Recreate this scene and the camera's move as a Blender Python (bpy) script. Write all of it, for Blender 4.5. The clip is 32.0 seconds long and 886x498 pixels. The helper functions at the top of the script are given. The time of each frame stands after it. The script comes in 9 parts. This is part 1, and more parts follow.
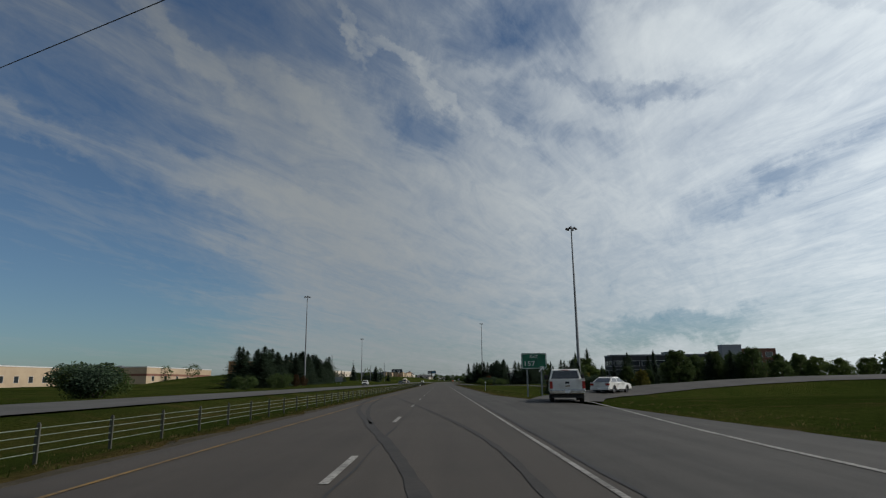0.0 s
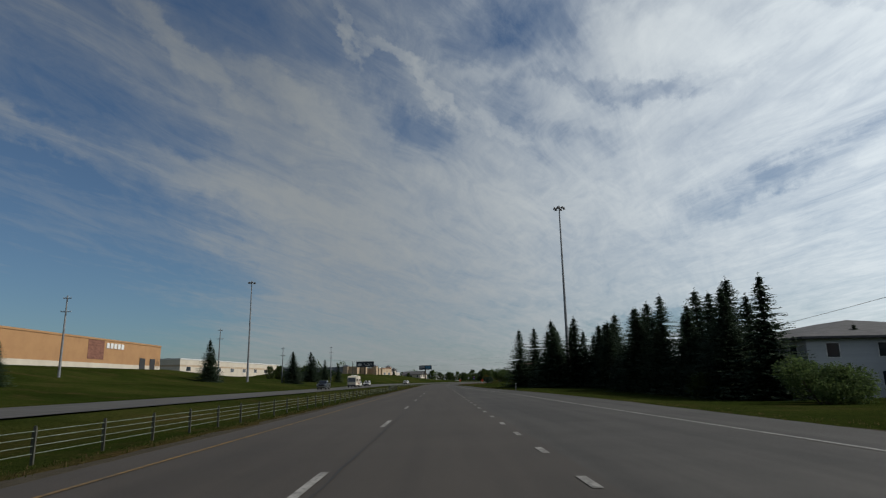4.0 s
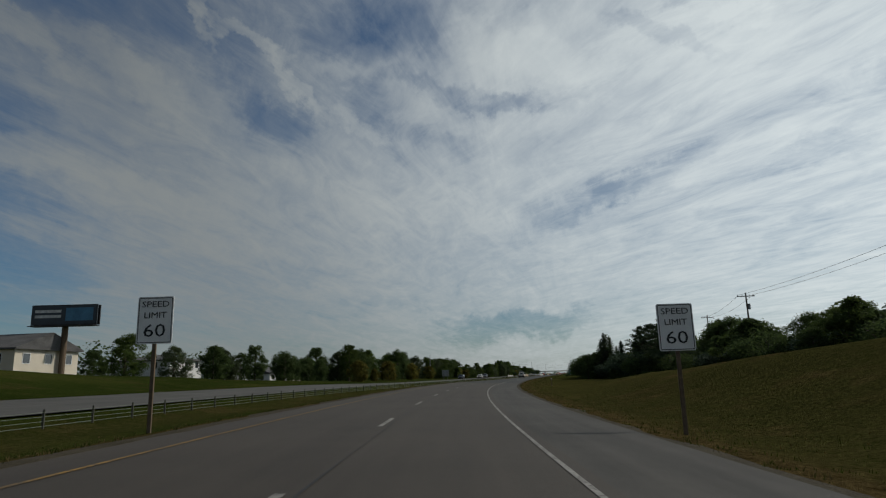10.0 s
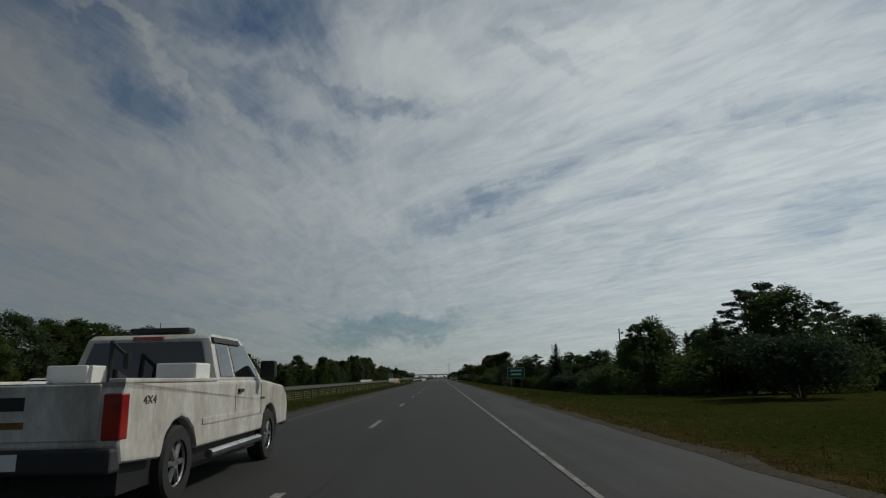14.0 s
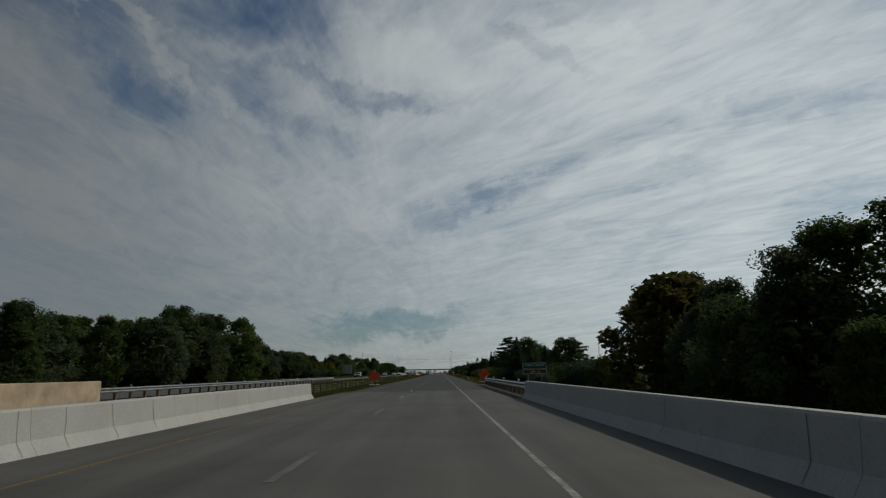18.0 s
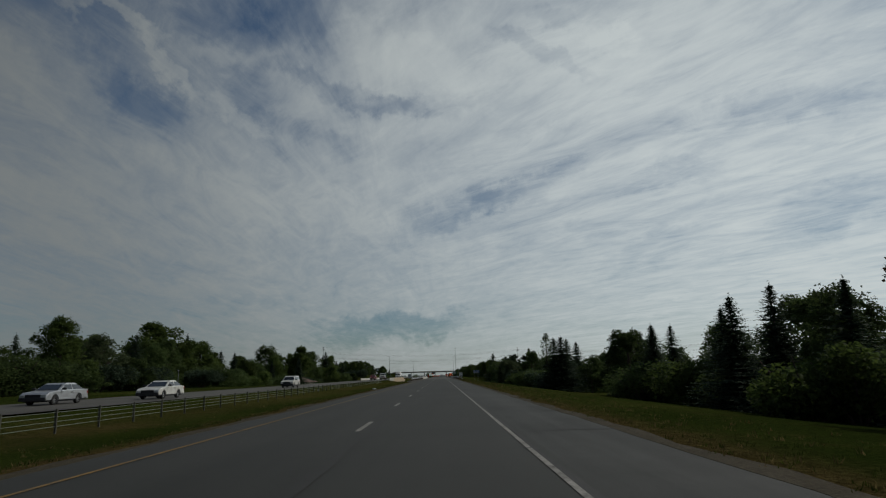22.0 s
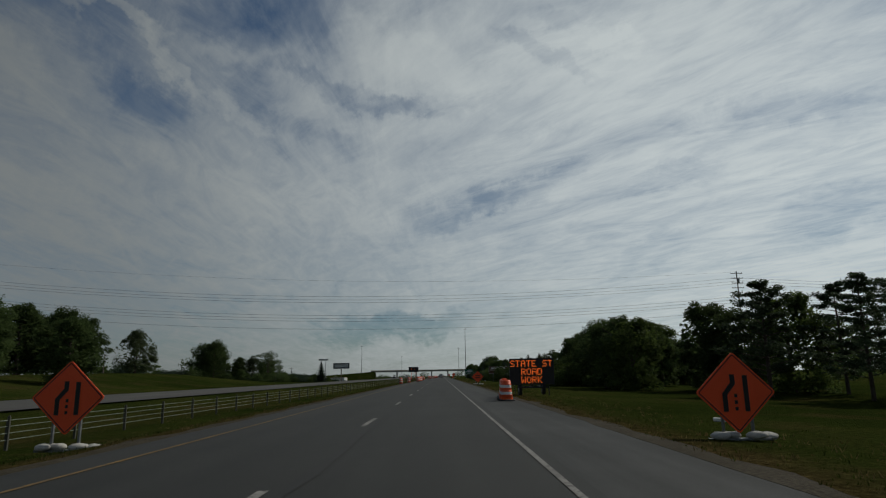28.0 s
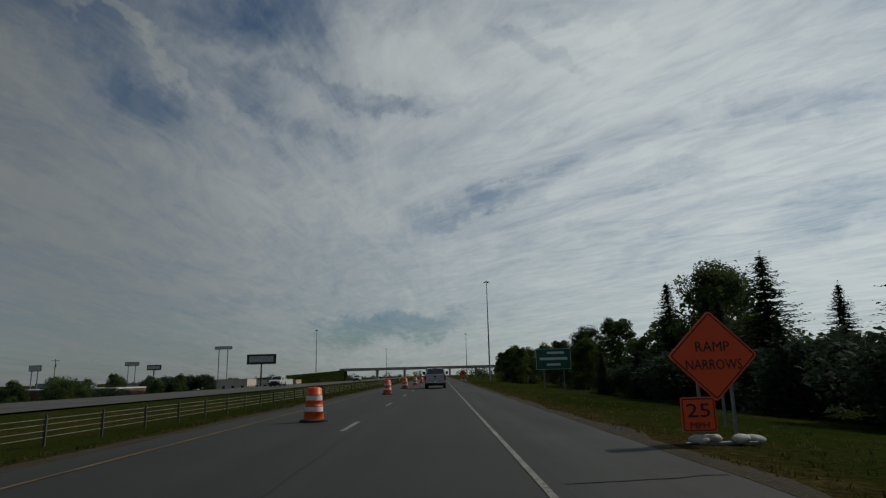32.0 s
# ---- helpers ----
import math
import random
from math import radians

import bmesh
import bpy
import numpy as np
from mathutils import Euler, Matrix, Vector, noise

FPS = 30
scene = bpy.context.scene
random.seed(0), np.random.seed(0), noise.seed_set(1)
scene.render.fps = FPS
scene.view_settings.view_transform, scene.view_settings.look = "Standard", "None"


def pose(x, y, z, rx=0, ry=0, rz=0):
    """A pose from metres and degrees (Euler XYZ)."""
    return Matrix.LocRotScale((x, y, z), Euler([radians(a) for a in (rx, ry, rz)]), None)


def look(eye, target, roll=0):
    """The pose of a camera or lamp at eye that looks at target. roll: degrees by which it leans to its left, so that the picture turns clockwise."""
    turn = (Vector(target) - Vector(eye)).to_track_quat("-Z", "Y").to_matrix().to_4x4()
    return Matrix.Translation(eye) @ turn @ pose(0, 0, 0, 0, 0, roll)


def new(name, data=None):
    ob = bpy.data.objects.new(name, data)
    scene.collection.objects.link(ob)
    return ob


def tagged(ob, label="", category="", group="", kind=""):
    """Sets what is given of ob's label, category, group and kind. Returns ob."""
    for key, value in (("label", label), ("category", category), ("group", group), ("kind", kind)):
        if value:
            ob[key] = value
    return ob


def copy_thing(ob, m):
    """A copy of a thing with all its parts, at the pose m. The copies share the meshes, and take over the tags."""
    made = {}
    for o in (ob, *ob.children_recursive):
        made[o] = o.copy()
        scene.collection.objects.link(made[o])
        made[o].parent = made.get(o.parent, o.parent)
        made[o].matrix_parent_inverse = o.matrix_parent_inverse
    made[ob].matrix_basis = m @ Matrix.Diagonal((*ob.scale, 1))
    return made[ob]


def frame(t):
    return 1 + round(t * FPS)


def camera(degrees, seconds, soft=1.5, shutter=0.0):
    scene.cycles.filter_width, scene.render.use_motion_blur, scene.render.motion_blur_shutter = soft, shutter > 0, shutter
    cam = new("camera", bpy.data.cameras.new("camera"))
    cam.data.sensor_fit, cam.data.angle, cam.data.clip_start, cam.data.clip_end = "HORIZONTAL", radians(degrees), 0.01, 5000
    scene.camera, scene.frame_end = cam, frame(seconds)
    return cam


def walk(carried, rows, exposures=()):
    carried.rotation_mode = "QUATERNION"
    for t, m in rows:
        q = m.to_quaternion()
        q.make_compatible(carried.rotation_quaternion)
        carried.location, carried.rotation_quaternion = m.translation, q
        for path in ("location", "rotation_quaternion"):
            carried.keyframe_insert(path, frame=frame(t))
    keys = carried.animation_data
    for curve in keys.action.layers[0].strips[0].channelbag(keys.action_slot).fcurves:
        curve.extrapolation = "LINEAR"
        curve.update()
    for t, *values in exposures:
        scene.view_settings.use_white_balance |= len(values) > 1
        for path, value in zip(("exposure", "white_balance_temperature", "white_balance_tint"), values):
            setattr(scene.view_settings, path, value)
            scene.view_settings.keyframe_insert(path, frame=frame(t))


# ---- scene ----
# The whole model is laid out in metres along the motorway (s ahead, o to the right) and set down at one scale,
# because the film runs faster than life: S keeps the camera's pace within its limit.
S = 0.55
CURVE = (460, 760, 25.4, 90)
PATH = [
    (0, -0.280, 0.100, 1.280, 0.340, 12.170, -0.662),
    (0.5, -0.054, 32.495, 1.280, 0.888, 11.999, -0.762),
    (1, 0.172, 64.680, 1.280, 0.786, 11.852, -0.865),
    (1.5, 0.104, 96.060, 1.280, 0.411, 11.905, -0.986),
    (2, 0.037, 127.580, 1.280, 0.191, 12.018, -1.060),
    (2.5, -0.005, 160.330, 1.280, 0.625, 12.176, -1.077),
    (3, -0.047, 193.280, 1.280, 0.470, 12.213, -0.810),
    (3.5, -0.071, 225.737, 1.280, 0.506, 12.211, -1.021),
    (4.5, -0.120, 289.887, 1.280, 0.540, 12.123, -1.109),
    (5.5, -0.168, 352.578, 1.280, 0.574, 12.035, -1.197),
    (6, -0.192, 383.210, 1.280, 0.273, 11.912, -1.116),
    (6.5, -0.151, 413.084, 1.280, 0.456, 11.899, -0.903),
    (7, -0.050, 443.071, 1.280, 0.588, 11.893, -0.477),
    (7.5, 0.402, 474.318, 1.280, 1.648, 11.486, -1.185),
    (8, 1.805, 505.524, 1.280, 4.092, 11.614, -1.347),
    (8.5, 4.700, 535.358, 1.280, 7.104, 11.647, -1.560),
    (9, 8.879, 564.817, 1.280, 9.499, 11.752, -1.948),
    (9.5, 14.199, 594.823, 1.280, 11.255, 11.707, -1.712),
    (10, 20.824, 624.399, 1.280, 14.367, 11.742, -1.682),
    (10.5, 28.827, 652.818, 1.280, 16.620, 11.632, -1.720),
    (11, 37.836, 680.205, 1.280, 19.386, 11.676, -1.873),
    (11.5, 47.350, 705.947, 1.280, 21.097, 11.820, -1.826),
    (12, 58.017, 731.653, 1.280, 23.708, 11.919, -1.593),
    (12.5, 70.335, 759.753, 1.280, 24.689, 11.968, -1.115),
    (13, 83.181, 787.721, 1.280, 25.438, 12.092, -1.052),
    (13.5, 95.257, 813.109, 1.280, 25.702, 11.940, -0.861),
    (14, 107.239, 838.301, 1.280, 25.898, 11.772, -1.325),
    (14.5, 120.084, 865.241, 1.280, 25.610, 11.605, -1.170),
    (15.5, 147.430, 922.607, 1.280, 25.625, 11.555, -1.270),
    (16.5, 175.450, 981.394, 1.280, 25.639, 11.504, -1.369),
    (17, 189.138, 1010.109, 1.280, 26.146, 11.474, -1.576),
    (17.5, 202.398, 1038.092, 1.280, 25.463, 11.521, -1.457),
    (18, 215.817, 1066.408, 1.280, 25.828, 11.357, -1.029),
    (18.5, 229.746, 1096.053, 1.280, 25.537, 11.384, -1.090),
    (19, 243.814, 1125.988, 1.280, 25.420, 11.666, -1.090),
    (19.5, 257.742, 1155.049, 1.280, 26.009, 11.515, -1.329),
    (20, 271.850, 1184.487, 1.280, 25.924, 11.571, -1.556),
    (20.5, 286.838, 1215.942, 1.280, 25.726, 11.692, -1.468),
    (21, 301.609, 1246.939, 1.280, 25.780, 11.788, -1.257),
    (21.5, 314.685, 1274.599, 1.280, 25.492, 11.704, -1.372),
    (22, 327.607, 1301.934, 1.280, 25.813, 11.602, -1.552),
    (22.5, 341.744, 1331.785, 1.280, 25.715, 11.707, -1.395),
    (23, 355.989, 1361.863, 1.280, 25.659, 11.829, -1.250),
    (23.5, 369.546, 1390.486, 1.280, 25.819, 11.802, -1.342),
    (24, 382.888, 1418.655, 1.280, 25.432, 11.843, -1.140),
    (24.5, 396.385, 1446.788, 1.280, 25.972, 11.696, -1.094),
    (25, 409.837, 1474.826, 1.280, 25.993, 11.576, -1.157),
    (25.5, 423.157, 1502.922, 1.280, 25.794, 11.582, -1.196),
    (26.5, 449.759, 1559.033, 1.280, 25.655, 11.745, -1.243),
    (27.5, 476.116, 1614.629, 1.280, 25.517, 11.909, -1.290),
    (28, 489.130, 1642.081, 1.280, 25.744, 11.637, -0.980),
    (28.5, 501.921, 1669.033, 1.280, 25.386, 11.610, -1.144),
    (29, 514.863, 1696.305, 1.280, 25.762, 11.814, -1.289),
    (29.5, 528.370, 1724.640, 1.280, 25.771, 11.757, -1.088),
    (30, 542.272, 1753.807, 1.280, 25.803, 11.873, -0.907),
    (30.5, 556.671, 1784.101, 1.280, 25.645, 11.812, -1.358),
    (31, 571.201, 1814.672, 1.280, 25.700, 11.823, -1.843),
    (31.5, 585.528, 1844.574, 1.280, 26.068, 11.752, -1.475),
    (32, 599.790, 1874.337, 1.280, 25.866, 11.568, -1.437),
]
cam = camera(71.7, 32.0, soft=1.2)
walk(cam, [(t, Matrix.Translation((S * x, S * y, S * z)) @ Euler((radians(90 + p), 0, radians(-a)), "XYZ").to_matrix().to_4x4() @ pose(0, 0, 0, 0, 0, r))
           for t, x, y, z, a, p, r in PATH],
     exposures=[(0, -0.22, 6500, 10), (6.5, -0.22, 6500, 10), (9.5, -0.42, 6600, 8), (12.5, -0.80, 6650, 7), (32, -0.84, 6650, 7)])

# ---- light ----
SUN_AZ, SUN_EL = 88.0, 42.0          # degrees, clockwise from +y, and above the horizon
SKY_STRENGTH = 0.085


def nodes_of(tree):
    tree.nodes.clear()

    def add(kind, **props):
        n = tree.nodes.new(kind)
        for k, v in props.items():
            if k == "op":
                n.operation = v
            elif k == "ins":
                for i, val in v.items():
                    n.inputs[i].default_value = val
            elif k == "blend":
                n.blend_type = v
            elif k == "dtype":
                n.data_type = v
        return n
    return add, (lambda a, b: tree.links.new(a, b))


def ramp(add, stops):
    n = add("ShaderNodeValToRGB")
    e = n.color_ramp.elements
    while len(e) > 1:
        e.remove(e[-1])
    e[0].position, e[0].color = stops[0][0], (*stops[0][1], 1) if len(stops[0][1]) == 3 else stops[0][1]
    for p, c in stops[1:]:
        x = e.new(p)
        x.color = (*c, 1)
    return n


def make_world():
    world = bpy.data.worlds.new("sky")
    scene.world = world
    world.use_nodes = True
    add, link = nodes_of(world.node_tree)
    sky = add("ShaderNodeTexSky")
    sky.sky_type, sky.sun_disc = "NISHITA", False
    sky.sun_elevation, sky.sun_rotation = radians(SUN_EL), radians(SUN_AZ)
    sky.air_density, sky.dust_density, sky.ozone_density = 1.0, 0.7, 1.0
    co = add("ShaderNodeTexCoord")
    sep = add("ShaderNodeSeparateXYZ")
    link(co.outputs["Generated"], sep.inputs[0])
    lift = add("ShaderNodeMath", op="MAXIMUM", ins={1: 0.0})
    link(sep.outputs["Z"], lift.inputs[0])
    den = add("ShaderNodeMath", op="ADD", ins={1: 0.10})
    link(lift.outputs[0], den.inputs[0])
    flat = []
    for axis in "XY":
        d = add("ShaderNodeMath", op="DIVIDE")
        link(sep.outputs[axis], d.inputs[0])
        link(den.outputs[0], d.inputs[1])
        flat.append(d)
    layer = add("ShaderNodeCombineXYZ")      # the cloud deck, as a flat sheet overhead
    link(flat[0].outputs[0], layer.inputs[0])
    link(flat[1].outputs[0], layer.inputs[1])

    def noise_at(scale, rot, stretch, detail, rough, distort, seed):
        m = add("ShaderNodeMapping")
        m.vector_type = "TEXTURE"
        m.inputs["Location"].default_value = (seed * 3.1, seed * 1.7, seed)
        m.inputs["Rotation"].default_value = (0, 0, radians(rot))
        m.inputs["Scale"].default_value = stretch
        link(layer.outputs[0], m.inputs[0])
        n = add("ShaderNodeTexNoise", ins={"Scale": scale, "Detail": detail, "Roughness": rough, "Distortion": distort})
        link(m.outputs[0], n.inputs["Vector"])
        return n.outputs[0]

    def mul_add(a, k, b):
        m = add("ShaderNodeMath", op="MULTIPLY_ADD", ins={1: k})
        link(a, m.inputs[0])
        if hasattr(b, "links"):
            link(b, m.inputs[2])
        else:
            m.inputs[2].default_value = b
        return m.outputs[0]

    def lobe(az, el, width):
        """How near a direction lies to (az, el): 1 on it, falling to 0 over width degrees."""
        a, e = radians(az), radians(el)
        v = add("ShaderNodeVectorMath", op="DOT_PRODUCT")
        v.inputs[1].default_value = (math.sin(a) * math.cos(e), math.cos(a) * math.cos(e), math.sin(e))
        link(co.outputs["Generated"], v.inputs[0])
        r = add("ShaderNodeMapRange")
        r.interpolation_type = "SMOOTHSTEP"
        r.inputs["From Min"].default_value, r.inputs["From Max"].default_value = math.cos(radians(width)), 1.0
        link(v.outputs["Value"], r.inputs["Value"])
        return r.outputs[0]

    def streak(az, el, length, width, tilt, k):
        """A cirrus streak or a torn gap: an oval of the sky, its edge frayed by the warp; tilt is clockwise from level."""
        a, e, q = radians(az), radians(el), radians(-tilt)
        right = Vector((math.cos(a), -math.sin(a), 0))
        rise = Vector((-math.sin(a) * math.sin(e), -math.cos(a) * math.sin(e), math.cos(e)))
        along, across = right * math.cos(q) + rise * math.sin(q), rise * math.cos(q) - right * math.sin(q)
        c = Vector((math.sin(a) * math.cos(e), math.cos(a) * math.cos(e), math.sin(e)))
        near = add("ShaderNodeVectorMath", op="SUBTRACT")
        near.inputs[1].default_value = c
        link(frayed, near.inputs[0])
        sq = []
        for axis, size in ((along, length), (across, width)):
            d = add("ShaderNodeVectorMath", op="DOT_PRODUCT")
            d.inputs[1].default_value = axis / math.sin(radians(size))
            link(near.outputs[0], d.inputs[0])
            m = add("ShaderNodeMath", op="MULTIPLY")
            link(d.outputs["Value"], m.inputs[0])
            link(d.outputs["Value"], m.inputs[1])
            sq.append(m.outputs[0])
        r = add("ShaderNodeMath", op="ADD")
        link(sq[0], r.inputs[0])
        link(sq[1], r.inputs[1])
        f = add("ShaderNodeMapRange")
        f.interpolation_type = "SMOOTHSTEP"
        f.inputs["From Min"].default_value, f.inputs["From Max"].default_value = 1.9, 0.1
        f.inputs["To Max"].default_value = k
        link(r.outputs[0], f.inputs["Value"])
        return f.outputs[0]

    warp = add("ShaderNodeTexNoise", ins={"Scale": 14.0, "Detail": 6, "Roughness": 0.62})
    link(co.outputs["Generated"], warp.inputs["Vector"])
    mid0 = add("ShaderNodeVectorMath", op="SUBTRACT")
    mid0.inputs[1].default_value = (0.5, 0.5, 0.5)
    link(warp.outputs["Color"], mid0.inputs[0])
    small = add("ShaderNodeVectorMath", op="SCALE")
    small.inputs["Scale"].default_value = 0.105
    link(mid0.outputs[0], small.inputs[0])
    shifted = add("ShaderNodeVectorMath", op="ADD")
    link(co.outputs["Generated"], shifted.inputs[0])
    link(small.outputs[0], shifted.inputs[1])
    frayed = shifted.outputs[0]

    def blend(a, b, f):
        m = add("ShaderNodeMix")
        link(f, m.inputs[0])
        link(a, m.inputs[2])
        link(b, m.inputs[3])
        return m.outputs[0]

    east = lobe(62, 22, 52)                  # the streaks run another way in the east
    big = noise_at(0.62, 50, (1.7, 1.0, 1), 3, 0.5, 0.3, 4.0)
    mid = blend(noise_at(1.7, 62, (3.0, 1.0, 1), 8, 0.62, 1.2, 2.0), noise_at(1.9, 108, (2.8, 1.0, 1), 8, 0.60, 1.5, 5.0), east)
    fine = blend(noise_at(4.6, 66, (2.2, 0.8, 1), 9, 0.68, 1.4, 7.0), noise_at(4.6, 112, (1.9, 0.9, 1), 9, 0.64, 1.8, 13.0), east)
    rows = noise_at(9.0, 100, (2.4, 0.7, 1), 6, 0.62, 1.0, 11.0)
    cover = mul_add(big, 0.65, mul_add(mid, 1.20, mul_add(fine, 0.95, mul_add(rows, 0.34, SKY_BASE))))
    for az, el, width, k in SKY_LOBES:
        cover = mul_add(lobe(az, el, width), k, cover)
    for row in GAPS + WISPS + EASTERN_STREAKS:
        cover = mul_add(streak(*row), 1.0, cover)
    edge = ramp(add, [(0.02, (0.06, 0.06, 0.06)), (0.33, (0.30, 0.30, 0.30)), (0.57, (0.60, 0.60, 0.60)), (0.82, (0.83, 0.83, 0.83)), (1.0, (0.95, 0.95, 0.95))])
    link(mul_add(cover, 0.82, 0.02), edge.inputs[0])
    # cirrus: lit by the sun, a little brighter towards it
    glow = mul_add(lobe(0, 90, 78), -3.2, mul_add(lobe(SUN_AZ - 12, 30, 82), 9.0, 4.2))
    white = add("ShaderNodeMix", dtype="RGBA")
    cloud = add("ShaderNodeCombineColor")
    for i, k in enumerate((0.92, 1.0, 1.04)):
        link(mul_add(glow, k, 0.0), cloud.inputs[i])
    deep = add("ShaderNodeMix", dtype="RGBA", blend="MULTIPLY", ins={0: 1.0})
    link(sky.outputs[0], deep.inputs[6])
    deep.inputs[7].default_value = (0.48, 0.66, 0.80, 1)
    link(edge.outputs[0], white.inputs[0])
    link(deep.outputs[2], white.inputs[6])
    link(cloud.outputs[0], white.inputs[7])
    bg = add("ShaderNodeBackground", ins={"Strength": SKY_STRENGTH})
    link(white.outputs[2], bg.inputs["Color"])
    out = add("ShaderNodeOutputWorld")
    link(bg.outputs[0], out.inputs[0])


SKY_BASE = -0.87
# directions (azimuth clockwise from +y, elevation, width in degrees) where the cirrus is thicker (+) or torn open (-)
SKY_LOBES = [(-40, 8, 24, -0.30), (-40, 34, 30, -0.22), (56, 24, 46, 0.22), (4, 12, 30, 0.14), (0, 90, 78, -0.30), (2, 31, 15, -0.16), (-8, 20, 12, -0.08)]
# torn gaps (-) and bright wisps (+): azimuth, elevation, half length, half width, tilt, amount
GAPS = [(-19.4, 31.3, 7.4, 2.7, 20, -0.26), (9.1, 31.6, 6.3, 2.7, -10, -0.26), (-7.7, 28.9, 4.7, 2.2, 35, -0.19), (-1.8, 22.8, 3.9, 2.7, 20, -0.21), (26.6, 14.9, 5.8, 1.7, -18, -0.29), (34.4, 17.0, 5.8, 1.2, -20, -0.20), (21.0, 24.7, 5.3, 1.0, 3, -0.17), (21.0, 4.3, 6.8, 1.2, -6, -0.50), (-29.0, 10.4, 12.1, 8.7, 8, -0.36), (-34.5, 24.2, 6.3, 3.2, 15, -0.15), (-33.6, 4.9, 12.6, 4.8, 0, -0.21), (-22.2, 21.3, 5.8, 1.7, 20, -0.14), (-11.9, 19.2, 4.7, 0.9, 12, -0.10), (-19.6, 9.7, 6.8, 2.4, 6, -0.10)]
WISPS = [(-24.2, 28.3, 6.8, 1.0, 32, 0.29), (-13.7, 25.1, 6.3, 1.4, 36, 0.27), (-4.9, 30.2, 4.2, 0.6, 15, 0.29), (-0.3, 27.0, 3.2, 0.6, 55, 0.29), (-8.9, 31.6, 2.6, 0.5, 75, 0.25), (-24.9, 18.6, 13.2, 1.4, 10, 0.20), (-16.5, 15.9, 10.5, 1.5, 8, 0.18), (-35.2, 19.7, 7.4, 1.1, 15, 0.20), (25.9, 28.8, 13.2, 4.0, -5, 0.18), (7.2, 28.9, 4.7, 1.5, -15, 0.23), (-9.7, 12.1, 10.5, 1.1, 5, 0.13), (5.8, 23.1, 3.2, 0.6, 25, 0.18)]
EASTERN_STREAKS = [(10.4, 29.0, 4.7, 1.8, 20, -0.14), (18.2, 25.6, 5.8, 1.0, 15, -0.27), (-1.7, 23.4, 3.2, 1.4, 15, -0.21), (16.0, 21.3, 3.7, 1.2, 10, -0.14), (9.6, 23.1, 3.2, 1.0, 5, -0.14), (36.0, 29.1, 4.7, 0.6, 30, -0.19), (38.9, 30.9, 3.2, 0.9, 15, -0.17), (59.9, 12.2, 5.3, 1.7, -15, -0.24), (44.9, 10.5, 6.3, 1.0, -12, -0.14), (46.9, 16.3, 5.3, 0.9, -5, -0.14), (59.5, 20.5, 7.9, 1.0, 10, -0.12), (49.0, 26.1, 10.5, 4.2, 0, 0.18), (42.1, 29.6, 3.2, 0.9, 30, 0.20), (21.6, 29.5, 7.9, 1.8, 20, 0.13), (56.2, 18.1, 7.9, 1.4, -8, 0.13)]
make_world()
sun = new("sun", bpy.data.lights.new("sun", "SUN"))
sun.data.energy, sun.data.angle, sun.data.color = 3.1, radians(0.6), (1.0, 0.95, 0.87)
a, e = radians(SUN_AZ), radians(SUN_EL)
sun.matrix_basis = look((math.sin(a) * 50, math.cos(a) * 50, 50 * math.tan(e)), (0, 0, 0))


# ---- materials ----
def material(name, base, rough=0.7, metal=0.0, vary=0.25, scale=3.0, fine=40.0, bump=0.15, other=None, stretch=(1, 1, 1), spec=0.5, coords="Object", per_object=0.0, coat=0.0):
    """A surface with its colour varied at two scales and a fine relief."""
    mat = bpy.data.materials.new(name)
    mat.use_nodes = True
    add, link = nodes_of(mat.node_tree)
    out, sh = add("ShaderNodeOutputMaterial"), add("ShaderNodeBsdfPrincipled")
    link(sh.outputs[0], out.inputs[0])
    sh.inputs["Roughness"].default_value, sh.inputs["Metallic"].default_value = rough, metal
    sh.inputs["Specular IOR Level"].default_value = spec
    sh.inputs["Coat Weight"].default_value = coat
    co, mp = add("ShaderNodeTexCoord"), add("ShaderNodeMapping")
    mp.inputs["Scale"].default_value = stretch
    link(co.outputs[coords], mp.inputs[0])
    n1 = add("ShaderNodeTexNoise", ins={"Scale": scale, "Detail": 4.0, "Roughness": 0.6})
    n2 = add("ShaderNodeTexNoise", ins={"Scale": fine, "Detail": 3.0, "Roughness": 0.7})
    link(mp.outputs[0], n1.inputs["Vector"])
    link(mp.outputs[0], n2.inputs["Vector"])
    other = other or tuple(c * 0.6 for c in base)
    r = ramp(add, [(0.32, other), (0.62, base)])
    link(n1.outputs[0], r.inputs[0])
    mix = add("ShaderNodeMix", dtype="RGBA", blend="MULTIPLY", ins={0: 1.0})
    tone = add("ShaderNodeMapRange", ins={"To Min": 1 - vary, "To Max": 1 + vary, "From Min": 0.25, "From Max": 0.75})
    link(n2.outputs[0], tone.inputs["Value"])
    last = tone.outputs[0]
    if per_object:
        info = add("ShaderNodeObjectInfo")
        spread = add("ShaderNodeMapRange", ins={"To Min": 1 - per_object, "To Max": 1 + per_object})
        link(info.outputs["Random"], spread.inputs["Value"])
        m = add("ShaderNodeMath", op="MULTIPLY")
        link(last, m.inputs[0])
        link(spread.outputs[0], m.inputs[1])
        last = m.outputs[0]
    link(r.outputs[0], mix.inputs[6])
    link(last, mix.inputs[7])
    link(mix.outputs[2], sh.inputs["Base Color"])
    if bump:
        b = add("ShaderNodeBump", ins={"Strength": bump, "Distance": 0.02})
        link(n2.outputs[0], b.inputs["Height"])
        link(b.outputs[0], sh.inputs["Normal"])
    return mat


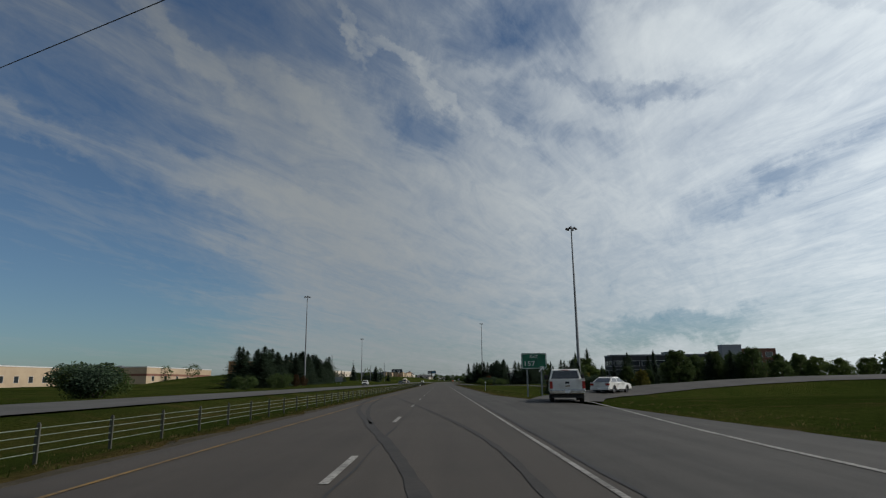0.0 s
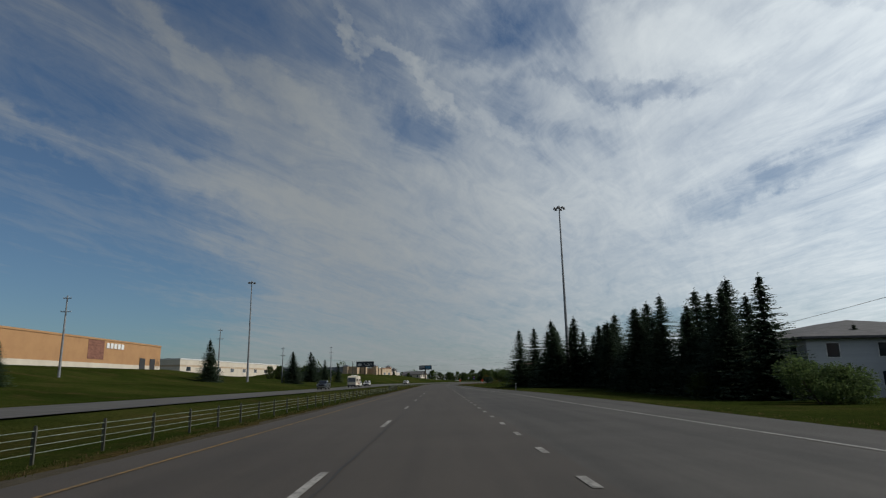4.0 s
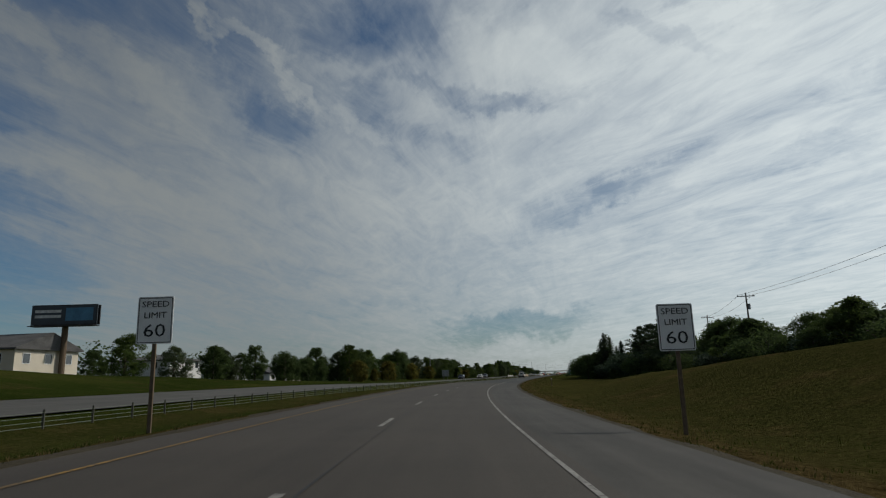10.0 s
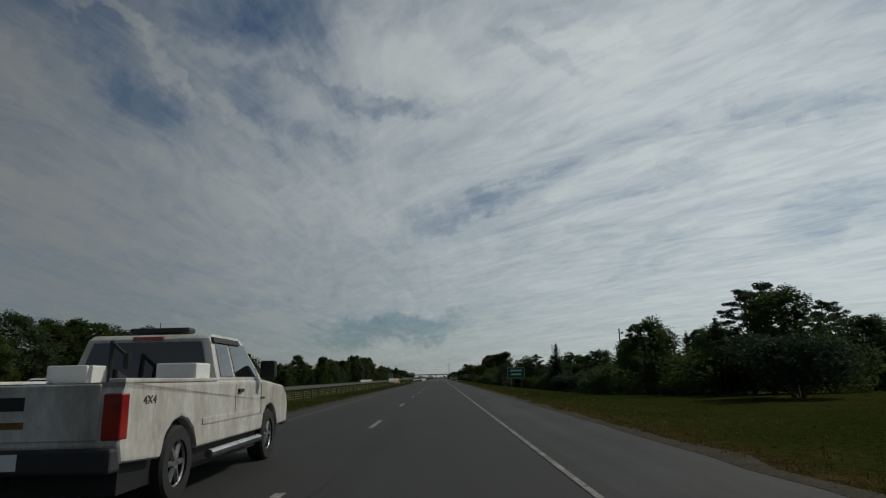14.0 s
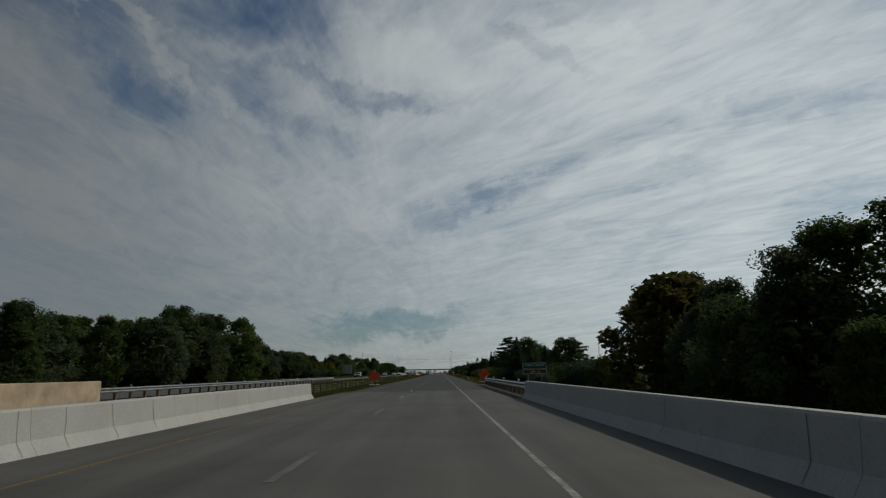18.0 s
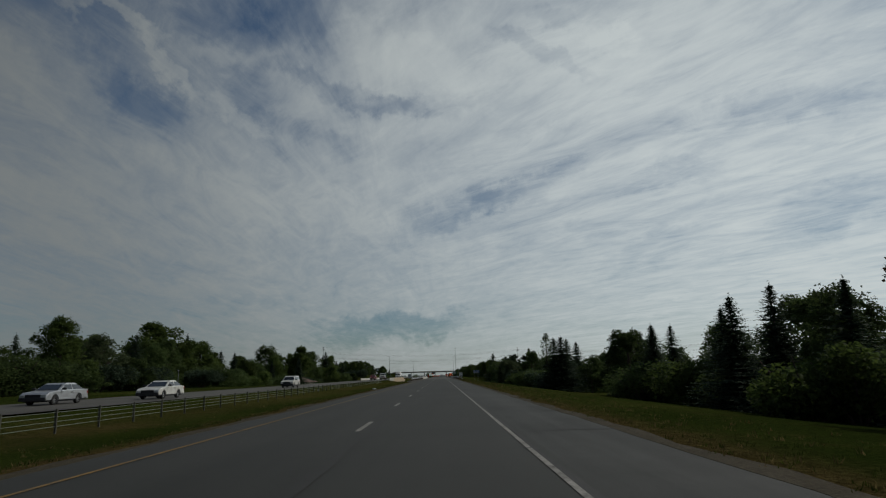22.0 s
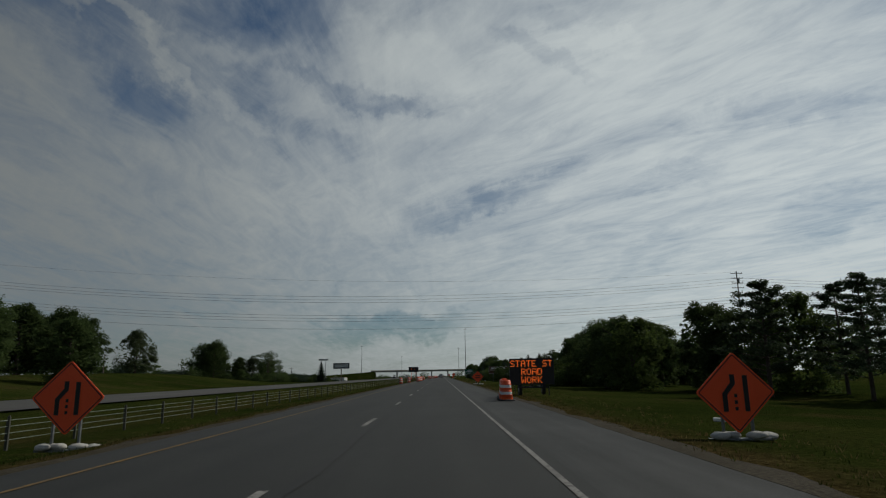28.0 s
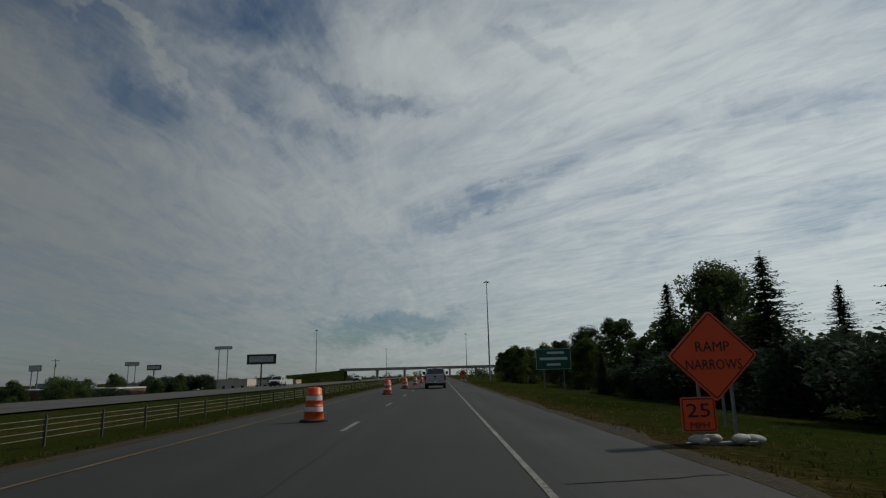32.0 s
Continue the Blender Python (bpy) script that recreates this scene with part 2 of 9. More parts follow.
def glass_pane(name, tint, rough=0.05):
    mat = bpy.data.materials.new(name)
    mat.use_nodes = True
    add, link = nodes_of(mat.node_tree)
    out, sh = add("ShaderNodeOutputMaterial"), add("ShaderNodeBsdfPrincipled", ins={"Base Color": (*tint, 1), "Roughness": rough, "Specular IOR Level": 0.8, "Coat Weight": 0.6})
    link(sh.outputs[0], out.inputs[0])
    return mat


def lit(name, colour, strength):
    mat = bpy.data.materials.new(name)
    mat.use_nodes = True
    add, link = nodes_of(mat.node_tree)
    out, sh = add("ShaderNodeOutputMaterial"), add("ShaderNodeBsdfPrincipled", ins={"Base Color": (*colour, 1), "Emission Color": (*colour, 1), "Emission Strength": strength})
    link(sh.outputs[0], out.inputs[0])
    return mat


def ground_material():
    """Mown roadside turf, with drier straw-coloured patches and some bare soil."""
    mat = bpy.data.materials.new("turf")
    mat.use_nodes = True
    add, link = nodes_of(mat.node_tree)
    out, sh = add("ShaderNodeOutputMaterial"), add("ShaderNodeBsdfPrincipled", ins={"Roughness": 0.95, "Specular IOR Level": 0.0})
    link(sh.outputs[0], out.inputs[0])
    co = add("ShaderNodeTexCoord")
    def nz(scale, detail, rough=0.6, vec=None):
        n = add("ShaderNodeTexNoise", ins={"Scale": scale, "Detail": detail, "Roughness": rough})
        link((vec or co.outputs["Object"]), n.inputs["Vector"])
        return n.outputs[0]
    green = ramp(add, [(0.30, (0.015, 0.024, 0.005)), (0.50, (0.027, 0.037, 0.008)), (0.70, (0.047, 0.052, 0.013))])
    link(nz(0.045, 6), green.inputs[0])
    straw = ramp(add, [(0.3, (0.043, 0.032, 0.012)), (0.7, (0.088, 0.064, 0.027))])
    link(nz(1.7, 4), straw.inputs[0])
    where = ramp(add, [(0.52, (0, 0, 0)), (0.70, (0.6, 0.6, 0.6))])
    link(nz(0.16, 7, 0.68), where.inputs[0])
    vc = add("ShaderNodeVertexColor")
    vc.layer_name = "dry"
    wear = add("ShaderNodeMath", op="ADD")
    wear.use_clamp = True
    link(where.outputs[0], wear.inputs[0])
    link(vc.outputs[0], wear.inputs[1])
    m1 = add("ShaderNodeMix", dtype="RGBA")
    link(wear.outputs[0], m1.inputs[0])
    link(green.outputs[0], m1.inputs[6])
    link(straw.outputs[0], m1.inputs[7])
    tufts = nz(7.0, 5, 0.75)
    tone = add("ShaderNodeMapRange", ins={"From Min": 0.28, "From Max": 0.72, "To Min": 0.30, "To Max": 1.6})
    link(tufts, tone.inputs["Value"])
    m2 = add("ShaderNodeMix", dtype="RGBA", blend="MULTIPLY", ins={0: 1.0})
    link(m1.outputs[2], m2.inputs[6])
    link(tone.outputs[0], m2.inputs[7])
    tone2 = add("ShaderNodeMapRange", ins={"From Min": 0.3, "From Max": 0.7, "To Min": 0.45, "To Max": 1.55})
    link(nz(34.0, 4, 0.8), tone2.inputs["Value"])
    m3 = add("ShaderNodeMix", dtype="RGBA", blend="MULTIPLY", ins={0: 1.0})
    link(m2.outputs[2], m3.inputs[6])
    link(tone2.outputs[0], m3.inputs[7])
    link(m3.outputs[2], sh.inputs["Base Color"])
    b = add("ShaderNodeBump", ins={"Strength": 0.7, "Distance": 0.12})
    link(tufts, b.inputs["Height"])
    link(b.outputs[0], sh.inputs["Normal"])
    return mat


def worn_paint(name, colour):
    """Road paint worn through to the asphalt in chips and thin patches."""
    mat = bpy.data.materials.new(name)
    mat.use_nodes = True
    add, link = nodes_of(mat.node_tree)
    out, sh = add("ShaderNodeOutputMaterial"), add("ShaderNodeBsdfPrincipled", ins={"Roughness": 0.8, "Specular IOR Level": 0.2})
    link(sh.outputs[0], out.inputs[0])
    co = add("ShaderNodeTexCoord")
    parts = []
    for scale, detail, lo, hi in ((9.0, 8, 0.34, 0.52), (0.9, 4, 0.20, 0.62)):
        n = add("ShaderNodeTexNoise", ins={"Scale": scale, "Detail": detail, "Roughness": 0.7})
        link(co.outputs["Object"], n.inputs["Vector"])
        r = ramp(add, [(lo, (0.12, 0.12, 0.12)), (hi, (1, 1, 1))])
        link(n.outputs[0], r.inputs[0])
        parts.append(r.outputs[0])
    both = add("ShaderNodeMix", dtype="RGBA", blend="MULTIPLY", ins={0: 1.0})
    link(parts[0], both.inputs[6])
    link(parts[1], both.inputs[7])
    m = add("ShaderNodeMix", dtype="RGBA")
    link(both.outputs[2], m.inputs[0])
    m.inputs[6].default_value = (0.050, 0.047, 0.043, 1)
    m.inputs[7].default_value = (*colour, 1)
    link(m.outputs[2], sh.inputs["Base Color"])
    return mat


def road_material(name, dark, light, low=0.34, high=0.66):
    """Pavement: wheel tracks along the lanes, aggregate, patched stains. Its object coordinates are metres in plan; UV holds (o, s)."""
    mat = bpy.data.materials.new(name)
    mat.use_nodes = True
    add, link = nodes_of(mat.node_tree)
    out, sh = add("ShaderNodeOutputMaterial"), add("ShaderNodeBsdfPrincipled", ins={"Roughness": 0.82, "Specular IOR Level": 0.35})
    link(sh.outputs[0], out.inputs[0])
    uv = add("ShaderNodeUVMap")
    uv.uv_map = "lane"
    mp = add("ShaderNodeMapping")
    mp.inputs["Scale"].default_value = (1.0, 0.035, 1)
    link(uv.outputs[0], mp.inputs[0])
    streak = add("ShaderNodeTexNoise", ins={"Scale": 1.15, "Detail": 5.0, "Roughness": 0.6})
    link(mp.outputs[0], streak.inputs["Vector"])
    spot = add("ShaderNodeTexNoise", ins={"Scale": 0.22, "Detail": 6.0, "Roughness": 0.65})
    link(uv.outputs[0], spot.inputs["Vector"])
    grit = add("ShaderNodeTexNoise", ins={"Scale": 26.0, "Detail": 4.0, "Roughness": 0.8})
    link(uv.outputs[0], grit.inputs["Vector"])
    avg = add("ShaderNodeMix", ins={0: 0.45})
    link(streak.outputs[0], avg.inputs[2])
    link(spot.outputs[0], avg.inputs[3])
    r = ramp(add, [(low, dark), (high, light)])
    link(avg.outputs[0], r.inputs[0])
    tone = add("ShaderNodeMapRange", ins={"From Min": 0.25, "From Max": 0.75, "To Min": 0.72, "To Max": 1.28})
    link(grit.outputs[0], tone.inputs["Value"])
    m = add("ShaderNodeMix", dtype="RGBA", blend="MULTIPLY", ins={0: 1.0})
    link(r.outputs[0], m.inputs[6])
    link(tone.outputs[0], m.inputs[7])
    link(m.outputs[2], sh.inputs["Base Color"])
    b = add("ShaderNodeBump", ins={"Strength": 0.25, "Distance": 0.01})
    link(grit.outputs[0], b.inputs["Height"])
    link(b.outputs[0], sh.inputs["Normal"])
    return mat


M = {
    "turf": ground_material(),
    "asphalt": road_material("asphalt", (0.034, 0.028, 0.022), (0.058, 0.048, 0.038)),
    # greyer than the first stretch, with the weaker light there put into the colour
    "asphalt_dimmed": road_material("grey asphalt with painted-in shade", (0.0165, 0.017, 0.015), (0.031, 0.0315, 0.028)),
    "shoulder_dimmed": road_material("shoulder asphalt with painted-in shade", (0.0145, 0.015, 0.0135), (0.043, 0.044, 0.041), 0.38, 0.62),
    "shoulder": road_material("shoulder asphalt", (0.026, 0.023, 0.019), (0.060, 0.054, 0.046), 0.38, 0.62),
    "concrete_road": road_material("concrete pavement", (0.046, 0.043, 0.037), (0.094, 0.089, 0.079), 0.37, 0.63),
    "sign_yellow": material("yellow hazard sheeting", (0.62, 0.42, 0.02), 0.5, vary=0.1, scale=2, fine=20, bump=0.03),
    "grass_green": material("verge grass blades", (0.050, 0.064, 0.014), 0.85, vary=0.5, scale=0.5, fine=5, bump=0, other=(0.024, 0.034, 0.008), spec=0.0),
    "grass_dry": material("dry grass blades", (0.150, 0.112, 0.050), 0.9, vary=0.5, scale=0.6, fine=5, bump=0, other=(0.075, 0.058, 0.024), spec=0.0),
    "apron": material("tan concrete apron", (0.058, 0.050, 0.039), 0.92, vary=0.35, scale=0.9, fine=14, bump=0.4, other=(0.034, 0.029, 0.022), spec=0.2),
    "gravel": material("edge gravel", (0.056, 0.047, 0.032), 0.95, vary=0.55, scale=1.2, fine=16, bump=0.8, other=(0.040, 0.033, 0.020), spec=0.1),
    "white_line": worn_paint("white road paint", (0.31, 0.30, 0.275)),
    "yellow_line": worn_paint("yellow road paint", (0.24, 0.145, 0.045)),
    "crack": material("tar-filled crack", (0.018, 0.017, 0.016), 0.8, vary=0.3),
    "rubber_mark": material("tyre mark", (0.016, 0.014, 0.012), 0.95, vary=0.35, scale=1.0, fine=6, other=(0.030, 0.026, 0.022)),
    "galv": material("galvanised steel", (0.27, 0.285, 0.29), 0.45, 0.7, vary=0.15, scale=1.5, fine=30, bump=0.05),
    "fence_paint": material("dull zinc cable", (0.20, 0.23, 0.18), 0.7, 0.1, vary=0.2, scale=1.0, fine=20, bump=0.05, other=(0.13, 0.16, 0.11)),
    "fence_post": material("weathered dark fence post", (0.075, 0.075, 0.055), 0.85, 0.0, vary=0.25, scale=1.0, fine=20, bump=0.1, other=(0.06, 0.06, 0.045)),
    "rail_wood": material("treated timber post", (0.15, 0.105, 0.065), 0.85, vary=0.3, scale=6, fine=40, bump=0.4),
    "concrete": material("barrier concrete", (0.38, 0.37, 0.335), 0.85, vary=0.12, scale=0.9, fine=22, bump=0.2, other=(0.34, 0.33, 0.30)),
    "joint_band": material("tar-stained lane joint", (0.0150, 0.0148, 0.0135), 0.85, vary=0.4, scale=1.5, fine=14, other=(0.0095, 0.0093, 0.0085)),
    "worn_line": material("worn white paint on concrete", (0.115, 0.113, 0.105), 0.85, vary=0.5, scale=2.2, fine=26, bump=0.2, other=(0.072, 0.069, 0.061)),
    "parapet_stain": material("damp crack stain on concrete", (0.21, 0.205, 0.19), 0.9, vary=0.3, scale=4, fine=30, bump=0.1, other=(0.15, 0.147, 0.135)),
    "tan_concrete": material("tan painted concrete", (0.46, 0.35, 0.23), 0.85, vary=0.1, scale=0.8, fine=18, bump=0.2),
    "bark": material("bark", (0.085, 0.065, 0.048), 0.9, vary=0.4, scale=4, fine=30, bump=0.8, stretch=(1, 1, 0.25)),
    "needles": material("spruce needles", (0.048, 0.074, 0.042), 0.85, vary=0.5, scale=0.8, fine=6, bump=0, other=(0.028, 0.046, 0.028), spec=0.2, per_object=0.25),
    "pine": material("pine needles", (0.062, 0.090, 0.042), 0.85, vary=0.5, scale=0.8, fine=6, bump=0, other=(0.036, 0.056, 0.028), spec=0.2, per_object=0.25),
    "leaf_dark": material("dark green leaves", (0.080, 0.115, 0.038), 0.75, vary=0.5, scale=0.7, fine=5, bump=0, other=(0.046, 0.070, 0.026), spec=0.08, per_object=0.25),
    "leaf": material("green leaves", (0.082, 0.115, 0.030), 0.75, vary=0.5, scale=0.7, fine=5, bump=0, other=(0.048, 0.074, 0.022), spec=0.08, per_object=0.25),
    "leaf_grey": material("grey-green willow leaves", (0.085, 0.108, 0.052), 0.75, vary=0.45, scale=0.7, fine=5, bump=0, other=(0.045, 0.062, 0.030), spec=0.08, per_object=0.2),
    "leaf_yellow": material("yellowing leaves", (0.15, 0.13, 0.028), 0.75, vary=0.45, scale=0.6, fine=5, bump=0, other=(0.060, 0.066, 0.018), spec=0.08, per_object=0.25),
    "leaf_rust": material("rust-brown leaves", (0.105, 0.060, 0.030), 0.75, vary=0.45, scale=0.6, fine=5, bump=0, other=(0.050, 0.036, 0.020), spec=0.08, per_object=0.2),
    "orange": material("retroreflective orange sheeting", (0.98, 0.105, 0.022), 0.5, vary=0.05, scale=2, fine=30, bump=0, other=(0.94, 0.095, 0.020)),
    "barrel_orange": material("orange plastic drum", (0.92, 0.12, 0.025), 0.45, vary=0.12, scale=4, fine=20, bump=0.05, other=(0.6, 0.06, 0.015)),
    "sign_green": material("green sign sheeting", (0.012, 0.145, 0.078), 0.5, vary=0.06, scale=2, fine=20, bump=0),
    "sign_brown": material("brown sign sheeting", (0.105, 0.040, 0.020), 0.5, vary=0.06, scale=2, fine=20, bump=0),
    "sign_blue": material("blue sign sheeting", (0.012, 0.085, 0.30), 0.5, vary=0.06, scale=2, fine=20, bump=0),
    "sign_red": material("red sign sheeting", (0.42, 0.025, 0.03), 0.5, vary=0.06, scale=2, fine=20, bump=0),
    "sign_white": material("white sign sheeting", (0.78, 0.78, 0.76), 0.5, vary=0.05, scale=2, fine=20, bump=0, other=(0.7, 0.7, 0.68)),
    "sign_black": material("black lettering", (0.012, 0.012, 0.013), 0.5, vary=0.05, bump=0),
    "sign_back": material("bare aluminium sign back", (0.42, 0.43, 0.44), 0.5, 0.5, vary=0.1, scale=1.5, fine=14, bump=0.03),
    "sandbag": material("white woven sandbag", (0.55, 0.53, 0.48), 0.9, vary=0.2, scale=5, fine=60, bump=0.3),
    "black": material("black painted steel", (0.014, 0.014, 0.015), 0.55, vary=0.2, bump=0.02),
    "tyre": material("tyre rubber", (0.020, 0.020, 0.020), 0.85, vary=0.3, scale=5, fine=40, bump=0.3),
    "rim": material("alloy rim", (0.42, 0.42, 0.42), 0.35, 0.8, vary=0.1, bump=0),
    "chrome": material("chrome trim", (0.75, 0.75, 0.75), 0.12, 1.0, vary=0.03, bump=0),
    "car_white": material("white car paint with road dirt", (0.68, 0.68, 0.65), 0.35, vary=0.06, scale=1.2, fine=12, bump=0, other=(0.50, 0.48, 0.44), coat=0.5),
    "car_muddy": material("white car paint with mud streaks", (0.62, 0.61, 0.57), 0.45, vary=0.2, scale=2.2, fine=14, bump=0, other=(0.36, 0.32, 0.26), stretch=(1, 1, 0.45), coat=0.2),
    "car_silver": material("silver car paint", (0.50, 0.52, 0.54), 0.32, 0.5, vary=0.04, scale=1.2, fine=12, bump=0, other=(0.42, 0.43, 0.45), coat=0.6),
    "car_grey": material("grey car paint", (0.13, 0.14, 0.15), 0.32, 0.4, vary=0.04, scale=1.2, fine=12, bump=0, coat=0.6),
    "car_dark": material("dark blue-grey car paint", (0.028, 0.036, 0.05), 0.3, 0.3, vary=0.04, scale=1.2, fine=12, bump=0, coat=0.6),
    "car_red": material("red truck paint", (0.30, 0.022, 0.020), 0.35, vary=0.05, scale=1.2, fine=12, bump=0, coat=0.5),
    "car_tan": material("beige car paint", (0.40, 0.35, 0.27), 0.35, 0.3, vary=0.04, scale=1.2, fine=12, bump=0, coat=0.5),
    "glass": glass_pane("tinted car glass", (0.012, 0.014, 0.016)),
    "window": glass_pane("window glass", (0.03, 0.036, 0.042), 0.08),
    "tail": material("red tail lamp lens", (0.32, 0.012, 0.010), 0.25, vary=0.05, bump=0, coat=0.8),
    "brake_lit": lit("lit brake lamp", (0.9, 0.05, 0.03), 1.2),
    "headlamp": material("clear head lamp", (0.75, 0.77, 0.78), 0.15, 0.3, vary=0.05, bump=0, coat=1.0),
    "amber": lit("amber message diode", (1.0, 0.16, 0.02), 1.3),
    "plastic_dark": material("dark grey plastic", (0.035, 0.035, 0.037), 0.7, vary=0.1, bump=0.05),
    "store_tan": material("orange-tan wall panels", (0.42, 0.235, 0.105), 0.9, vary=0.07, scale=0.3, fine=12, bump=0.1, other=(0.37, 0.20, 0.09)),
    "stucco": material("tan stucco", (0.47, 0.36, 0.24), 0.9, vary=0.08, scale=0.3, fine=12, bump=0.15, other=(0.40, 0.30, 0.20)),
    "pale_stucco": material("cream wall panels", (0.60, 0.54, 0.44), 0.9, vary=0.07, scale=0.3, fine=12, bump=0.1, other=(0.52, 0.46, 0.37)),
    "brick": material("red-brown brickwork", (0.24, 0.105, 0.070), 0.9, vary=0.25, scale=0.8, fine=9, bump=0.3, stretch=(1, 1, 3)),
    "siding": material("grey lap siding", (0.30, 0.31, 0.33), 0.8, vary=0.06, scale=0.4, fine=5, bump=0.15, other=(0.26, 0.27, 0.29), stretch=(0.2, 0.2, 6)),
    "siding_light": material("pale grey lap siding", (0.56, 0.57, 0.58), 0.8, vary=0.06, scale=0.4, fine=5, bump=0.15, other=(0.48, 0.49, 0.51), stretch=(0.2, 0.2, 6)),
    "trim_white": material("white painted trim", (0.74, 0.74, 0.72), 0.7, vary=0.05, bump=0.03),
    "shingle": material("brown asphalt shingles", (0.105, 0.062, 0.050), 0.95, vary=0.3, scale=0.7, fine=7, bump=0.4, stretch=(1, 1, 2)),
    "shingle_grey": material("grey asphalt shingles", (0.095, 0.093, 0.092), 0.95, vary=0.3, scale=0.7, fine=7, bump=0.4, stretch=(1, 1, 2)),
    "roof_metal": material("grey metal roofing", (0.24, 0.25, 0.27), 0.5, 0.4, vary=0.08, scale=0.5, fine=8, bump=0.05),
    "wood_pole": material("weathered timber pole", (0.13, 0.105, 0.082), 0.9, vary=0.3, scale=3, fine=25, bump=0.4, stretch=(1, 1, 0.2)),
    "steel_pole": material("weathering steel pole", (0.30, 0.31, 0.32), 0.6, 0.5, vary=0.12, scale=1, fine=12, bump=0.03),
    "wire": material("aluminium conductor", (0.06, 0.06, 0.065), 0.6, 0.4, vary=0.1, bump=0),
    "billboard": material("dark billboard print", (0.030, 0.045, 0.060), 0.5, vary=0.2, scale=0.25, fine=1.5, bump=0, other=(0.016, 0.020, 0.028)),
    "print_blue": material("blue billboard print", (0.06, 0.20, 0.33), 0.5, vary=0.15, scale=0.4, fine=2, bump=0),
    "print_white": material("white print", (0.62, 0.62, 0.60), 0.6, vary=0.06, bump=0),
    "green_truck": material("dark green steel", (0.035, 0.10, 0.055), 0.5, vary=0.1, bump=0.03),
}


def let_light_through(mat, share):
    """Thin leaves: part of the light falls through them."""
    nt = mat.node_tree
    sh = [n for n in nt.nodes if n.type == "BSDF_PRINCIPLED"][0]
    out = [n for n in nt.nodes if n.type == "OUTPUT_MATERIAL"][0]
    tr, mx = nt.nodes.new("ShaderNodeBsdfTranslucent"), nt.nodes.new("ShaderNodeMixShader")
    src = sh.inputs["Base Color"].links[0].from_socket
    nt.links.new(src, tr.inputs["Color"])
    mx.inputs[0].default_value = share
    nt.links.new(sh.outputs[0], mx.inputs[1])
    nt.links.new(tr.outputs[0], mx.inputs[2])
    nt.links.new(mx.outputs[0], out.inputs[0])


for key_ in ("leaf", "leaf_dark", "leaf_grey", "leaf_yellow", "leaf_rust", "needles", "pine", "grass_green", "grass_dry"):
    let_light_through(M[key_], 0.3 if key_ in ("needles", "pine") else 0.5)

# ---- the road's line and the lie of the land ----
A0, B0, TURN, EASE = CURVE


def heading(s):
    """Radians clockwise from +y."""
    def part_turned(c):
        if s < c - EASE / 2:
            return 0.0
        if s < c + EASE / 2:
            u = (s - c + EASE / 2) / EASE
            return EASE * u * u / 2
        return EASE / 2 + (s - c - EASE / 2)
    return radians(TURN) * (part_turned(A0) - part_turned(B0)) / (B0 - A0)


LINE = {}
_x, _y, _p = 0.0, 0.0, None
_pts = []
for i in range(-500, 4201):
    h0 = heading(i)
    if _p is not None:
        hm = (h0 + _p) / 2
        _x += math.sin(hm)
        _y += math.cos(hm)
    _p = h0
    _pts.append((_x, _y))
_ox, _oy = _pts[500]
_pts = [(x - _ox, y - _oy) for x, y in _pts]


def at(s, o=0.0, z=0.0):
    k = min(max(s + 500, 0.0), len(_pts) - 1.001)
    i, u = int(k), k - int(k)
    h = heading(s)
    x = _pts[i][0] * (1 - u) + _pts[i + 1][0] * u
    y = _pts[i][1] * (1 - u) + _pts[i + 1][1] * u
    return Vector((x + o * math.cos(h), y - o * math.sin(h), z))


def lerp_table(rows, s):
    if s <= rows[0][0]:
        return rows[0][1]
    for (a, u), (b, v) in zip(rows, rows[1:]):
        if s <= b:
            k = (s - a) / (b - a)
            k = k * k * (3 - 2 * k)
            return u + (v - u) * k
    return rows[-1][1]


def bank(s):
    return lerp_table([(430, 0.0), (520, 0.04), (715, 0.04), (800, 0.0)], s)


def cant(s, o):
    """Height of the banked pavement: each carriageway leans on its own in the curve."""
    if o > -6.5:
        lean = -o
    elif o > -14.0:
        lean = 6.5 - 0.6 * (-o - 6.5)
    elif o > -20.0:
        lean = 2.0
    else:
        lean = 2.0 + (-o - 20.0)
    return bank(s) * lean


FENCE_O = [(-100, -10.3), (60, -10.3), (220, -10.8), (420, -11.3), (472, -17.6), (700, -18.0), (800, -15), (1000, -12.5), (1200, -12.5), (1345, -15.5), (1500, -17.8), (1562, -17.8), (1700, -13), (1900, -12.6), (2400, -12)]
LEFT_RISE = [(-300, 1.5), (0, -1.0), (150, -0.4), (260, 1.0), (330, 2.0), (440, 2.0), (505, 1.0), (530, 1.2), (556, 3.2), (577, 4.6), (640, 5.0), (660, 4.2), (682, 3.2), (710, 2.2), (750, 1.2), (860, 0.8), (1000, 0.0), (1060, -4.0), (1150, -4.0), (1230, 0.0), (1500, 0.2), (1560, -3.5), (1680, -3.5), (1740, 1.5), (1860, 2.5), (1960, -1.5), (2100, -5.0), (2600, -5.0)]
LEFT_HILL = [(270, 0.0), (330, 4.2), (440, 4.6), (520, 3.2), (600, 1.5), (700, 1.0), (770, 0.0)]
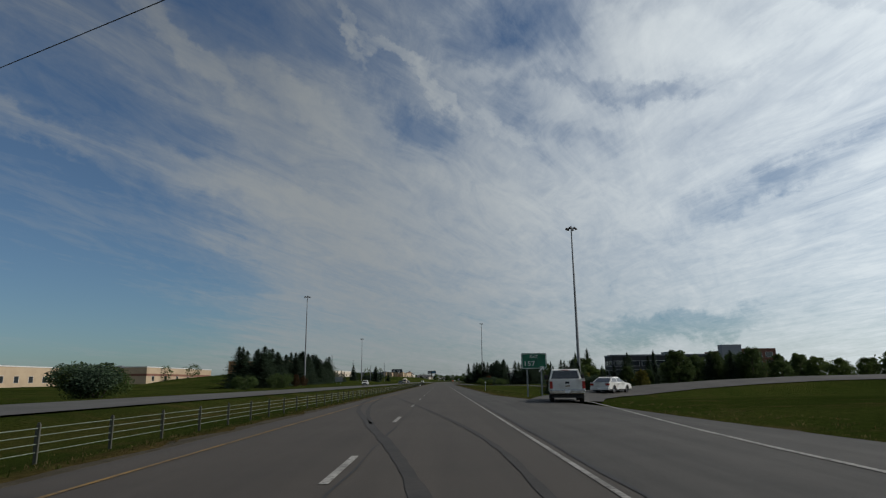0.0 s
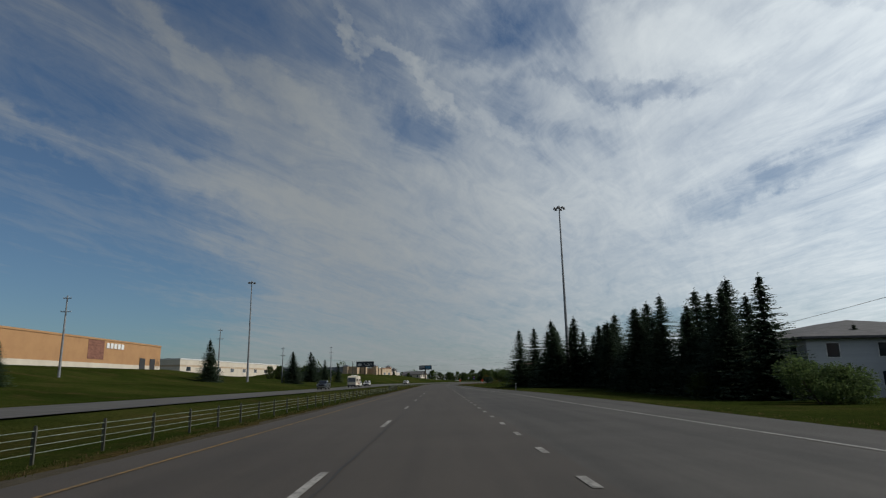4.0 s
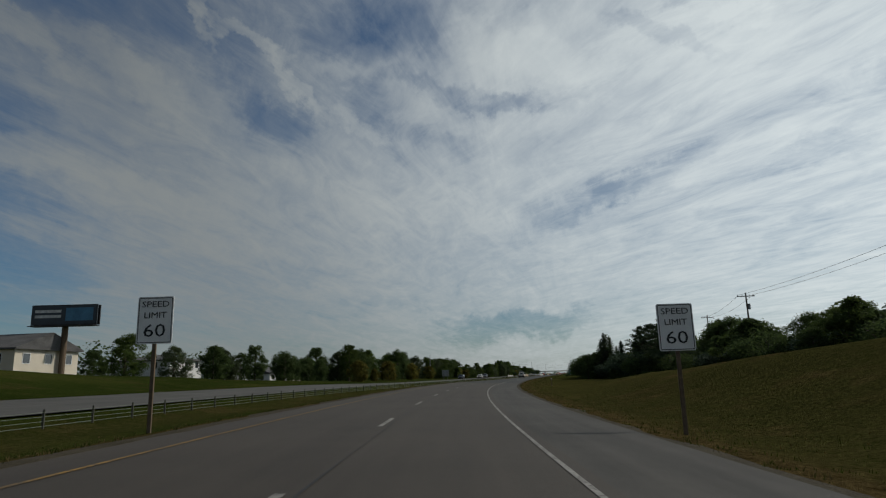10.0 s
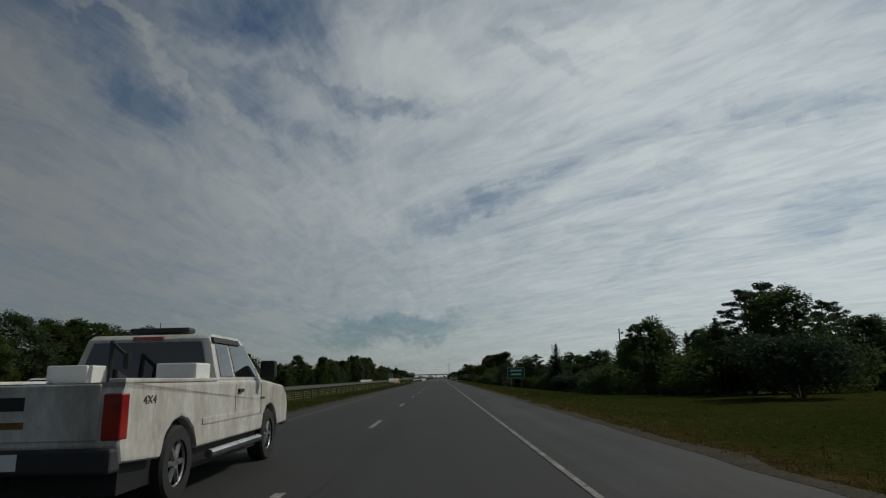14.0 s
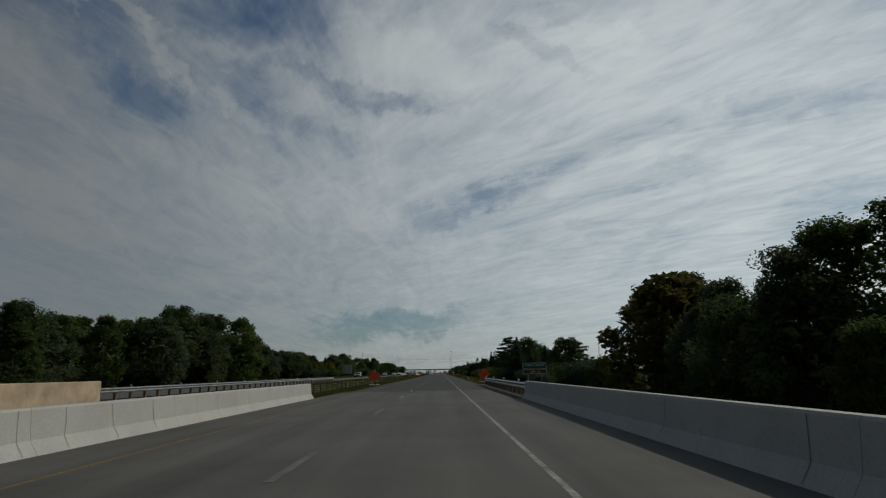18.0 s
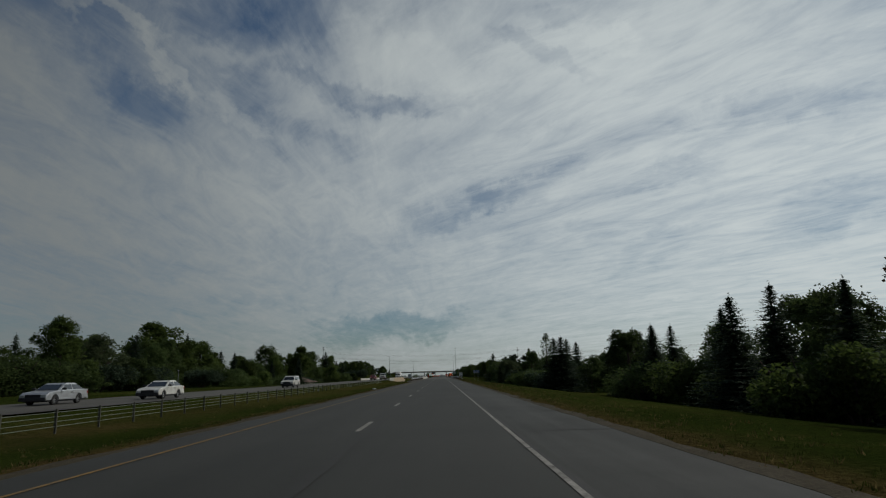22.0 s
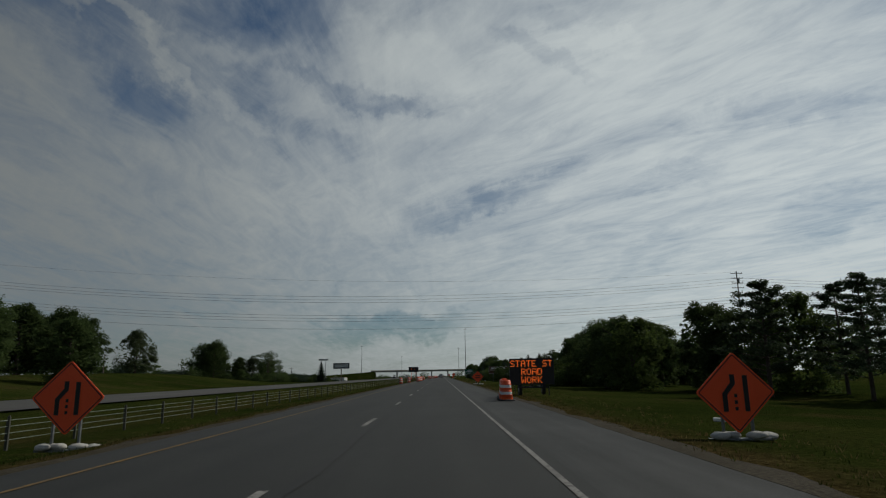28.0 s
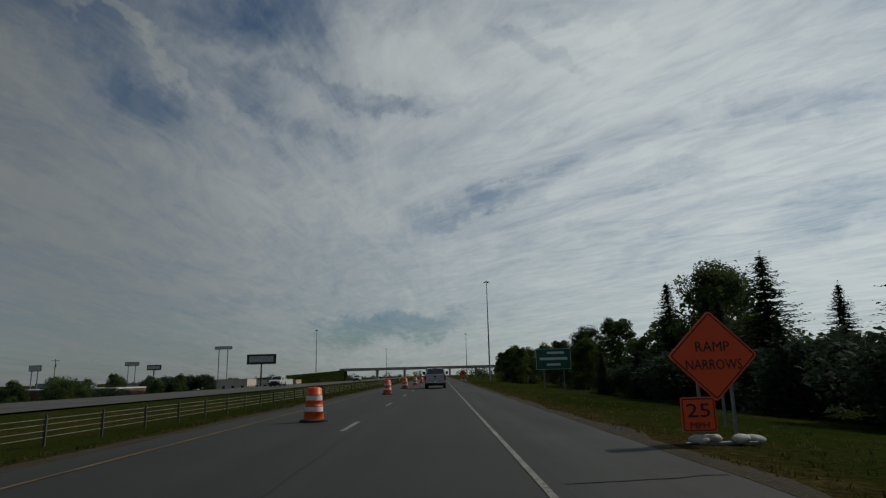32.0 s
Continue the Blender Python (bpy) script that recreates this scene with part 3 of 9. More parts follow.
RIGHT_RISE = [(-300, 0.6), (40, 0.3), (75, -0.6), (115, -1.8), (150, -0.9), (200, 0.0), (330, -0.6), (420, 0.4), (440, 1.8), (460, 1.6), (500, 0.7), (565, 0.9), (605, 3.4), (655, 3.6), (695, 2.2), (725, 0.8), (765, -0.2), (800, 0.2), (845, 1.3), (885, 0.3), (930, -1.3), (1020, -2.4), (1060, -5.0), (1150, -5.0), (1220, -2.2), (1330, -1.2), (1480, -1.8), (1560, -2.4), (1680, -2.4), (1740, -0.6), (1860, -0.4), (1960, -1.2), (2400, -1.5), (2600, -1.5)]
BRIDGES = [(1086, 1140), (1598, 1684)]


def smooth(a, b, x):
    k = min(max((x - a) / (b - a), 0.0), 1.0)
    return k * k * (3 - 2 * k)


def under_bridge(s, o=0.0):
    """How far the ground has dropped to the creek, which runs askew to the road."""
    skew = smooth(7.5, 14.0, -o)
    return max(smooth(a - 9, a + 8, s - 21 * skew) * (1 - smooth(b - 8, b + 9, s - 10 * skew)) for a, b in BRIDGES)


def land(s, o):
    """Height of the ground."""
    z = cant(s, max(-34.0, min(o, 12.0)))
    roll = 0.35 * noise.noise(Vector((s * 0.02, o * 0.03, 3.0)))
    if o < 0:
        med = smooth(6.0, 11.5, -o) * (1 - smooth(18.2, 20.0, -o))
        z -= 0.72 * med
        z += lerp_table(LEFT_RISE, s) * smooth(32, 56, -o) * (1 - 0.9 * smooth(180, 360, -o))
        z += lerp_table(LEFT_HILL, s) * smooth(54, 84, -o) * (1 - 0.85 * smooth(114, 140, -o))
        z += roll * smooth(34, 60, -o)
    else:
        z -= 0.25 * smooth(4.0, 9.0, o)
        z += lerp_table(RIGHT_RISE, s) * smooth(6.5, 24, o) * (1 - 0.9 * smooth(160, 340, o))
        z += roll * smooth(10, 30, o)
    lawn = 0.75 * smooth(12, 24, o) if s > 1300 else 0.0
    return z - 5.0 * under_bridge(s, o) * (1 - lawn)


def edge_right(s):
    """The pavement's right-hand edge: it widens for the slip roads."""
    return lerp_table([(-300, 9.5), (0, 9.0), (25, 8.0), (60, 4.3), (232, 4.3), (244, 6.0), (254, 9.6), (300, 10.2), (395, 7.2), (450, 5.0), (470, 4.5), (700, 4.6), (760, 4.5), (900, 4.1), (2600, 4.2)], s)


def edge_left(s):
    return -6.0


def set_down(ob):
    ob.matrix_basis = Matrix.Scale(S, 4)
    return ob


def mesh_object(name, verts, faces, mat, smooth_faces=False, uvs=None):
    me = bpy.data.meshes.new(name)
    me.from_pydata([tuple(v) for v in verts], [], faces)
    me.materials.append(mat)
    if smooth_faces:
        me.polygons.foreach_set("use_smooth", [True] * len(me.polygons))
    if uvs is not None:
        lay = me.uv_layers.new(name="lane")
        idx = np.empty(len(me.loops), dtype=np.int32)
        me.loops.foreach_get("vertex_index", idx)
        lay.data.foreach_set("uv", np.asarray(uvs, dtype=np.float32)[idx].ravel())
    me.update()
    return new(name, me)


def ribbon(name, stations, offsets, mat, lift=0.0, kind="structure", label="", category=""):
    """A strip along the road: offsets(s) gives the o of each line across, on the pavement's plane."""
    verts, uvs, faces = [], [], []
    n = None
    for s in stations:
        os_ = offsets(s)
        n = len(os_)
        for o in os_:
            p = at(s, o, cant(s, o) + lift)
            verts.append(p)
            uvs.append((o, s))
    for i in range(len(stations) - 1):
        for j in range(n - 1):
            a = i * n + j
            faces.append((a, a + 1, a + n + 1, a + n))
    ob = set_down(mesh_object(name, verts, faces, mat, uvs=uvs))
    return tagged(ob, label, category, kind=kind)


def stations(a, b, step):
    n = max(1, int(round((b - a) / step)))
    return [a + (b - a) * i / n for i in range(n + 1)]


# ---- the ground: one sheet out to the horizon ----
def build_ground():
    ss = stations(-320, 950, 6) + stations(950, 1250, 4)[1:] + stations(1250, 1540, 6)[1:] + stations(1540, 1740, 4)[1:] + stations(1740, 2400, 8)[1:] + stations(2400, 4100, 85)[1:]
    left = [-1400, -700, -380, -220, -150, -110, -85, -70, -60, -52, -46, -40, -36, -33, -26, -20, -17, -14.5, -12.5, -11, -9.5, -8, -7, -6.3]
    right = [0.35, 0.9, 1.6, 2.6, 4, 6, 8.5, 11.5, 15, 20, 26, 34, 44, 58, 80, 120, 180, 280, 430, 560]
    verts, dry = [], []
    n = len(left) + 2 + len(right)
    for s in ss:
        er = edge_right(s)
        row = left + [-5.7, er - 0.3] + [er + d for d in right]
        for k, o in enumerate(row):
            z = land(s, o)
            if -33 < o < -19.5:
                z = cant(s, o) - 0.10 - 5.0 * under_bridge(s, o)
            if o in (-5.7,) or k == len(left) + 1:
                z = cant(s, o) - 0.12 - 5.0 * under_bridge(s, o)
            if abs(o) > 300:
                z = land(s, math.copysign(300, o)) - 0.004 * (abs(o) - 300)
            verts.append(at(s, o, z))
            d = 0.0
            if o < -5:
                d = 0.85 * (1 - smooth(6.3, 8.2, -o)) + 0.35 * smooth(13, 15, -o) * (1 - smooth(18, 20, -o))
            else:
                d = 0.9 * (1 - smooth(er + 0.2, er + 2.2, o)) + 0.42 * smooth(530, 580, s) * (1 - smooth(720, 900, s))
            dry.append(d)
    faces = []
    for i in range(len(ss) - 1):
        for j in range(n - 1):
            a = i * n + j
            faces.append((a, a + 1, a + n + 1, a + n))
    # the far plain, lower down, carries the sheet to the horizon
    base = len(verts)
    for i in range(48):
        t = 2 * math.pi * i / 48
        for r in (300.0, 9000.0):
            verts.append((r * math.sin(t), 1000 + r * math.cos(t), -9.0))
            dry.append(0.3)
    for i in range(48):
        a, b = base + 2 * i, base + 2 * ((i + 1) % 48)
        faces.append((a, a + 1, b + 1, b))
    ob = mesh_object("ground", verts, faces, M["turf"], True)
    lay = ob.data.color_attributes.new("dry", "FLOAT_COLOR", "POINT")
    lay.data.foreach_set("color", np.repeat(np.array(dry, dtype=np.float32), 4))
    set_down(ob)
    return tagged(ob, "mown roadside grass, green with dry straw patches", "ground", kind="structure")


build_ground()
ROAD_S = stations(-320, 2600, 6)


# from here the asphalt is greyer, and darkened in colour for dimmer light
BROWN_STRETCH = [s for s in ROAD_S if s < 731]
DIMMED_STRETCH = [s for s in ROAD_S if s >= BROWN_STRETCH[-1]]
for stretch, lanes, side, words in ((BROWN_STRETCH, "asphalt", "shoulder", "worn brown-grey asphalt"), (DIMMED_STRETCH, "asphalt_dimmed", "shoulder_dimmed", "shade-darkened grey asphalt")):
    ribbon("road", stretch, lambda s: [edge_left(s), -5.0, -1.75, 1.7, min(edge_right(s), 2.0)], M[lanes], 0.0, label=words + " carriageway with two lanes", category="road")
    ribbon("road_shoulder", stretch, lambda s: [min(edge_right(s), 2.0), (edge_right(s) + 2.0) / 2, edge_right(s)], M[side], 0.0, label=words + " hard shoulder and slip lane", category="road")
ribbon("opposite_road", ROAD_S, lambda s: [-31.5, -29.0, -25.4, -21.8, -20.0], M["concrete_road"], 0.0, label="pale concrete carriageway for the oncoming traffic", category="road")
for a, b in BRIDGES:
    ribbon("bridge_deck", stations(a - 14, b + 14, 6), lambda s: [-6.6, -5.0, -1.75, 1.7, edge_right(s) + 0.5], M["concrete_road"], 0.006, label="ribbed concrete bridge deck and approach slabs", category="bridge deck")

# lines painted on the road
ribbon("edge_line_yellow", ROAD_S, lambda s: [-5.00, -4.915], M["yellow_line"], 0.009, label="worn yellow edge line on the asphalt", category="road marking")


def right_line(s):
    return lerp_table([(-300, 1.72), (467, 1.72), (468, 2.0), (490, 1.85), (510, 1.70), (570, 1.69), (630, 1.72), (690, 1.66), (750, 1.70), (805, 1.76), (860, 1.70), (1050, 1.68), (1180, 1.67), (1250, 1.72), (1440, 1.74), (1560, 1.70), (1760, 1.73), (1950, 1.75), (2600, 1.72)], s)


ribbon("edge_line_white", stations(-320, 250, 5), lambda s: [right_line(s) - 0.02, right_line(s) + 0.075], M["white_line"], 0.009, label="white edge line on the asphalt, chipped", category="road marking")
ribbon("edge_line_white", stations(468, 2600, 5), lambda s: [right_line(s) - 0.04, right_line(s) + 0.05], M["white_line"], 0.009, label="white edge line on the asphalt, chipped", category="road marking")
ribbon("edge_line_white", stations(236, 470, 5), lambda s: [o0 := lerp_table([(236, 7.4), (262, 7.3), (300, 6.9), (395, 4.0), (450, 2.46), (470, 2.0)], s), o0 + 0.14], M["white_line"], 0.009, label="white edge line of the joining slip road", category="road marking")
ribbon("edge_line_white", stations(-320, 44, 4), lambda s: [o0 := lerp_table([(-320, 5.4), (-20, 5.4), (5, 5.6), (44, 8.6)], s), o0 + 0.14], M["white_line"], 0.009, label="white edge line of the leaving slip road", category="road marking")


def slip_road():
    """The joining road behind the grass of the gore, on the lie of the land."""
    left = [(120, 62), (150, 46), (180, 31), (200, 22.5), (217, 15.6), (230, 10.6), (240, 7.9), (250, 7.0), (262, 6.8)]
    verts, faces, uvs = [], [], []
    ss = stations(120, 258, 3)
    for k, s in enumerate(ss):
        o0 = float(np.interp(s, [r[0] for r in left], [r[1] for r in left]))
        for d in (-0.5, 0.0, 2.0, 4.0, 4.4):
            o = o0 + d
            z = max(land(s, o), land(s, o - 3), land(s, o + 3)) + 0.05
            z += (0.004 - z) * smooth(232, 246, s)
            verts.append(at(s, o, z - (0.25 if d in (-0.5, 4.4) else 0.0)))
            uvs.append((o, s))
        if k:
            faces += [(5 * k - 5 + j, 5 * k - 4 + j, 5 * k + 1 + j, 5 * k + j) for j in range(4)]
    return tagged(set_down(mesh_object("slip_road", verts, faces, M["shoulder"], uvs=uvs)), "grey asphalt slip road joining behind the grass gore", "road", kind="structure")


slip_road()


def exit_ramp():
    """The leaving road, which climbs to the right on a low grass bank."""
    line = [(38, 7.0, 0.0), (46, 9.2, 0.0), (54, 12.6, 0.02), (60, 17.5, 0.15), (64.5, 24, 0.5), (68, 32, 0.85), (71, 42, 1.15), (73, 56, 1.3), (74, 75, 1.3), (74, 100, 1.3)]
    pts = [at(a, b, c) for a, b, c in line]
    dense = []
    for i in range(len(pts) - 1):
        for k in range(5):
            dense.append(pts[i].lerp(pts[i + 1], k / 5))
    dense.append(pts[-1])
    road, verge = ([], []), ([], [])
    uvs = []
    for i, p in enumerate(dense):
        d = dense[min(i + 1, len(dense) - 1)] - dense[max(i - 1, 0)]
        side = Vector((d.y, -d.x, 0)).normalized()
        for w in (-2.4, 0.0, 2.4):
            road[0].append(p + side * w + Vector((0, 0, 0.012 - 0.10 * w * min(1.0, i / 14.0))))
            uvs.append((w, i * 3.0))
        for w, dz in ((-6.5, -1.7), (-2.3, 0.20), (2.3, -0.26), (6.5, -1.9)):
            k = min(1.0, i / 14.0)
            reach = w if abs(w) < 3 else w * (0.36 + 0.64 * k)
            verge[0].append(p + side * reach + Vector((0, 0, dz * k - 0.02 - 0.12 * (1 - k))))
        if i:
            road[1].extend((3 * i - 3 + j, 3 * i - 2 + j, 3 * i + 1 + j, 3 * i + j) for j in range(2))
            verge[1].extend((4 * i - 4 + j, 4 * i - 3 + j, 4 * i + 1 + j, 4 * i + j) for j in range(3))
    tagged(set_down(mesh_object("exit_ramp", road[0], road[1], M["shoulder"], uvs=uvs)), "grey asphalt exit ramp climbing away from the motorway", "road", kind="structure")
    tagged(set_down(mesh_object("ramp_bank", verge[0], verge[1], M["turf"])), "grassed bank under the exit ramp", "ground", kind="structure")


exit_ramp()


def quads_on_road(name, spans, mat, lift, label, category):
    """Flat strips on the pavement: spans of (s0, s1, o0, o1)."""
    verts, faces = [], []
    for s0, s1, o0, o1 in spans:
        k = len(verts)
        for s, o in ((s0, o0), (s0, o1), (s1, o1), (s1, o0)):
            verts.append(at(s, o, cant(s, o) + lift))
        faces.append((k, k + 1, k + 2, k + 3))
    ob = set_down(mesh_object(name, verts, faces, mat))
    return tagged(ob, label, category, kind="structure")


DASH = 12.19
DASHES = [(DASH * k + 9.93 - 1.5, DASH * k + 9.93 + 1.55, -1.87, -1.74) for k in range(-25, 212)]
on_deck = lambda d: any(a - 2 < d[0] < b + 2 for a, b in BRIDGES)
quads_on_road("lane_line", [d for d in DASHES if not on_deck(d)], M["white_line"], 0.009, "broken white lane line, worn", "road marking")
quads_on_road("deck_lane_line", [d for d in DASHES if on_deck(d)], M["worn_line"], 0.011, "almost worn away lane line on the bridge deck", "road marking")
quads_on_road("slip_lane_line", [(262 + 3.66 * 1.0 * k, 262 + 3.66 * k + 0.95, 1.70, 1.84) for k in range(0, 56)], M["white_line"], 0.009, "short dotted white line between lane and slip lane", "road marking")


def crack_line(name, s0, s1, o, width, wob, seed, step=1.6, mat="crack"):
    rnd = random.Random(seed)
    verts, faces = [], []
    ss = stations(s0, s1, step)
    for s in ss:
        w = width * rnd.uniform(0.4, 1.4)
        c = (o(s) if callable(o) else o) + rnd.uniform(-wob, wob)
        for d in (-w / 2, w / 2):
            verts.append(at(s, c + d, cant(s, c) + 0.008))
    for i in range(len(ss) - 1):
        faces.append((2 * i, 2 * i + 1, 2 * i + 3, 2 * i + 2))
    return tagged(set_down(mesh_object(name, verts, faces, M[mat])), "dark tar-filled joint in the asphalt", "crack", kind="structure")


crack_line("lane_joint", -40, 380, -1.60, 0.045, 0.03, 9)
crack_line("lane_joint", 380, 430, -1.52, 0.10, 0.03, 1)
crack_line("lane_joint", 430, 800, -1.60, 0.045, 0.03, 10)
crack_line("lane_joint", 800, 1080, -1.50, 0.17, 0.03, 2, mat="joint_band")
crack_line("lane_joint", 1150, 1590, -1.50, 0.18, 0.03, 3, mat="joint_band")
crack_line("lane_joint", 1690, 2300, -1.52, 0.17, 0.03, 4, mat="joint_band")
crack_line("shoulder_joint", -100, 240, 1.98, 0.09, 0.03, 5)
crack_line("shoulder_joint", 1150, 1590, lambda s: right_line(s) + 0.09, 0.12, 0.03, 6)


def cross_cracks():
    rnd = random.Random(8)
    verts, faces = [], []
    for s in [622, 566, 740, 790, 1300, 1385, 1392, 1446, 1461, 1480, 1506, 1530, 1572.3, 1576.3, 1579.2, 1586, 1752, 1768, 1790, 1812, 1830, 1876, 1890, 1950, 2012, 2030]:
        o0, o1 = rnd.uniform(2.0, 2.4), 4.1
        n = 7
        k = len(verts)
        tilt = rnd.uniform(-0.5, 0.5)
        for i in range(n):
            o = o0 + (o1 - o0) * i / (n - 1)
            w = rnd.uniform(0.03, 0.09)
            c = s + tilt * (o - o0) / 2 + rnd.uniform(-0.05, 0.05)
            verts += [at(c - w, o, cant(s, o) + 0.008), at(c + w, o, cant(s, o) + 0.008)]
        faces += [(k + 2 * i, k + 2 * i + 1, k + 2 * i + 3, k + 2 * i + 2) for i in range(n - 1)]
    s = 735.0
    while s < 1580:
        if not any(a - 16 < s < b + 16 for a, b in BRIDGES):
            k, c = len(verts), right_line(s)
            w, tilt = rnd.uniform(0.02, 0.06), rnd.uniform(-0.05, 0.05)
            verts += [at(s + d + e * tilt, c + e * 0.10, cant(s, c) + 0.0115) for e, d in ((-1, -w), (1, -w), (1, w), (-1, w))]
            faces.append((k, k + 1, k + 2, k + 3))
        s += rnd.uniform(2.0, 9.0)
    return tagged(set_down(mesh_object("shoulder_cracks", verts, faces, M["crack"])), "dark cracks across the hard shoulder", "crack", kind="structure")


cross_cracks()


def tyre_mark(name, pts, width):
    """A curved skid mark through points (s, o)."""
    verts, faces = [], []
    dense = []
    for i in range(len(pts) - 1):
        p0, p1, p2, p3 = pts[max(i - 1, 0)], pts[i], pts[i + 1], pts[min(i + 2, len(pts) - 1)]
        for k in range(8):
            u = k / 8
            dense.append(tuple(0.5 * (2 * b + (c - a) * u + (2 * a - 5 * b + 4 * c - d) * u * u + (3 * b - a - 3 * c + d) * u ** 3) for a, b, c, d in zip(p0, p1, p2, p3)))
    dense.append(pts[-1])
    for i, (s, o) in enumerate(dense):
        q = dense[min(i + 1, len(dense) - 1)]
        r = dense[max(i - 1, 0)]
        ds, do = q[0] - r[0], q[1] - r[1]
        L = math.hypot(ds, do) or 1
        w = width * (0.75 + 0.5 * noise.noise(Vector((s * 0.8, o, 1.0))))
        for k in (-1, 1):
            verts.append(at(s + k * w / 2 * do / L, o - k * w / 2 * ds / L, 0.009))
        if i:
            faces.append((2 * i - 2, 2 * i - 1, 2 * i + 1, 2 * i))
    return tagged(set_down(mesh_object(name, verts, faces, M["rubber_mark"])), "curved black tyre skid mark on the asphalt", "skid mark", kind="structure")


tyre_mark("skid_mark", [(2.0, -0.1), (7.4, -0.52), (13.1, -1.33), (18, -2.2), (23.3, -3.1), (31, -4.3), (42, -5.3), (60, -6.0)], 0.30)
tyre_mark("skid_mark", [(2.0, 1.0), (7.3, 0.92), (12.9, 0.80), (21.1, 0.08), (37.3, -1.96), (56.7, -4.6)], 0.20)
tyre_mark("skid_mark", [(20, -2.45), (28, -3.5), (40, -4.5), (62, -5.5)], 0.2)


# ---- building blocks for things ----
def put(name, s, o, z=None, turn=0.0, label="", category="", group=""):
    """An Empty at a thing's base; its local x is to the right of the road, y ahead."""
    ob = new(name)
    ob.empty_display_size = 0.2
    if z is None:
        z = land(s, o)
    m = Matrix.Translation(at(s, o, z)) @ Matrix.Rotation(-heading(s) - radians(turn), 4, "Z")
    ob.matrix_basis = Matrix.Scale(S, 4) @ m
    return tagged(ob, label, category, group)


def spot(s, o, z=None, turn=0.0):
    """The pose for copy_thing() at a place along the road."""
    if z is None:
        z = land(s, o)
    p = at(s, o, z) * S
    return Matrix.Translation(p) @ Matrix.Rotation(-heading(s) - radians(turn), 4, "Z")


def part(name, bm, mat, parent, label="", soft=False):
    me = bpy.data.meshes.new(name)
    bm.to_mesh(me)
    bm.free()
    me.materials.append(M[mat] if isinstance(mat, str) else mat)
    if soft:
        me.polygons.foreach_set("use_smooth", [True] * len(me.polygons))
    ob = new(name, me)
    ob.parent = parent
    if label:
        ob["label"] = label
    return ob


def raw_part(name, verts, faces, mat, parent, label=""):
    me = bpy.data.meshes.new(name)
    me.from_pydata(verts, [], faces)
    me.materials.append(M[mat] if isinstance(mat, str) else mat)
    ob = new(name, me)
    ob.parent = parent
    if label:
        ob["label"] = label
    return ob


def block(bm, x0, x1, y0, y1, z0, z1, bevel=0.0):
    r = bmesh.ops.create_cube(bm, size=1, matrix=Matrix.Translation(((x0 + x1) / 2, (y0 + y1) / 2, (z0 + z1) / 2)) @ Matrix.Diagonal((x1 - x0, y1 - y0, z1 - z0, 1)))
    if bevel:
        es = list({e for v in r["verts"] for e in v.link_edges})
        bmesh.ops.bevel(bm, geom=es, offset=bevel, segments=2, affect="EDGES", profile=0.5)
    return bm


def slab(*a, bevel=0.0):
    return block(bmesh.new(), *a, bevel=bevel)


def tube(bm, p, q, r0, r1=None, n=8, caps=True):
    p, q = Vector(p), Vector(q)
    r1 = r0 if r1 is None else r1
    d = q - p
    m = Matrix.Translation((p + q) / 2) @ d.to_track_quat("Z", "Y").to_matrix().to_4x4()
    bmesh.ops.create_cone(bm, cap_ends=caps, segments=n, radius1=r0, radius2=r1, depth=d.length, matrix=m)
    return bm


def rod(p, q, r0, r1=None, n=8):
    return tube(bmesh.new(), p, q, r0, r1, n)


def prism(profile, x0, x1, bevel=0.0):
    """A profile of (y, z) swept across from x0 to x1."""
    bm = bmesh.new()
    a = [bm.verts.new((x0, y, z)) for y, z in profile]
    b = [bm.verts.new((x1, y, z)) for y, z in profile]
    bm.faces.new(a)
    bm.faces.new(b[::-1])
    n = len(profile)
    for i in range(n):
        bm.faces.new((a[i], b[i], b[(i + 1) % n], a[(i + 1) % n]))
    bmesh.ops.recalc_face_normals(bm, faces=bm.faces)
    if bevel:
        bmesh.ops.bevel(bm, geom=list(bm.edges), offset=bevel, segments=2, affect="EDGES", profile=0.5)
    return bm


def letters(text, size, at_x, at_y, at_z, mat, parent, name="lettering", width=None, label="", face=1):
    """Words on an upright board that faces back along the road (local -y)."""
    cu = bpy.data.curves.new(name, "FONT")
    cu.body, cu.size, cu.align_x, cu.align_y = text, size, "CENTER", "CENTER"
    cu.extrude, cu.resolution_u = 0.002, 2
    tmp = bpy.data.objects.new(name, cu)
    scene.collection.objects.link(tmp)
    bpy.context.view_layer.update()
    me = bpy.data.meshes.new_from_object(tmp.evaluated_get(bpy.context.evaluated_depsgraph_get()))
    bpy.data.objects.remove(tmp)
    xs = [v.co.x for v in me.vertices]
    k = 1.0
    if width and xs:
        k = width / max(max(xs) - min(xs), 1e-6)
    rot = Matrix.Rotation(radians(90), 4, "X") if face > 0 else Matrix.Rotation(radians(180), 4, "Z") @ Matrix.Rotation(radians(90), 4, "X")
    me.transform(Matrix.Translation((at_x, at_y, at_z)) @ rot @ Matrix.Diagonal((k, 1, 1, 1)))
    me.materials.clear()
    me.materials.append(M[mat])
    ob = new(name, me)
    ob.parent = parent
    if label:
        ob["label"] = label
    return ob


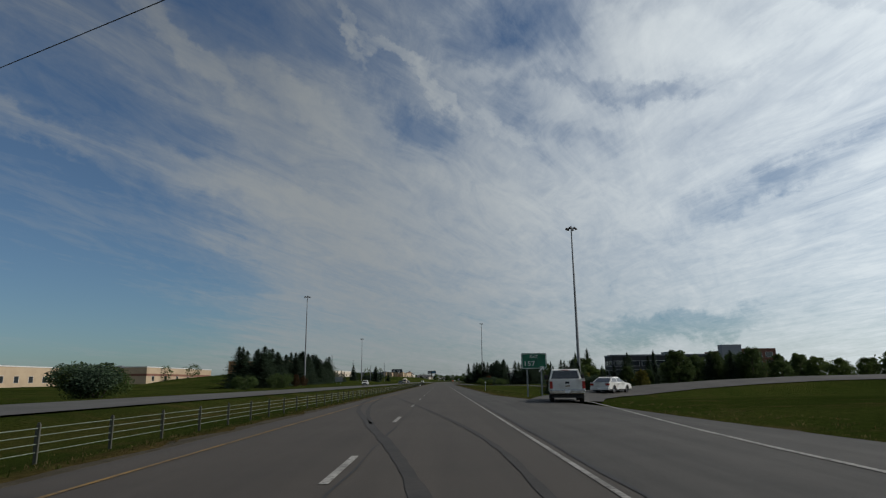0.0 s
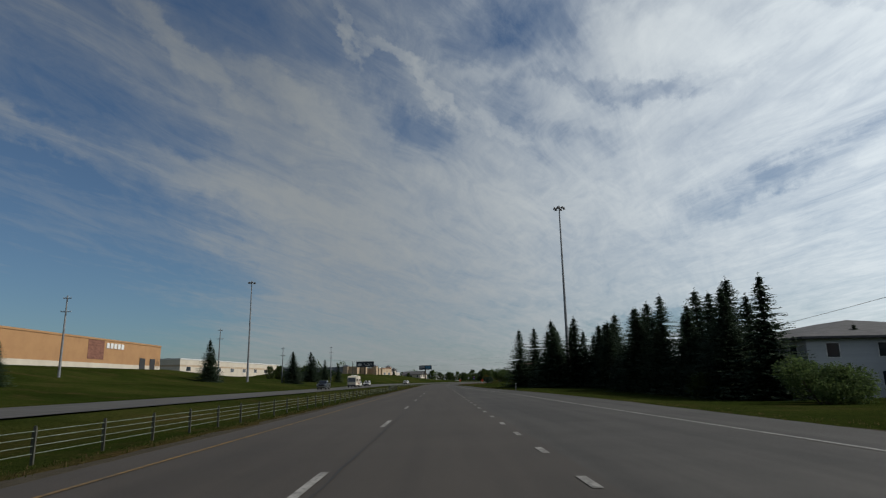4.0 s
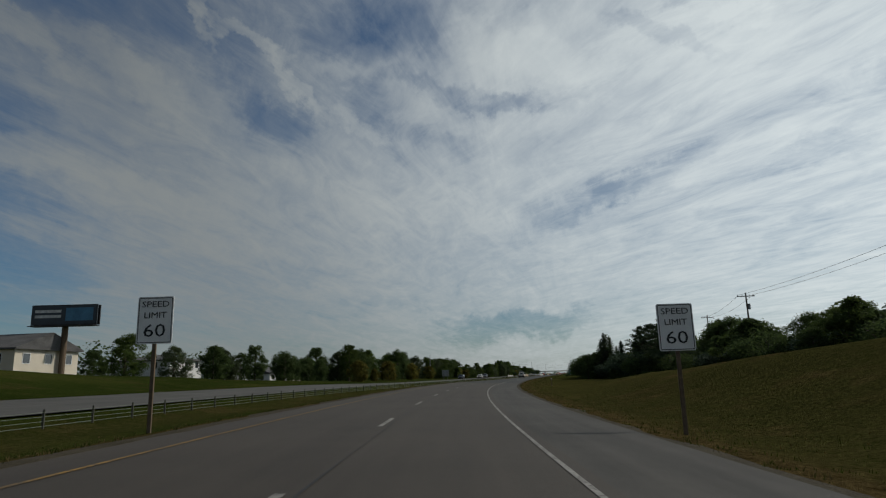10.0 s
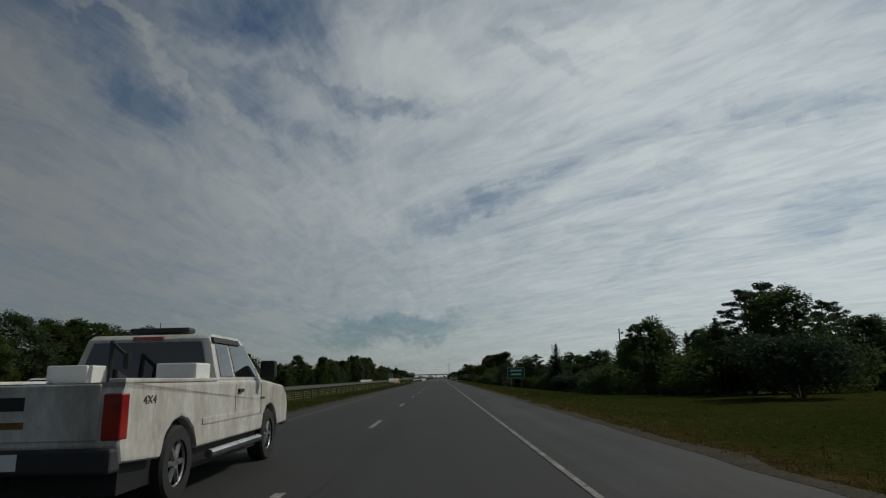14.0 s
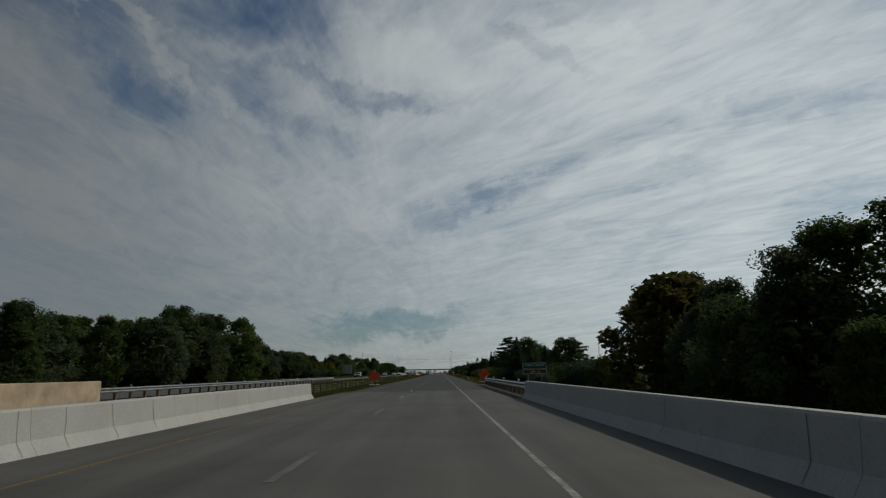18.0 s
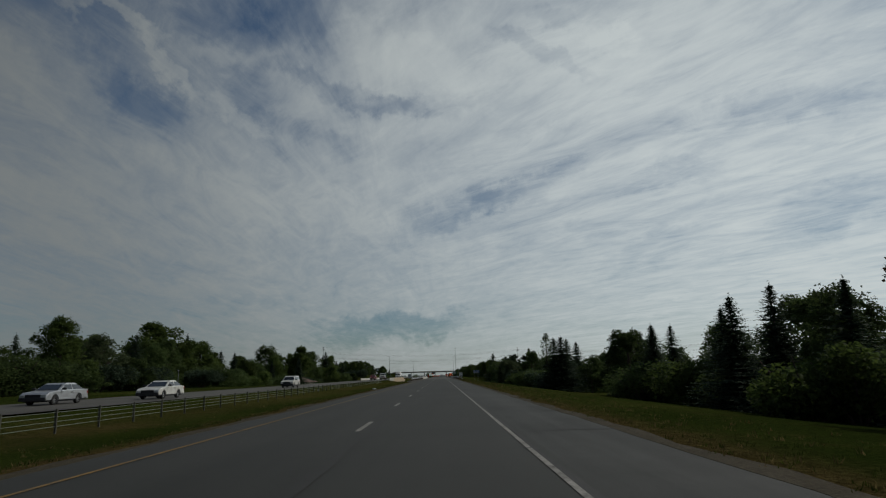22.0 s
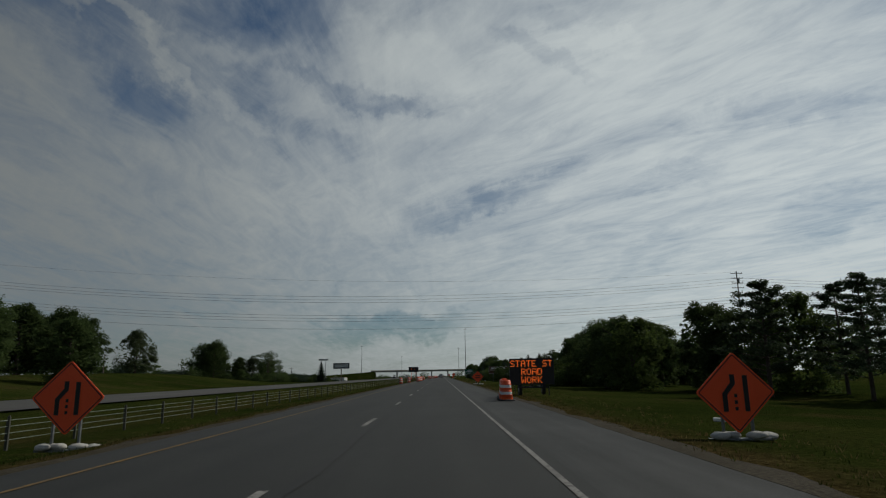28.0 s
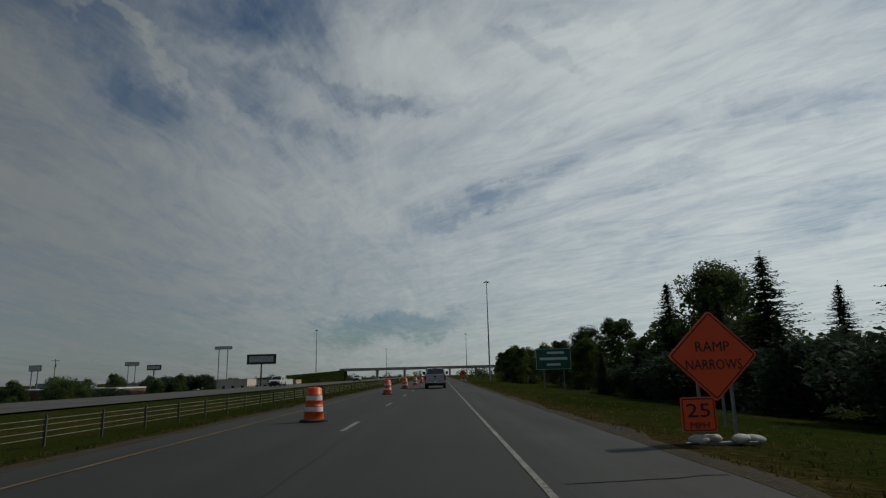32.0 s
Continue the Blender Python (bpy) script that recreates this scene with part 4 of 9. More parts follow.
def rounded_plate(w, h, r, thick, y=0.0, cx=0.0, cz=0.0, spin=0.0):
    """An upright plate with rounded corners in the x-z plane, its face at y."""
    bm = bmesh.new()
    pts = []
    for sx, sz, a0 in ((1, 1, 0), (-1, 1, 90), (-1, -1, 180), (1, -1, 270)):
        for k in range(4):
            a = radians(a0 + 30 * k)
            pts.append((sx * (w / 2 - r) + r * math.cos(a), sz * (h / 2 - r) + r * math.sin(a)))
    c, s_ = math.cos(radians(spin)), math.sin(radians(spin))
    pts = [(cx + x * c - z * s_, cz + x * s_ + z * c) for x, z in pts]
    f = [bm.verts.new((x, y, z)) for x, z in pts]
    b = [bm.verts.new((x, y + thick, z)) for x, z in pts]
    bm.faces.new(f)
    bm.faces.new(b[::-1])
    n = len(pts)
    for i in range(n):
        bm.faces.new((f[i], f[(i + 1) % n], b[(i + 1) % n], b[i]))
    bmesh.ops.recalc_face_normals(bm, faces=bm.faces)
    return bm


def ring_plate(w, h, r, t, y, cz, spin=0.0, thick=0.003):
    """The painted border of a sign: a thin frame set just proud of its face."""
    bm = bmesh.new()
    def loop(w_, h_, r_):
        out = []
        for sx, sz, a0 in ((1, 1, 0), (-1, 1, 90), (-1, -1, 180), (1, -1, 270)):
            for k in range(4):
                a = radians(a0 + 30 * k)
                out.append((sx * (w_ / 2 - r_) + r_ * math.cos(a), sz * (h_ / 2 - r_) + r_ * math.sin(a)))
        c, s_ = math.cos(radians(spin)), math.sin(radians(spin))
        return [(x * c - z * s_, cz + x * s_ + z * c) for x, z in out]
    o, i = loop(w, h, r), loop(w - 2 * t, h - 2 * t, max(r - t, 0.01))
    vo, vi = [bm.verts.new((x, y - thick, z)) for x, z in o], [bm.verts.new((x, y - thick, z)) for x, z in i]
    n = len(o)
    for k in range(n):
        bm.faces.new((vo[k], vo[(k + 1) % n], vi[(k + 1) % n], vi[k]))
    bmesh.ops.recalc_face_normals(bm, faces=bm.faces)
    return bm


# ---- trees ----
def leaf_cards(centres, sizes, rnd, flat=0.0):
    """Small two-triangle leaf sprays, each bent along its middle, as vertex and face lists."""
    verts, faces = [], []
    for (x, y, z), r in zip(centres, sizes):
        a, b = rnd.uniform(0, 2 * math.pi), rnd.uniform(-1, 1) * (1 - flat)
        u = Vector((math.cos(a), math.sin(a), b)).normalized()
        w = u.cross(Vector((rnd.uniform(-1, 1), rnd.uniform(-1, 1), rnd.uniform(-0.4, 1) + flat * 2))).normalized()
        c = Vector((x, y, z))
        k = len(verts)
        bend = Vector((0, 0, -0.25 * r))
        verts += [tuple(c - u * r + bend), tuple(c - w * r * 0.55), tuple(c + u * r * 1.1 + bend), tuple(c + w * r * 0.5)]
        faces += [(k, k + 1, k + 3), (k + 1, k + 2, k + 3)]
    return verts, faces


def limb_tubes(bm, base, top, r, rnd, n=5, spread=0.5):
    tube(bm, base, top, r, r * 0.45, 7)
    base, top = Vector(base), Vector(top)
    for i in range(n):
        u = 0.45 + 0.5 * i / max(n - 1, 1)
        p = base.lerp(top, u)
        a = rnd.uniform(0, 2 * math.pi)
        L = (top - base).length * spread * rnd.uniform(0.5, 0.9)
        q = p + Vector((math.cos(a) * L * 0.75, math.sin(a) * L * 0.75, L * 0.7))
        tube(bm, p, q, r * 0.45 * (1.1 - u * 0.6), r * 0.12, 5)
    return bm


def spruce(seed, h=13.0, R=3.4, mat="needles", ragged=0.25):
    rnd = random.Random(seed)
    root = new("spruce_tree")
    part("trunk", rod((0, 0, 0), (0, 0, h * 0.96), 0.20, 0.03, 7), "bark", root, "brown bark trunk")
    pts, sizes = [], []
    tiers = int(h * 2.7)
    for i in range(tiers):
        u = (i + rnd.uniform(-0.25, 0.25)) / tiers
        z = h * (0.03 + 0.94 * u)
        rad = R * 1.15 * (1 - max(u, 0.0)) ** 0.80 + 0.16
        arms = int(11 + 9 * (1 - u))
        a0 = rnd.uniform(0, 6.28)
        for k in range(arms):
            a = a0 + 6.283 * (k + rnd.uniform(-0.3, 0.3)) / arms
            L = rad * rnd.uniform(1 - 1.6 * ragged, 1 + ragged * 0.8)
            dz = rnd.uniform(-0.16, 0.16)
            n = int(7 + 4.6 * L)
            for j in range(n):
                q = (j + 0.6) / n
                rr = L * q
                side = rnd.gauss(0, 1) * 0.13 * L * (1.05 - q) + rnd.uniform(-.05, .05)
                drop = -0.20 * rr + 0.13 * rr * q * q
                pts.append((math.cos(a) * rr - math.sin(a) * side, math.sin(a) * rr + math.cos(a) * side, z + dz + drop + rnd.uniform(-.07, .07)))
                sizes.append((0.13 + 0.16 * (1 - u)) * (1.25 - 0.55 * q) * rnd.uniform(0.75, 1.25))
        for k in range(12):
            a, rr = rnd.uniform(0, 6.28), rad * rnd.uniform(0.05, 0.6)
            pts.append((math.cos(a) * rr, math.sin(a) * rr, z + rnd.uniform(-.3, .2)))
            sizes.append((0.22 + 0.26 * (1 - u)) * rnd.uniform(0.8, 1.2))
    for k in range(12):
        pts.append((rnd.uniform(-.06, .06), rnd.uniform(-.06, .06), h * (0.93 + 0.07 * k / 12)))
        sizes.append(0.13)
    v, f = leaf_cards(pts, sizes, rnd, flat=0.75)
    raw_part("crown", v, f, mat, root, "dense dark needle boughs in tiers")
    return root


def broadleaf(seed, h=10.0, R=4.0, mat="leaf", clumps=18, base=0.10, leaf=0.135, name="broadleaf_tree", per=300, trunk=0.2, fill=900):
    """A trunk with limbs and a ragged crown: many small clumps round a loose inner mass."""
    rnd = random.Random(seed)
    root = new(name)
    bm = bmesh.new()
    limb_tubes(bm, (0, 0, -0.3), (rnd.uniform(-.3, .3), rnd.uniform(-.3, .3), h * 0.72), trunk * h / 10 + 0.05, rnd, 7, 0.45)
    part("trunk", bm, "bark", root, "brown trunk with spreading limbs")
    lean = [rnd.uniform(0, 6.28) for _ in range(3)]
    outline = lambda a, u: R * (math.sin(math.pi * min(0.96, 0.20 + 0.74 * u)) ** 0.65) * (1 + 0.16 * math.sin(2 * a + lean[0] + 3 * u) + 0.12 * math.sin(3 * a + lean[1] - 5 * u))
    pts, sizes = [], []
    for i in range(int(clumps * 2.6)):
        a = rnd.uniform(0, 2 * math.pi)
        u = rnd.random() ** 0.85
        zc = h * (base + (0.96 - base) * u)
        cr = R * rnd.uniform(0.13, 0.30)
        rr = max(0.0, outline(a, u) - cr * 0.7) * rnd.uniform(0.45, 1.0)
        c = Vector((math.cos(a) * rr, math.sin(a) * rr, zc - cr * 0.5))
        tall = rnd.uniform(0.6, 1.1)
        for _ in range(int(per * (0.5 + cr / R * 2.6))):
            d = Vector((rnd.gauss(0, 1), rnd.gauss(0, 1), rnd.gauss(0, 1))).normalized() * cr * rnd.uniform(0.35, 1.0) ** 0.7 * rnd.uniform(0.8, 1.25)
            pts.append((c.x + d.x, c.y + d.y, max(0.1, c.z + d.z * tall)))
            sizes.append(leaf * rnd.uniform(0.6, 1.25))
    for _ in range(fill):
        a, u = rnd.uniform(0, 6.28), rnd.random()
        rr = outline(a, u) * math.sqrt(rnd.random()) * 0.78
        pts.append((math.cos(a) * rr, math.sin(a) * rr, h * (0.04 + 0.84 * u)))
        sizes.append(leaf * rnd.uniform(1.6, 2.8))
    v, f = leaf_cards(pts, sizes, rnd, flat=0.15)
    raw_part("crown", v, f, mat, root, "uneven leafy crown with gaps")
    return root


def shrub(seed, h=2.6, R=2.0, mat="leaf", n=9):
    rnd = random.Random(seed)
    root = new("shrub")
    bm = bmesh.new()
    for k in range(6):
        a = rnd.uniform(0, 6.28)
        tube(bm, (0, 0, -0.2), (math.cos(a) * R * 0.6, math.sin(a) * R * 0.6, h * rnd.uniform(0.5, 0.8)), 0.05, 0.015, 5)
    part("branching_stem", bm, "bark", root, "thin brown branching stem")
    pts, sizes = [], []
    for i in range(n):
        a = rnd.uniform(0, 6.28)
        rr = R * math.sqrt(rnd.random()) * 0.75
        c = Vector((math.cos(a) * rr, math.sin(a) * rr, h * rnd.uniform(0.25, 0.7)))
        cr = R * rnd.uniform(0.3, 0.5)
        for _ in range(640):
            d = Vector((rnd.gauss(0, 1), rnd.gauss(0, 1), rnd.gauss(0, 1))).normalized() * cr * rnd.uniform(0.5, 1.08)
            z = c.z + d.z * 0.85
            if z > 0.02:
                pts.append((c.x + d.x, c.y + d.y, z))
                sizes.append(0.095 * rnd.uniform(0.6, 1.3))
    v, f = leaf_cards(pts, sizes, rnd, flat=0.1)
    raw_part("crown", v, f, mat, root, "dense leafy mound")
    return root


def pine(seed, h=11.0, R=3.2):
    """A pine: bare lower trunk, level limbs with flat needle pads and gaps between them."""
    rnd = random.Random(seed)
    root = new("pine_tree")
    bm = bmesh.new()
    tube(bm, (0, 0, -0.3), (rnd.uniform(-.3, .3), rnd.uniform(-.3, .3), h * 0.95), 0.20, 0.05, 7)
    pts, sizes = [], []
    for i in range(34):
        u = (i + rnd.random()) / 34
        z = h * (0.20 + 0.78 * u)
        a = i * 2.4 + rnd.uniform(-0.5, 0.5)
        L = R * (1.15 * (1 - u) ** 0.55 + 0.12) * rnd.uniform(0.6, 1.1)
        tube(bm, (0, 0, z - 0.15 * L), (math.cos(a) * L * 0.9, math.sin(a) * L * 0.9, z + 0.08 * L), 0.055, 0.012, 5)
        for q in (0.45, 0.72, 1.0):
            cx, cy, cz = math.cos(a) * L * q + rnd.uniform(-.3, .3), math.sin(a) * L * q + rnd.uniform(-.3, .3), z + 0.10 * L * q + rnd.uniform(-.1, .25)
            cr = rnd.uniform(0.45, 0.85) * (1.1 - 0.35 * u)
            for _ in range(120):
                d = Vector((rnd.gauss(0, 1), rnd.gauss(0, 1), rnd.gauss(0, 1))).normalized() * cr * rnd.uniform(0.3, 1.1)
                pts.append((cx + d.x, cy + d.y, cz + d.z * 0.5))
                sizes.append(0.125 * rnd.uniform(0.6, 1.3))
    part("trunk", bm, "bark", root, "bare lower trunk with side limbs")
    v, f = leaf_cards(pts, sizes, rnd, flat=0.3)
    raw_part("crown", v, f, "pine", root, "tufted needle crown with open gaps")
    return root


def poplar(seed, h=11.0, R=1.3, mat="leaf_dark"):
    rnd = random.Random(seed)
    root = new("poplar_tree")
    bm = bmesh.new()
    limb_tubes(bm, (0, 0, -0.3), (0, 0, h * 0.95), 0.16, rnd, 8, 0.18)
    part("trunk", bm, "bark", root, "slim upright trunk")
    pts, sizes = [], []
    for _ in range(1000):
        u = rnd.random()
        rr = R * math.sin(math.pi * (0.1 + 0.86 * u)) ** 0.7 * rnd.uniform(0.3, 1.1)
        a = rnd.uniform(0, 6.28)
        pts.append((math.cos(a) * rr, math.sin(a) * rr, h * (0.12 + 0.88 * u)))
        sizes.append(0.16 * rnd.uniform(0.6, 1.3))
    v, f = leaf_cards(pts, sizes, rnd, flat=0.05)
    raw_part("crown", v, f, mat, root, "narrow upright leafy crown")
    return root


TREES = {
    "spruce": ([spruce(1), spruce(2, 14, 3.8), spruce(3, 12, 3.0, ragged=0.35), spruce(4, 13, 4.0)], "dark green spruce with tiered boughs, on the grass", "spruce tree"),
    "dark": ([broadleaf(11, mat="leaf_dark", name="dark_leafy_tree"), broadleaf(12, 11, 4.6, "leaf_dark", 18, name="oak_tree"), broadleaf(13, 9, 4.2, "leaf_dark", 14, base=0.08, name="elm_tree")], "dark green leafy tree with uneven crown", "tree"),
    "green": ([broadleaf(21), broadleaf(22, 9, 4.4, "leaf", 16, base=0.08), broadleaf(23, 11, 3.9, "leaf", 16)], "green leafy tree with broad uneven crown", "tree"),
    "tall": ([broadleaf(25, 16, 5.4, "leaf_grey", 30, base=0.05, leaf=0.14, name="tall_willow", per=330), broadleaf(26, 17, 5.0, "leaf", 30, base=0.05, leaf=0.14, name="tall_leafy_tree", per=330)], "tall grey-green tree with a broad ragged crown, by the creek", "tree"),
    "open": ([broadleaf(91, 10, 4.6, "leaf_dark", 12, base=0.22, leaf=0.125, name="open_crowned_tree", per=190, fill=260), broadleaf(92, 10, 4.2, "leaf_dark", 11, base=0.18, leaf=0.125, name="open_crowned_tree", per=190, fill=220)], "dark green tree with a loose open crown", "tree"),
    "grey": ([broadleaf(31, 9, 4.2, "leaf_grey", 15, base=0.06, name="willow_tree"), broadleaf(32, 10, 4.6, "leaf_grey", 17, base=0.06, name="willow_tree")], "grey-green willow with rounded crown", "willow tree"),
    "yellow": ([broadleaf(41, 7, 3.0, "leaf_yellow", 11, name="yellowing_tree"), broadleaf(42, 8, 3.4, "leaf_yellow", 12, name="yellowing_tree")], "small tree with yellowing autumn leaves", "tree"),
    "rust": ([broadleaf(51, 10, 4.0, "leaf_rust", 14, base=0.1, name="brown_leaved_tree")], "tree with rust-brown drying leaves", "tree"),
    "pine": ([pine(61), pine(62, 12, 3.6), pine(63, 10, 3.0)], "pine with bare trunk and tufted crown", "pine tree"),
    "poplar": ([poplar(71), poplar(72, 12, 1.1)], "slim upright poplar with sparse leaves", "poplar tree"),
    "bush": ([shrub(81), shrub(82, 3.0, 2.4, "leaf_dark"), shrub(83, 2.2, 2.2, "leaf")], "rounded leafy shrub on the verge", "shrub"),
    "darkbush": ([shrub(85, 3.2, 2.6, "leaf_dark", 11), shrub(86, 2.8, 2.2, "needles", 10)], "dark green shrub on the bank", "shrub"),
}
TREE_H = {}
for kind_, (models, lab, cat) in TREES.items():
    for m_ in models:
        crown = [c for c in m_.children if c.name.startswith("crown")][0]
        TREE_H[m_.name] = max(v.co.z for v in crown.data.vertices)
        tagged(m_, lab, cat, "roadside " + cat + "s")
USED_MODELS = set()


def plant(kind, s, o, h, wide=1.0, z=None):
    models, lab, cat = TREES[kind]
    rnd = random.Random(int(s * 50) * 7919 + int(o * 50))
    m = rnd.choice(models)
    k = h / TREE_H[m.name]
    pose_ = spot(s, o, (land(s, o) if z is None else z) - 0.12, rnd.uniform(0, 360))
    if m.name not in USED_MODELS:
        USED_MODELS.add(m.name)
        ob = m
        ob.matrix_basis = pose_
    else:
        ob = copy_thing(m, pose_)
    ob.scale = (S * k * wide, S * k * wide, S * k)
    return ob


def belt(kinds, s0, s1, o0, o1, n, h0, h1, wide=(0.9, 1.25)):
    """n trees of the given kinds at random in a strip of the plan."""
    rnd = random.Random(int(s0 * 10) * 31 + int(o0 * 10) * 7 + n)
    for i in range(n):
        s = s0 + (s1 - s0) * (i + rnd.random()) / n
        plant(rnd.choice(kinds), s, rnd.uniform(o0, o1), rnd.uniform(h0, h1), rnd.uniform(*wide))


# ---- trees by stretch ----
# first straight, left of the oncoming carriageway
belt(["spruce"], 178, 306, -63, -52, 62, 9.5, 13.2, (1.3, 1.75))
belt(["darkbush"], 150, 185, -50, -44, 3, 3.5, 4.5)
plant("rust", 198, -46, 4.0)
plant("rust", 214, -47, 3.6)
# first straight, right
belt(["spruce", "spruce", "dark"], 250, 330, 42, 54, 14, 7, 10)
belt(["dark", "yellow", "bush"], 190, 250, 40, 60, 9, 4, 6)
plant("yellow", 135, 43, 5)
belt(["spruce"], 316, 398, 29, 37, 30, 11, 14, (1.1, 1.4))
belt(["dark", "bush"], 300, 330, 26, 32, 4, 3, 4.5)
belt(["spruce"], 374, 397, 17, 28, 9, 11, 14, (1.1, 1.35))
belt(["dark", "spruce"], 160, 184, 46, 92, 14, 5, 8)
belt(["dark", "green"], 100, 190, 125, 160, 10, 6, 9)
plant("spruce", 222, 52, 13)
plant("spruce", 232, 50, 12)
belt(["spruce"], 236, 264, 29, 38, 12, 9.2, 11.8, (1.3, 1.7))
plant("bush", 413, 23.6, 5.2, 1.15)
plant("bush", 411, 26.2, 5.6, 1.0)
plant("bush", 439, 17.5, 3.9, 1.15)
belt(["bush"], 570, 594, 23, 28, 7, 2.4, 3.4, (1.0, 1.3))
belt(["bush", "darkbush"], 598, 612, 31, 37, 5, 3.4, 4.6)
plant("darkbush", 530, 17.6, 3.4, 0.9)
plant("dark", 532, 28, 5.4, 1.1)
plant("dark", 537, 29, 5.0, 1.1)
belt(["bush", "darkbush"], 545, 585, 27.5, 30, 8, 1.8, 2.8)
# mall frontage, left of the curve
plant("spruce", 415, -58, 11)
plant("spruce", 423, -60, 9)
plant("spruce", 515, -57, 13, 1.25)
plant("spruce", 534, -62, 11.5, 1.25)
plant("spruce", 541, -59, 9.5, 1.1)
plant("spruce", 532, -50, 8.5, 1.1)
plant("spruce", 462, -48.5, 10.8, 1.3)
plant("spruce", 467, -49.5, 9.3, 1.2)
belt(["darkbush"], 505, 560, -70, -58, 9, 3, 4.5)
belt(["dark", "green"], 500, 560, -75, -68, 7, 4, 6)
belt(["dark", "spruce"], 668, 690, -80, -72, 6, 4, 6)
plant("spruce", 690, -84, 5)
plant("dark", 700, -70, 4.5)
belt(["dark", "green"], 715, 745, -90, -80, 6, 5, 7)
belt(["green", "dark", "grey"], 720, 800, -64, -50, 13, 6, 8)
belt(["green", "dark", "grey"], 800, 860, -64, -50, 14, 9, 11.5)
belt(["green", "dark", "grey"], 860, 1000, -64, -50, 18, 9.5, 12)
belt(["green", "yellow"], 780, 1000, -48, -42, 12, 4, 7)
belt(["dark", "green"], 1000, 1040, -56, -44, 6, 7, 10)
# the hill on the right and beyond
belt(["dark", "pine", "dark"], 722, 775, 34, 46, 14, 8, 10.5)
belt(["dark", "dark", "green"], 682, 724, 32, 40, 13, 4.6, 6.4, (1.1, 1.4))
belt(["darkbush", "dark"], 670, 730, 30, 36, 14, 3.0, 4.2, (1.1, 1.4))
belt(["pine"], 734, 752, 27, 33, 6, 9, 10.5)
belt(["darkbush", "dark"], 742, 778, 23, 30, 8, 3.2, 5)
plant("poplar", 783.6, 23, 10.6, 1.9)
belt(["spruce"], 776, 800, 19, 27, 7, 8, 10.5, (1.0, 1.3))
plant("spruce", 783, 22.6, 11.5, 0.9)
belt(["dark", "darkbush"], 782, 800, 18, 26, 8, 5, 7)
belt(["dark", "darkbush"], 790, 812, 17.5, 24, 9, 4.5, 6.5)
belt(["dark", "yellow", "dark"], 868, 960, 29, 50, 18, 6, 8)
belt(["pine", "spruce", "dark"], 895, 960, 18, 34, 22, 6, 8.3)
belt(["darkbush", "bush"], 885, 1000, 17, 23, 20, 2.4, 3.8)
belt(["pine", "dark", "spruce"], 960, 1060, 17, 34, 26, 6, 8.4)
belt(["poplar"], 1084, 1100, 17, 20.5, 7, 11.8, 14.2, (0.9, 1.2))
plant("pine", 1080, 23, 10)
plant("dark", 1078, 23, 11)
belt(["darkbush", "dark"], 1050, 1082, 13, 20, 10, 3, 5)
# the creek and after it
belt(["tall"], 1092, 1135, -62, -44, 10, 12.5, 15)
belt(["green", "grey"], 1135, 1172, -62, -46, 9, 9.5, 12)
belt(["grey", "green", "dark"], 1175, 1250, -60, -44, 17, 11.5, 14)
belt(["grey", "green", "dark"], 1250, 1330, -60, -46, 17, 9, 11.5)
belt(["tall"], 1104, 1130, 21, 32, 8, 13, 15.5)
belt(["tall", "tall", "dark"], 1135, 1178, 20, 32, 12, 11.5, 13.5)
plant("yellow", 1177, 25.8, 16.3, 1.1)
plant("tall", 1180, 29, 16.5, 1.0)
plant("tall", 1186, 26.5, 15.5, 1.0)
belt(["spruce", "dark", "pine"], 1230, 1262, 16, 28, 16, 8, 10.8)
belt(["dark", "darkbush"], 1205, 1232, 18, 30, 9, 4.5, 6.5)
belt(["green", "dark", "spruce"], 1228, 1258, -58, -46, 7, 14, 16)
belt(["darkbush"], 1204, 1290, 15.5, 19.5, 12, 2.3, 3.6)
belt(["pine", "dark", "spruce"], 1262, 1330, 16, 28, 24, 7, 9.3)
belt(["green", "dark"], 1290, 1330, 18, 22, 8, 4, 6)
belt(["spruce", "spruce", "dark"], 1335, 1395, 17, 28, 18, 6.2, 8.0)
plant("spruce", 1407, 20, 8.0)
belt(["bush", "green"], 1330, 1400, 17, 21, 12, 2.8, 4.2)
plant("rust", 1392, 20, 9)
belt(["dark", "spruce", "spruce"], 1400, 1450, 17, 30, 17, 6.8, 8.8)
belt(["dark", "dark", "pine"], 1524, 1560, 46, 60, 10, 8, 10)
plant("dark", 1470, 24, 6.2, 1.2)
plant("dark", 1473, 27, 6.6, 1.1)
belt(["darkbush", "bush"], 1400, 1448, 17.5, 24, 10, 2.6, 4.0)
belt(["darkbush", "bush"], 1489, 1514, 17.5, 22, 10, 3.2, 4.6, (1.1, 1.4))
plant("spruce", 1467.3, 17.8, 8.3, 1.45)
plant("spruce", 1467.2, 18.9, 8.7, 1.45)
plant("spruce", 1338, 19, 8.6, 1.2)
plant("spruce", 1343, 21, 9.0, 1.2)
plant("spruce", 1348, 23, 8.6, 1.2)
belt(["grey", "dark", "green", "spruce"], 1330, 1500, -64, -51, 36, 8.5, 11)
belt(["yellow", "green"], 1340, 1420, -52, -48, 8, 5, 7)
belt(["dark", "spruce", "green"], 1500, 1600, -72, -58, 22, 11, 14.5)
plant("spruce", 1560, -43, 9.5)
plant("spruce", 1575, -47, 9.5)
belt(["dark", "grey", "pine"], 1506, 1560, 19, 29, 18, 6.4, 8.2)
belt(["dark", "grey", "pine", "spruce"], 1632, 1690, 32, 46, 15, 8, 10.5)
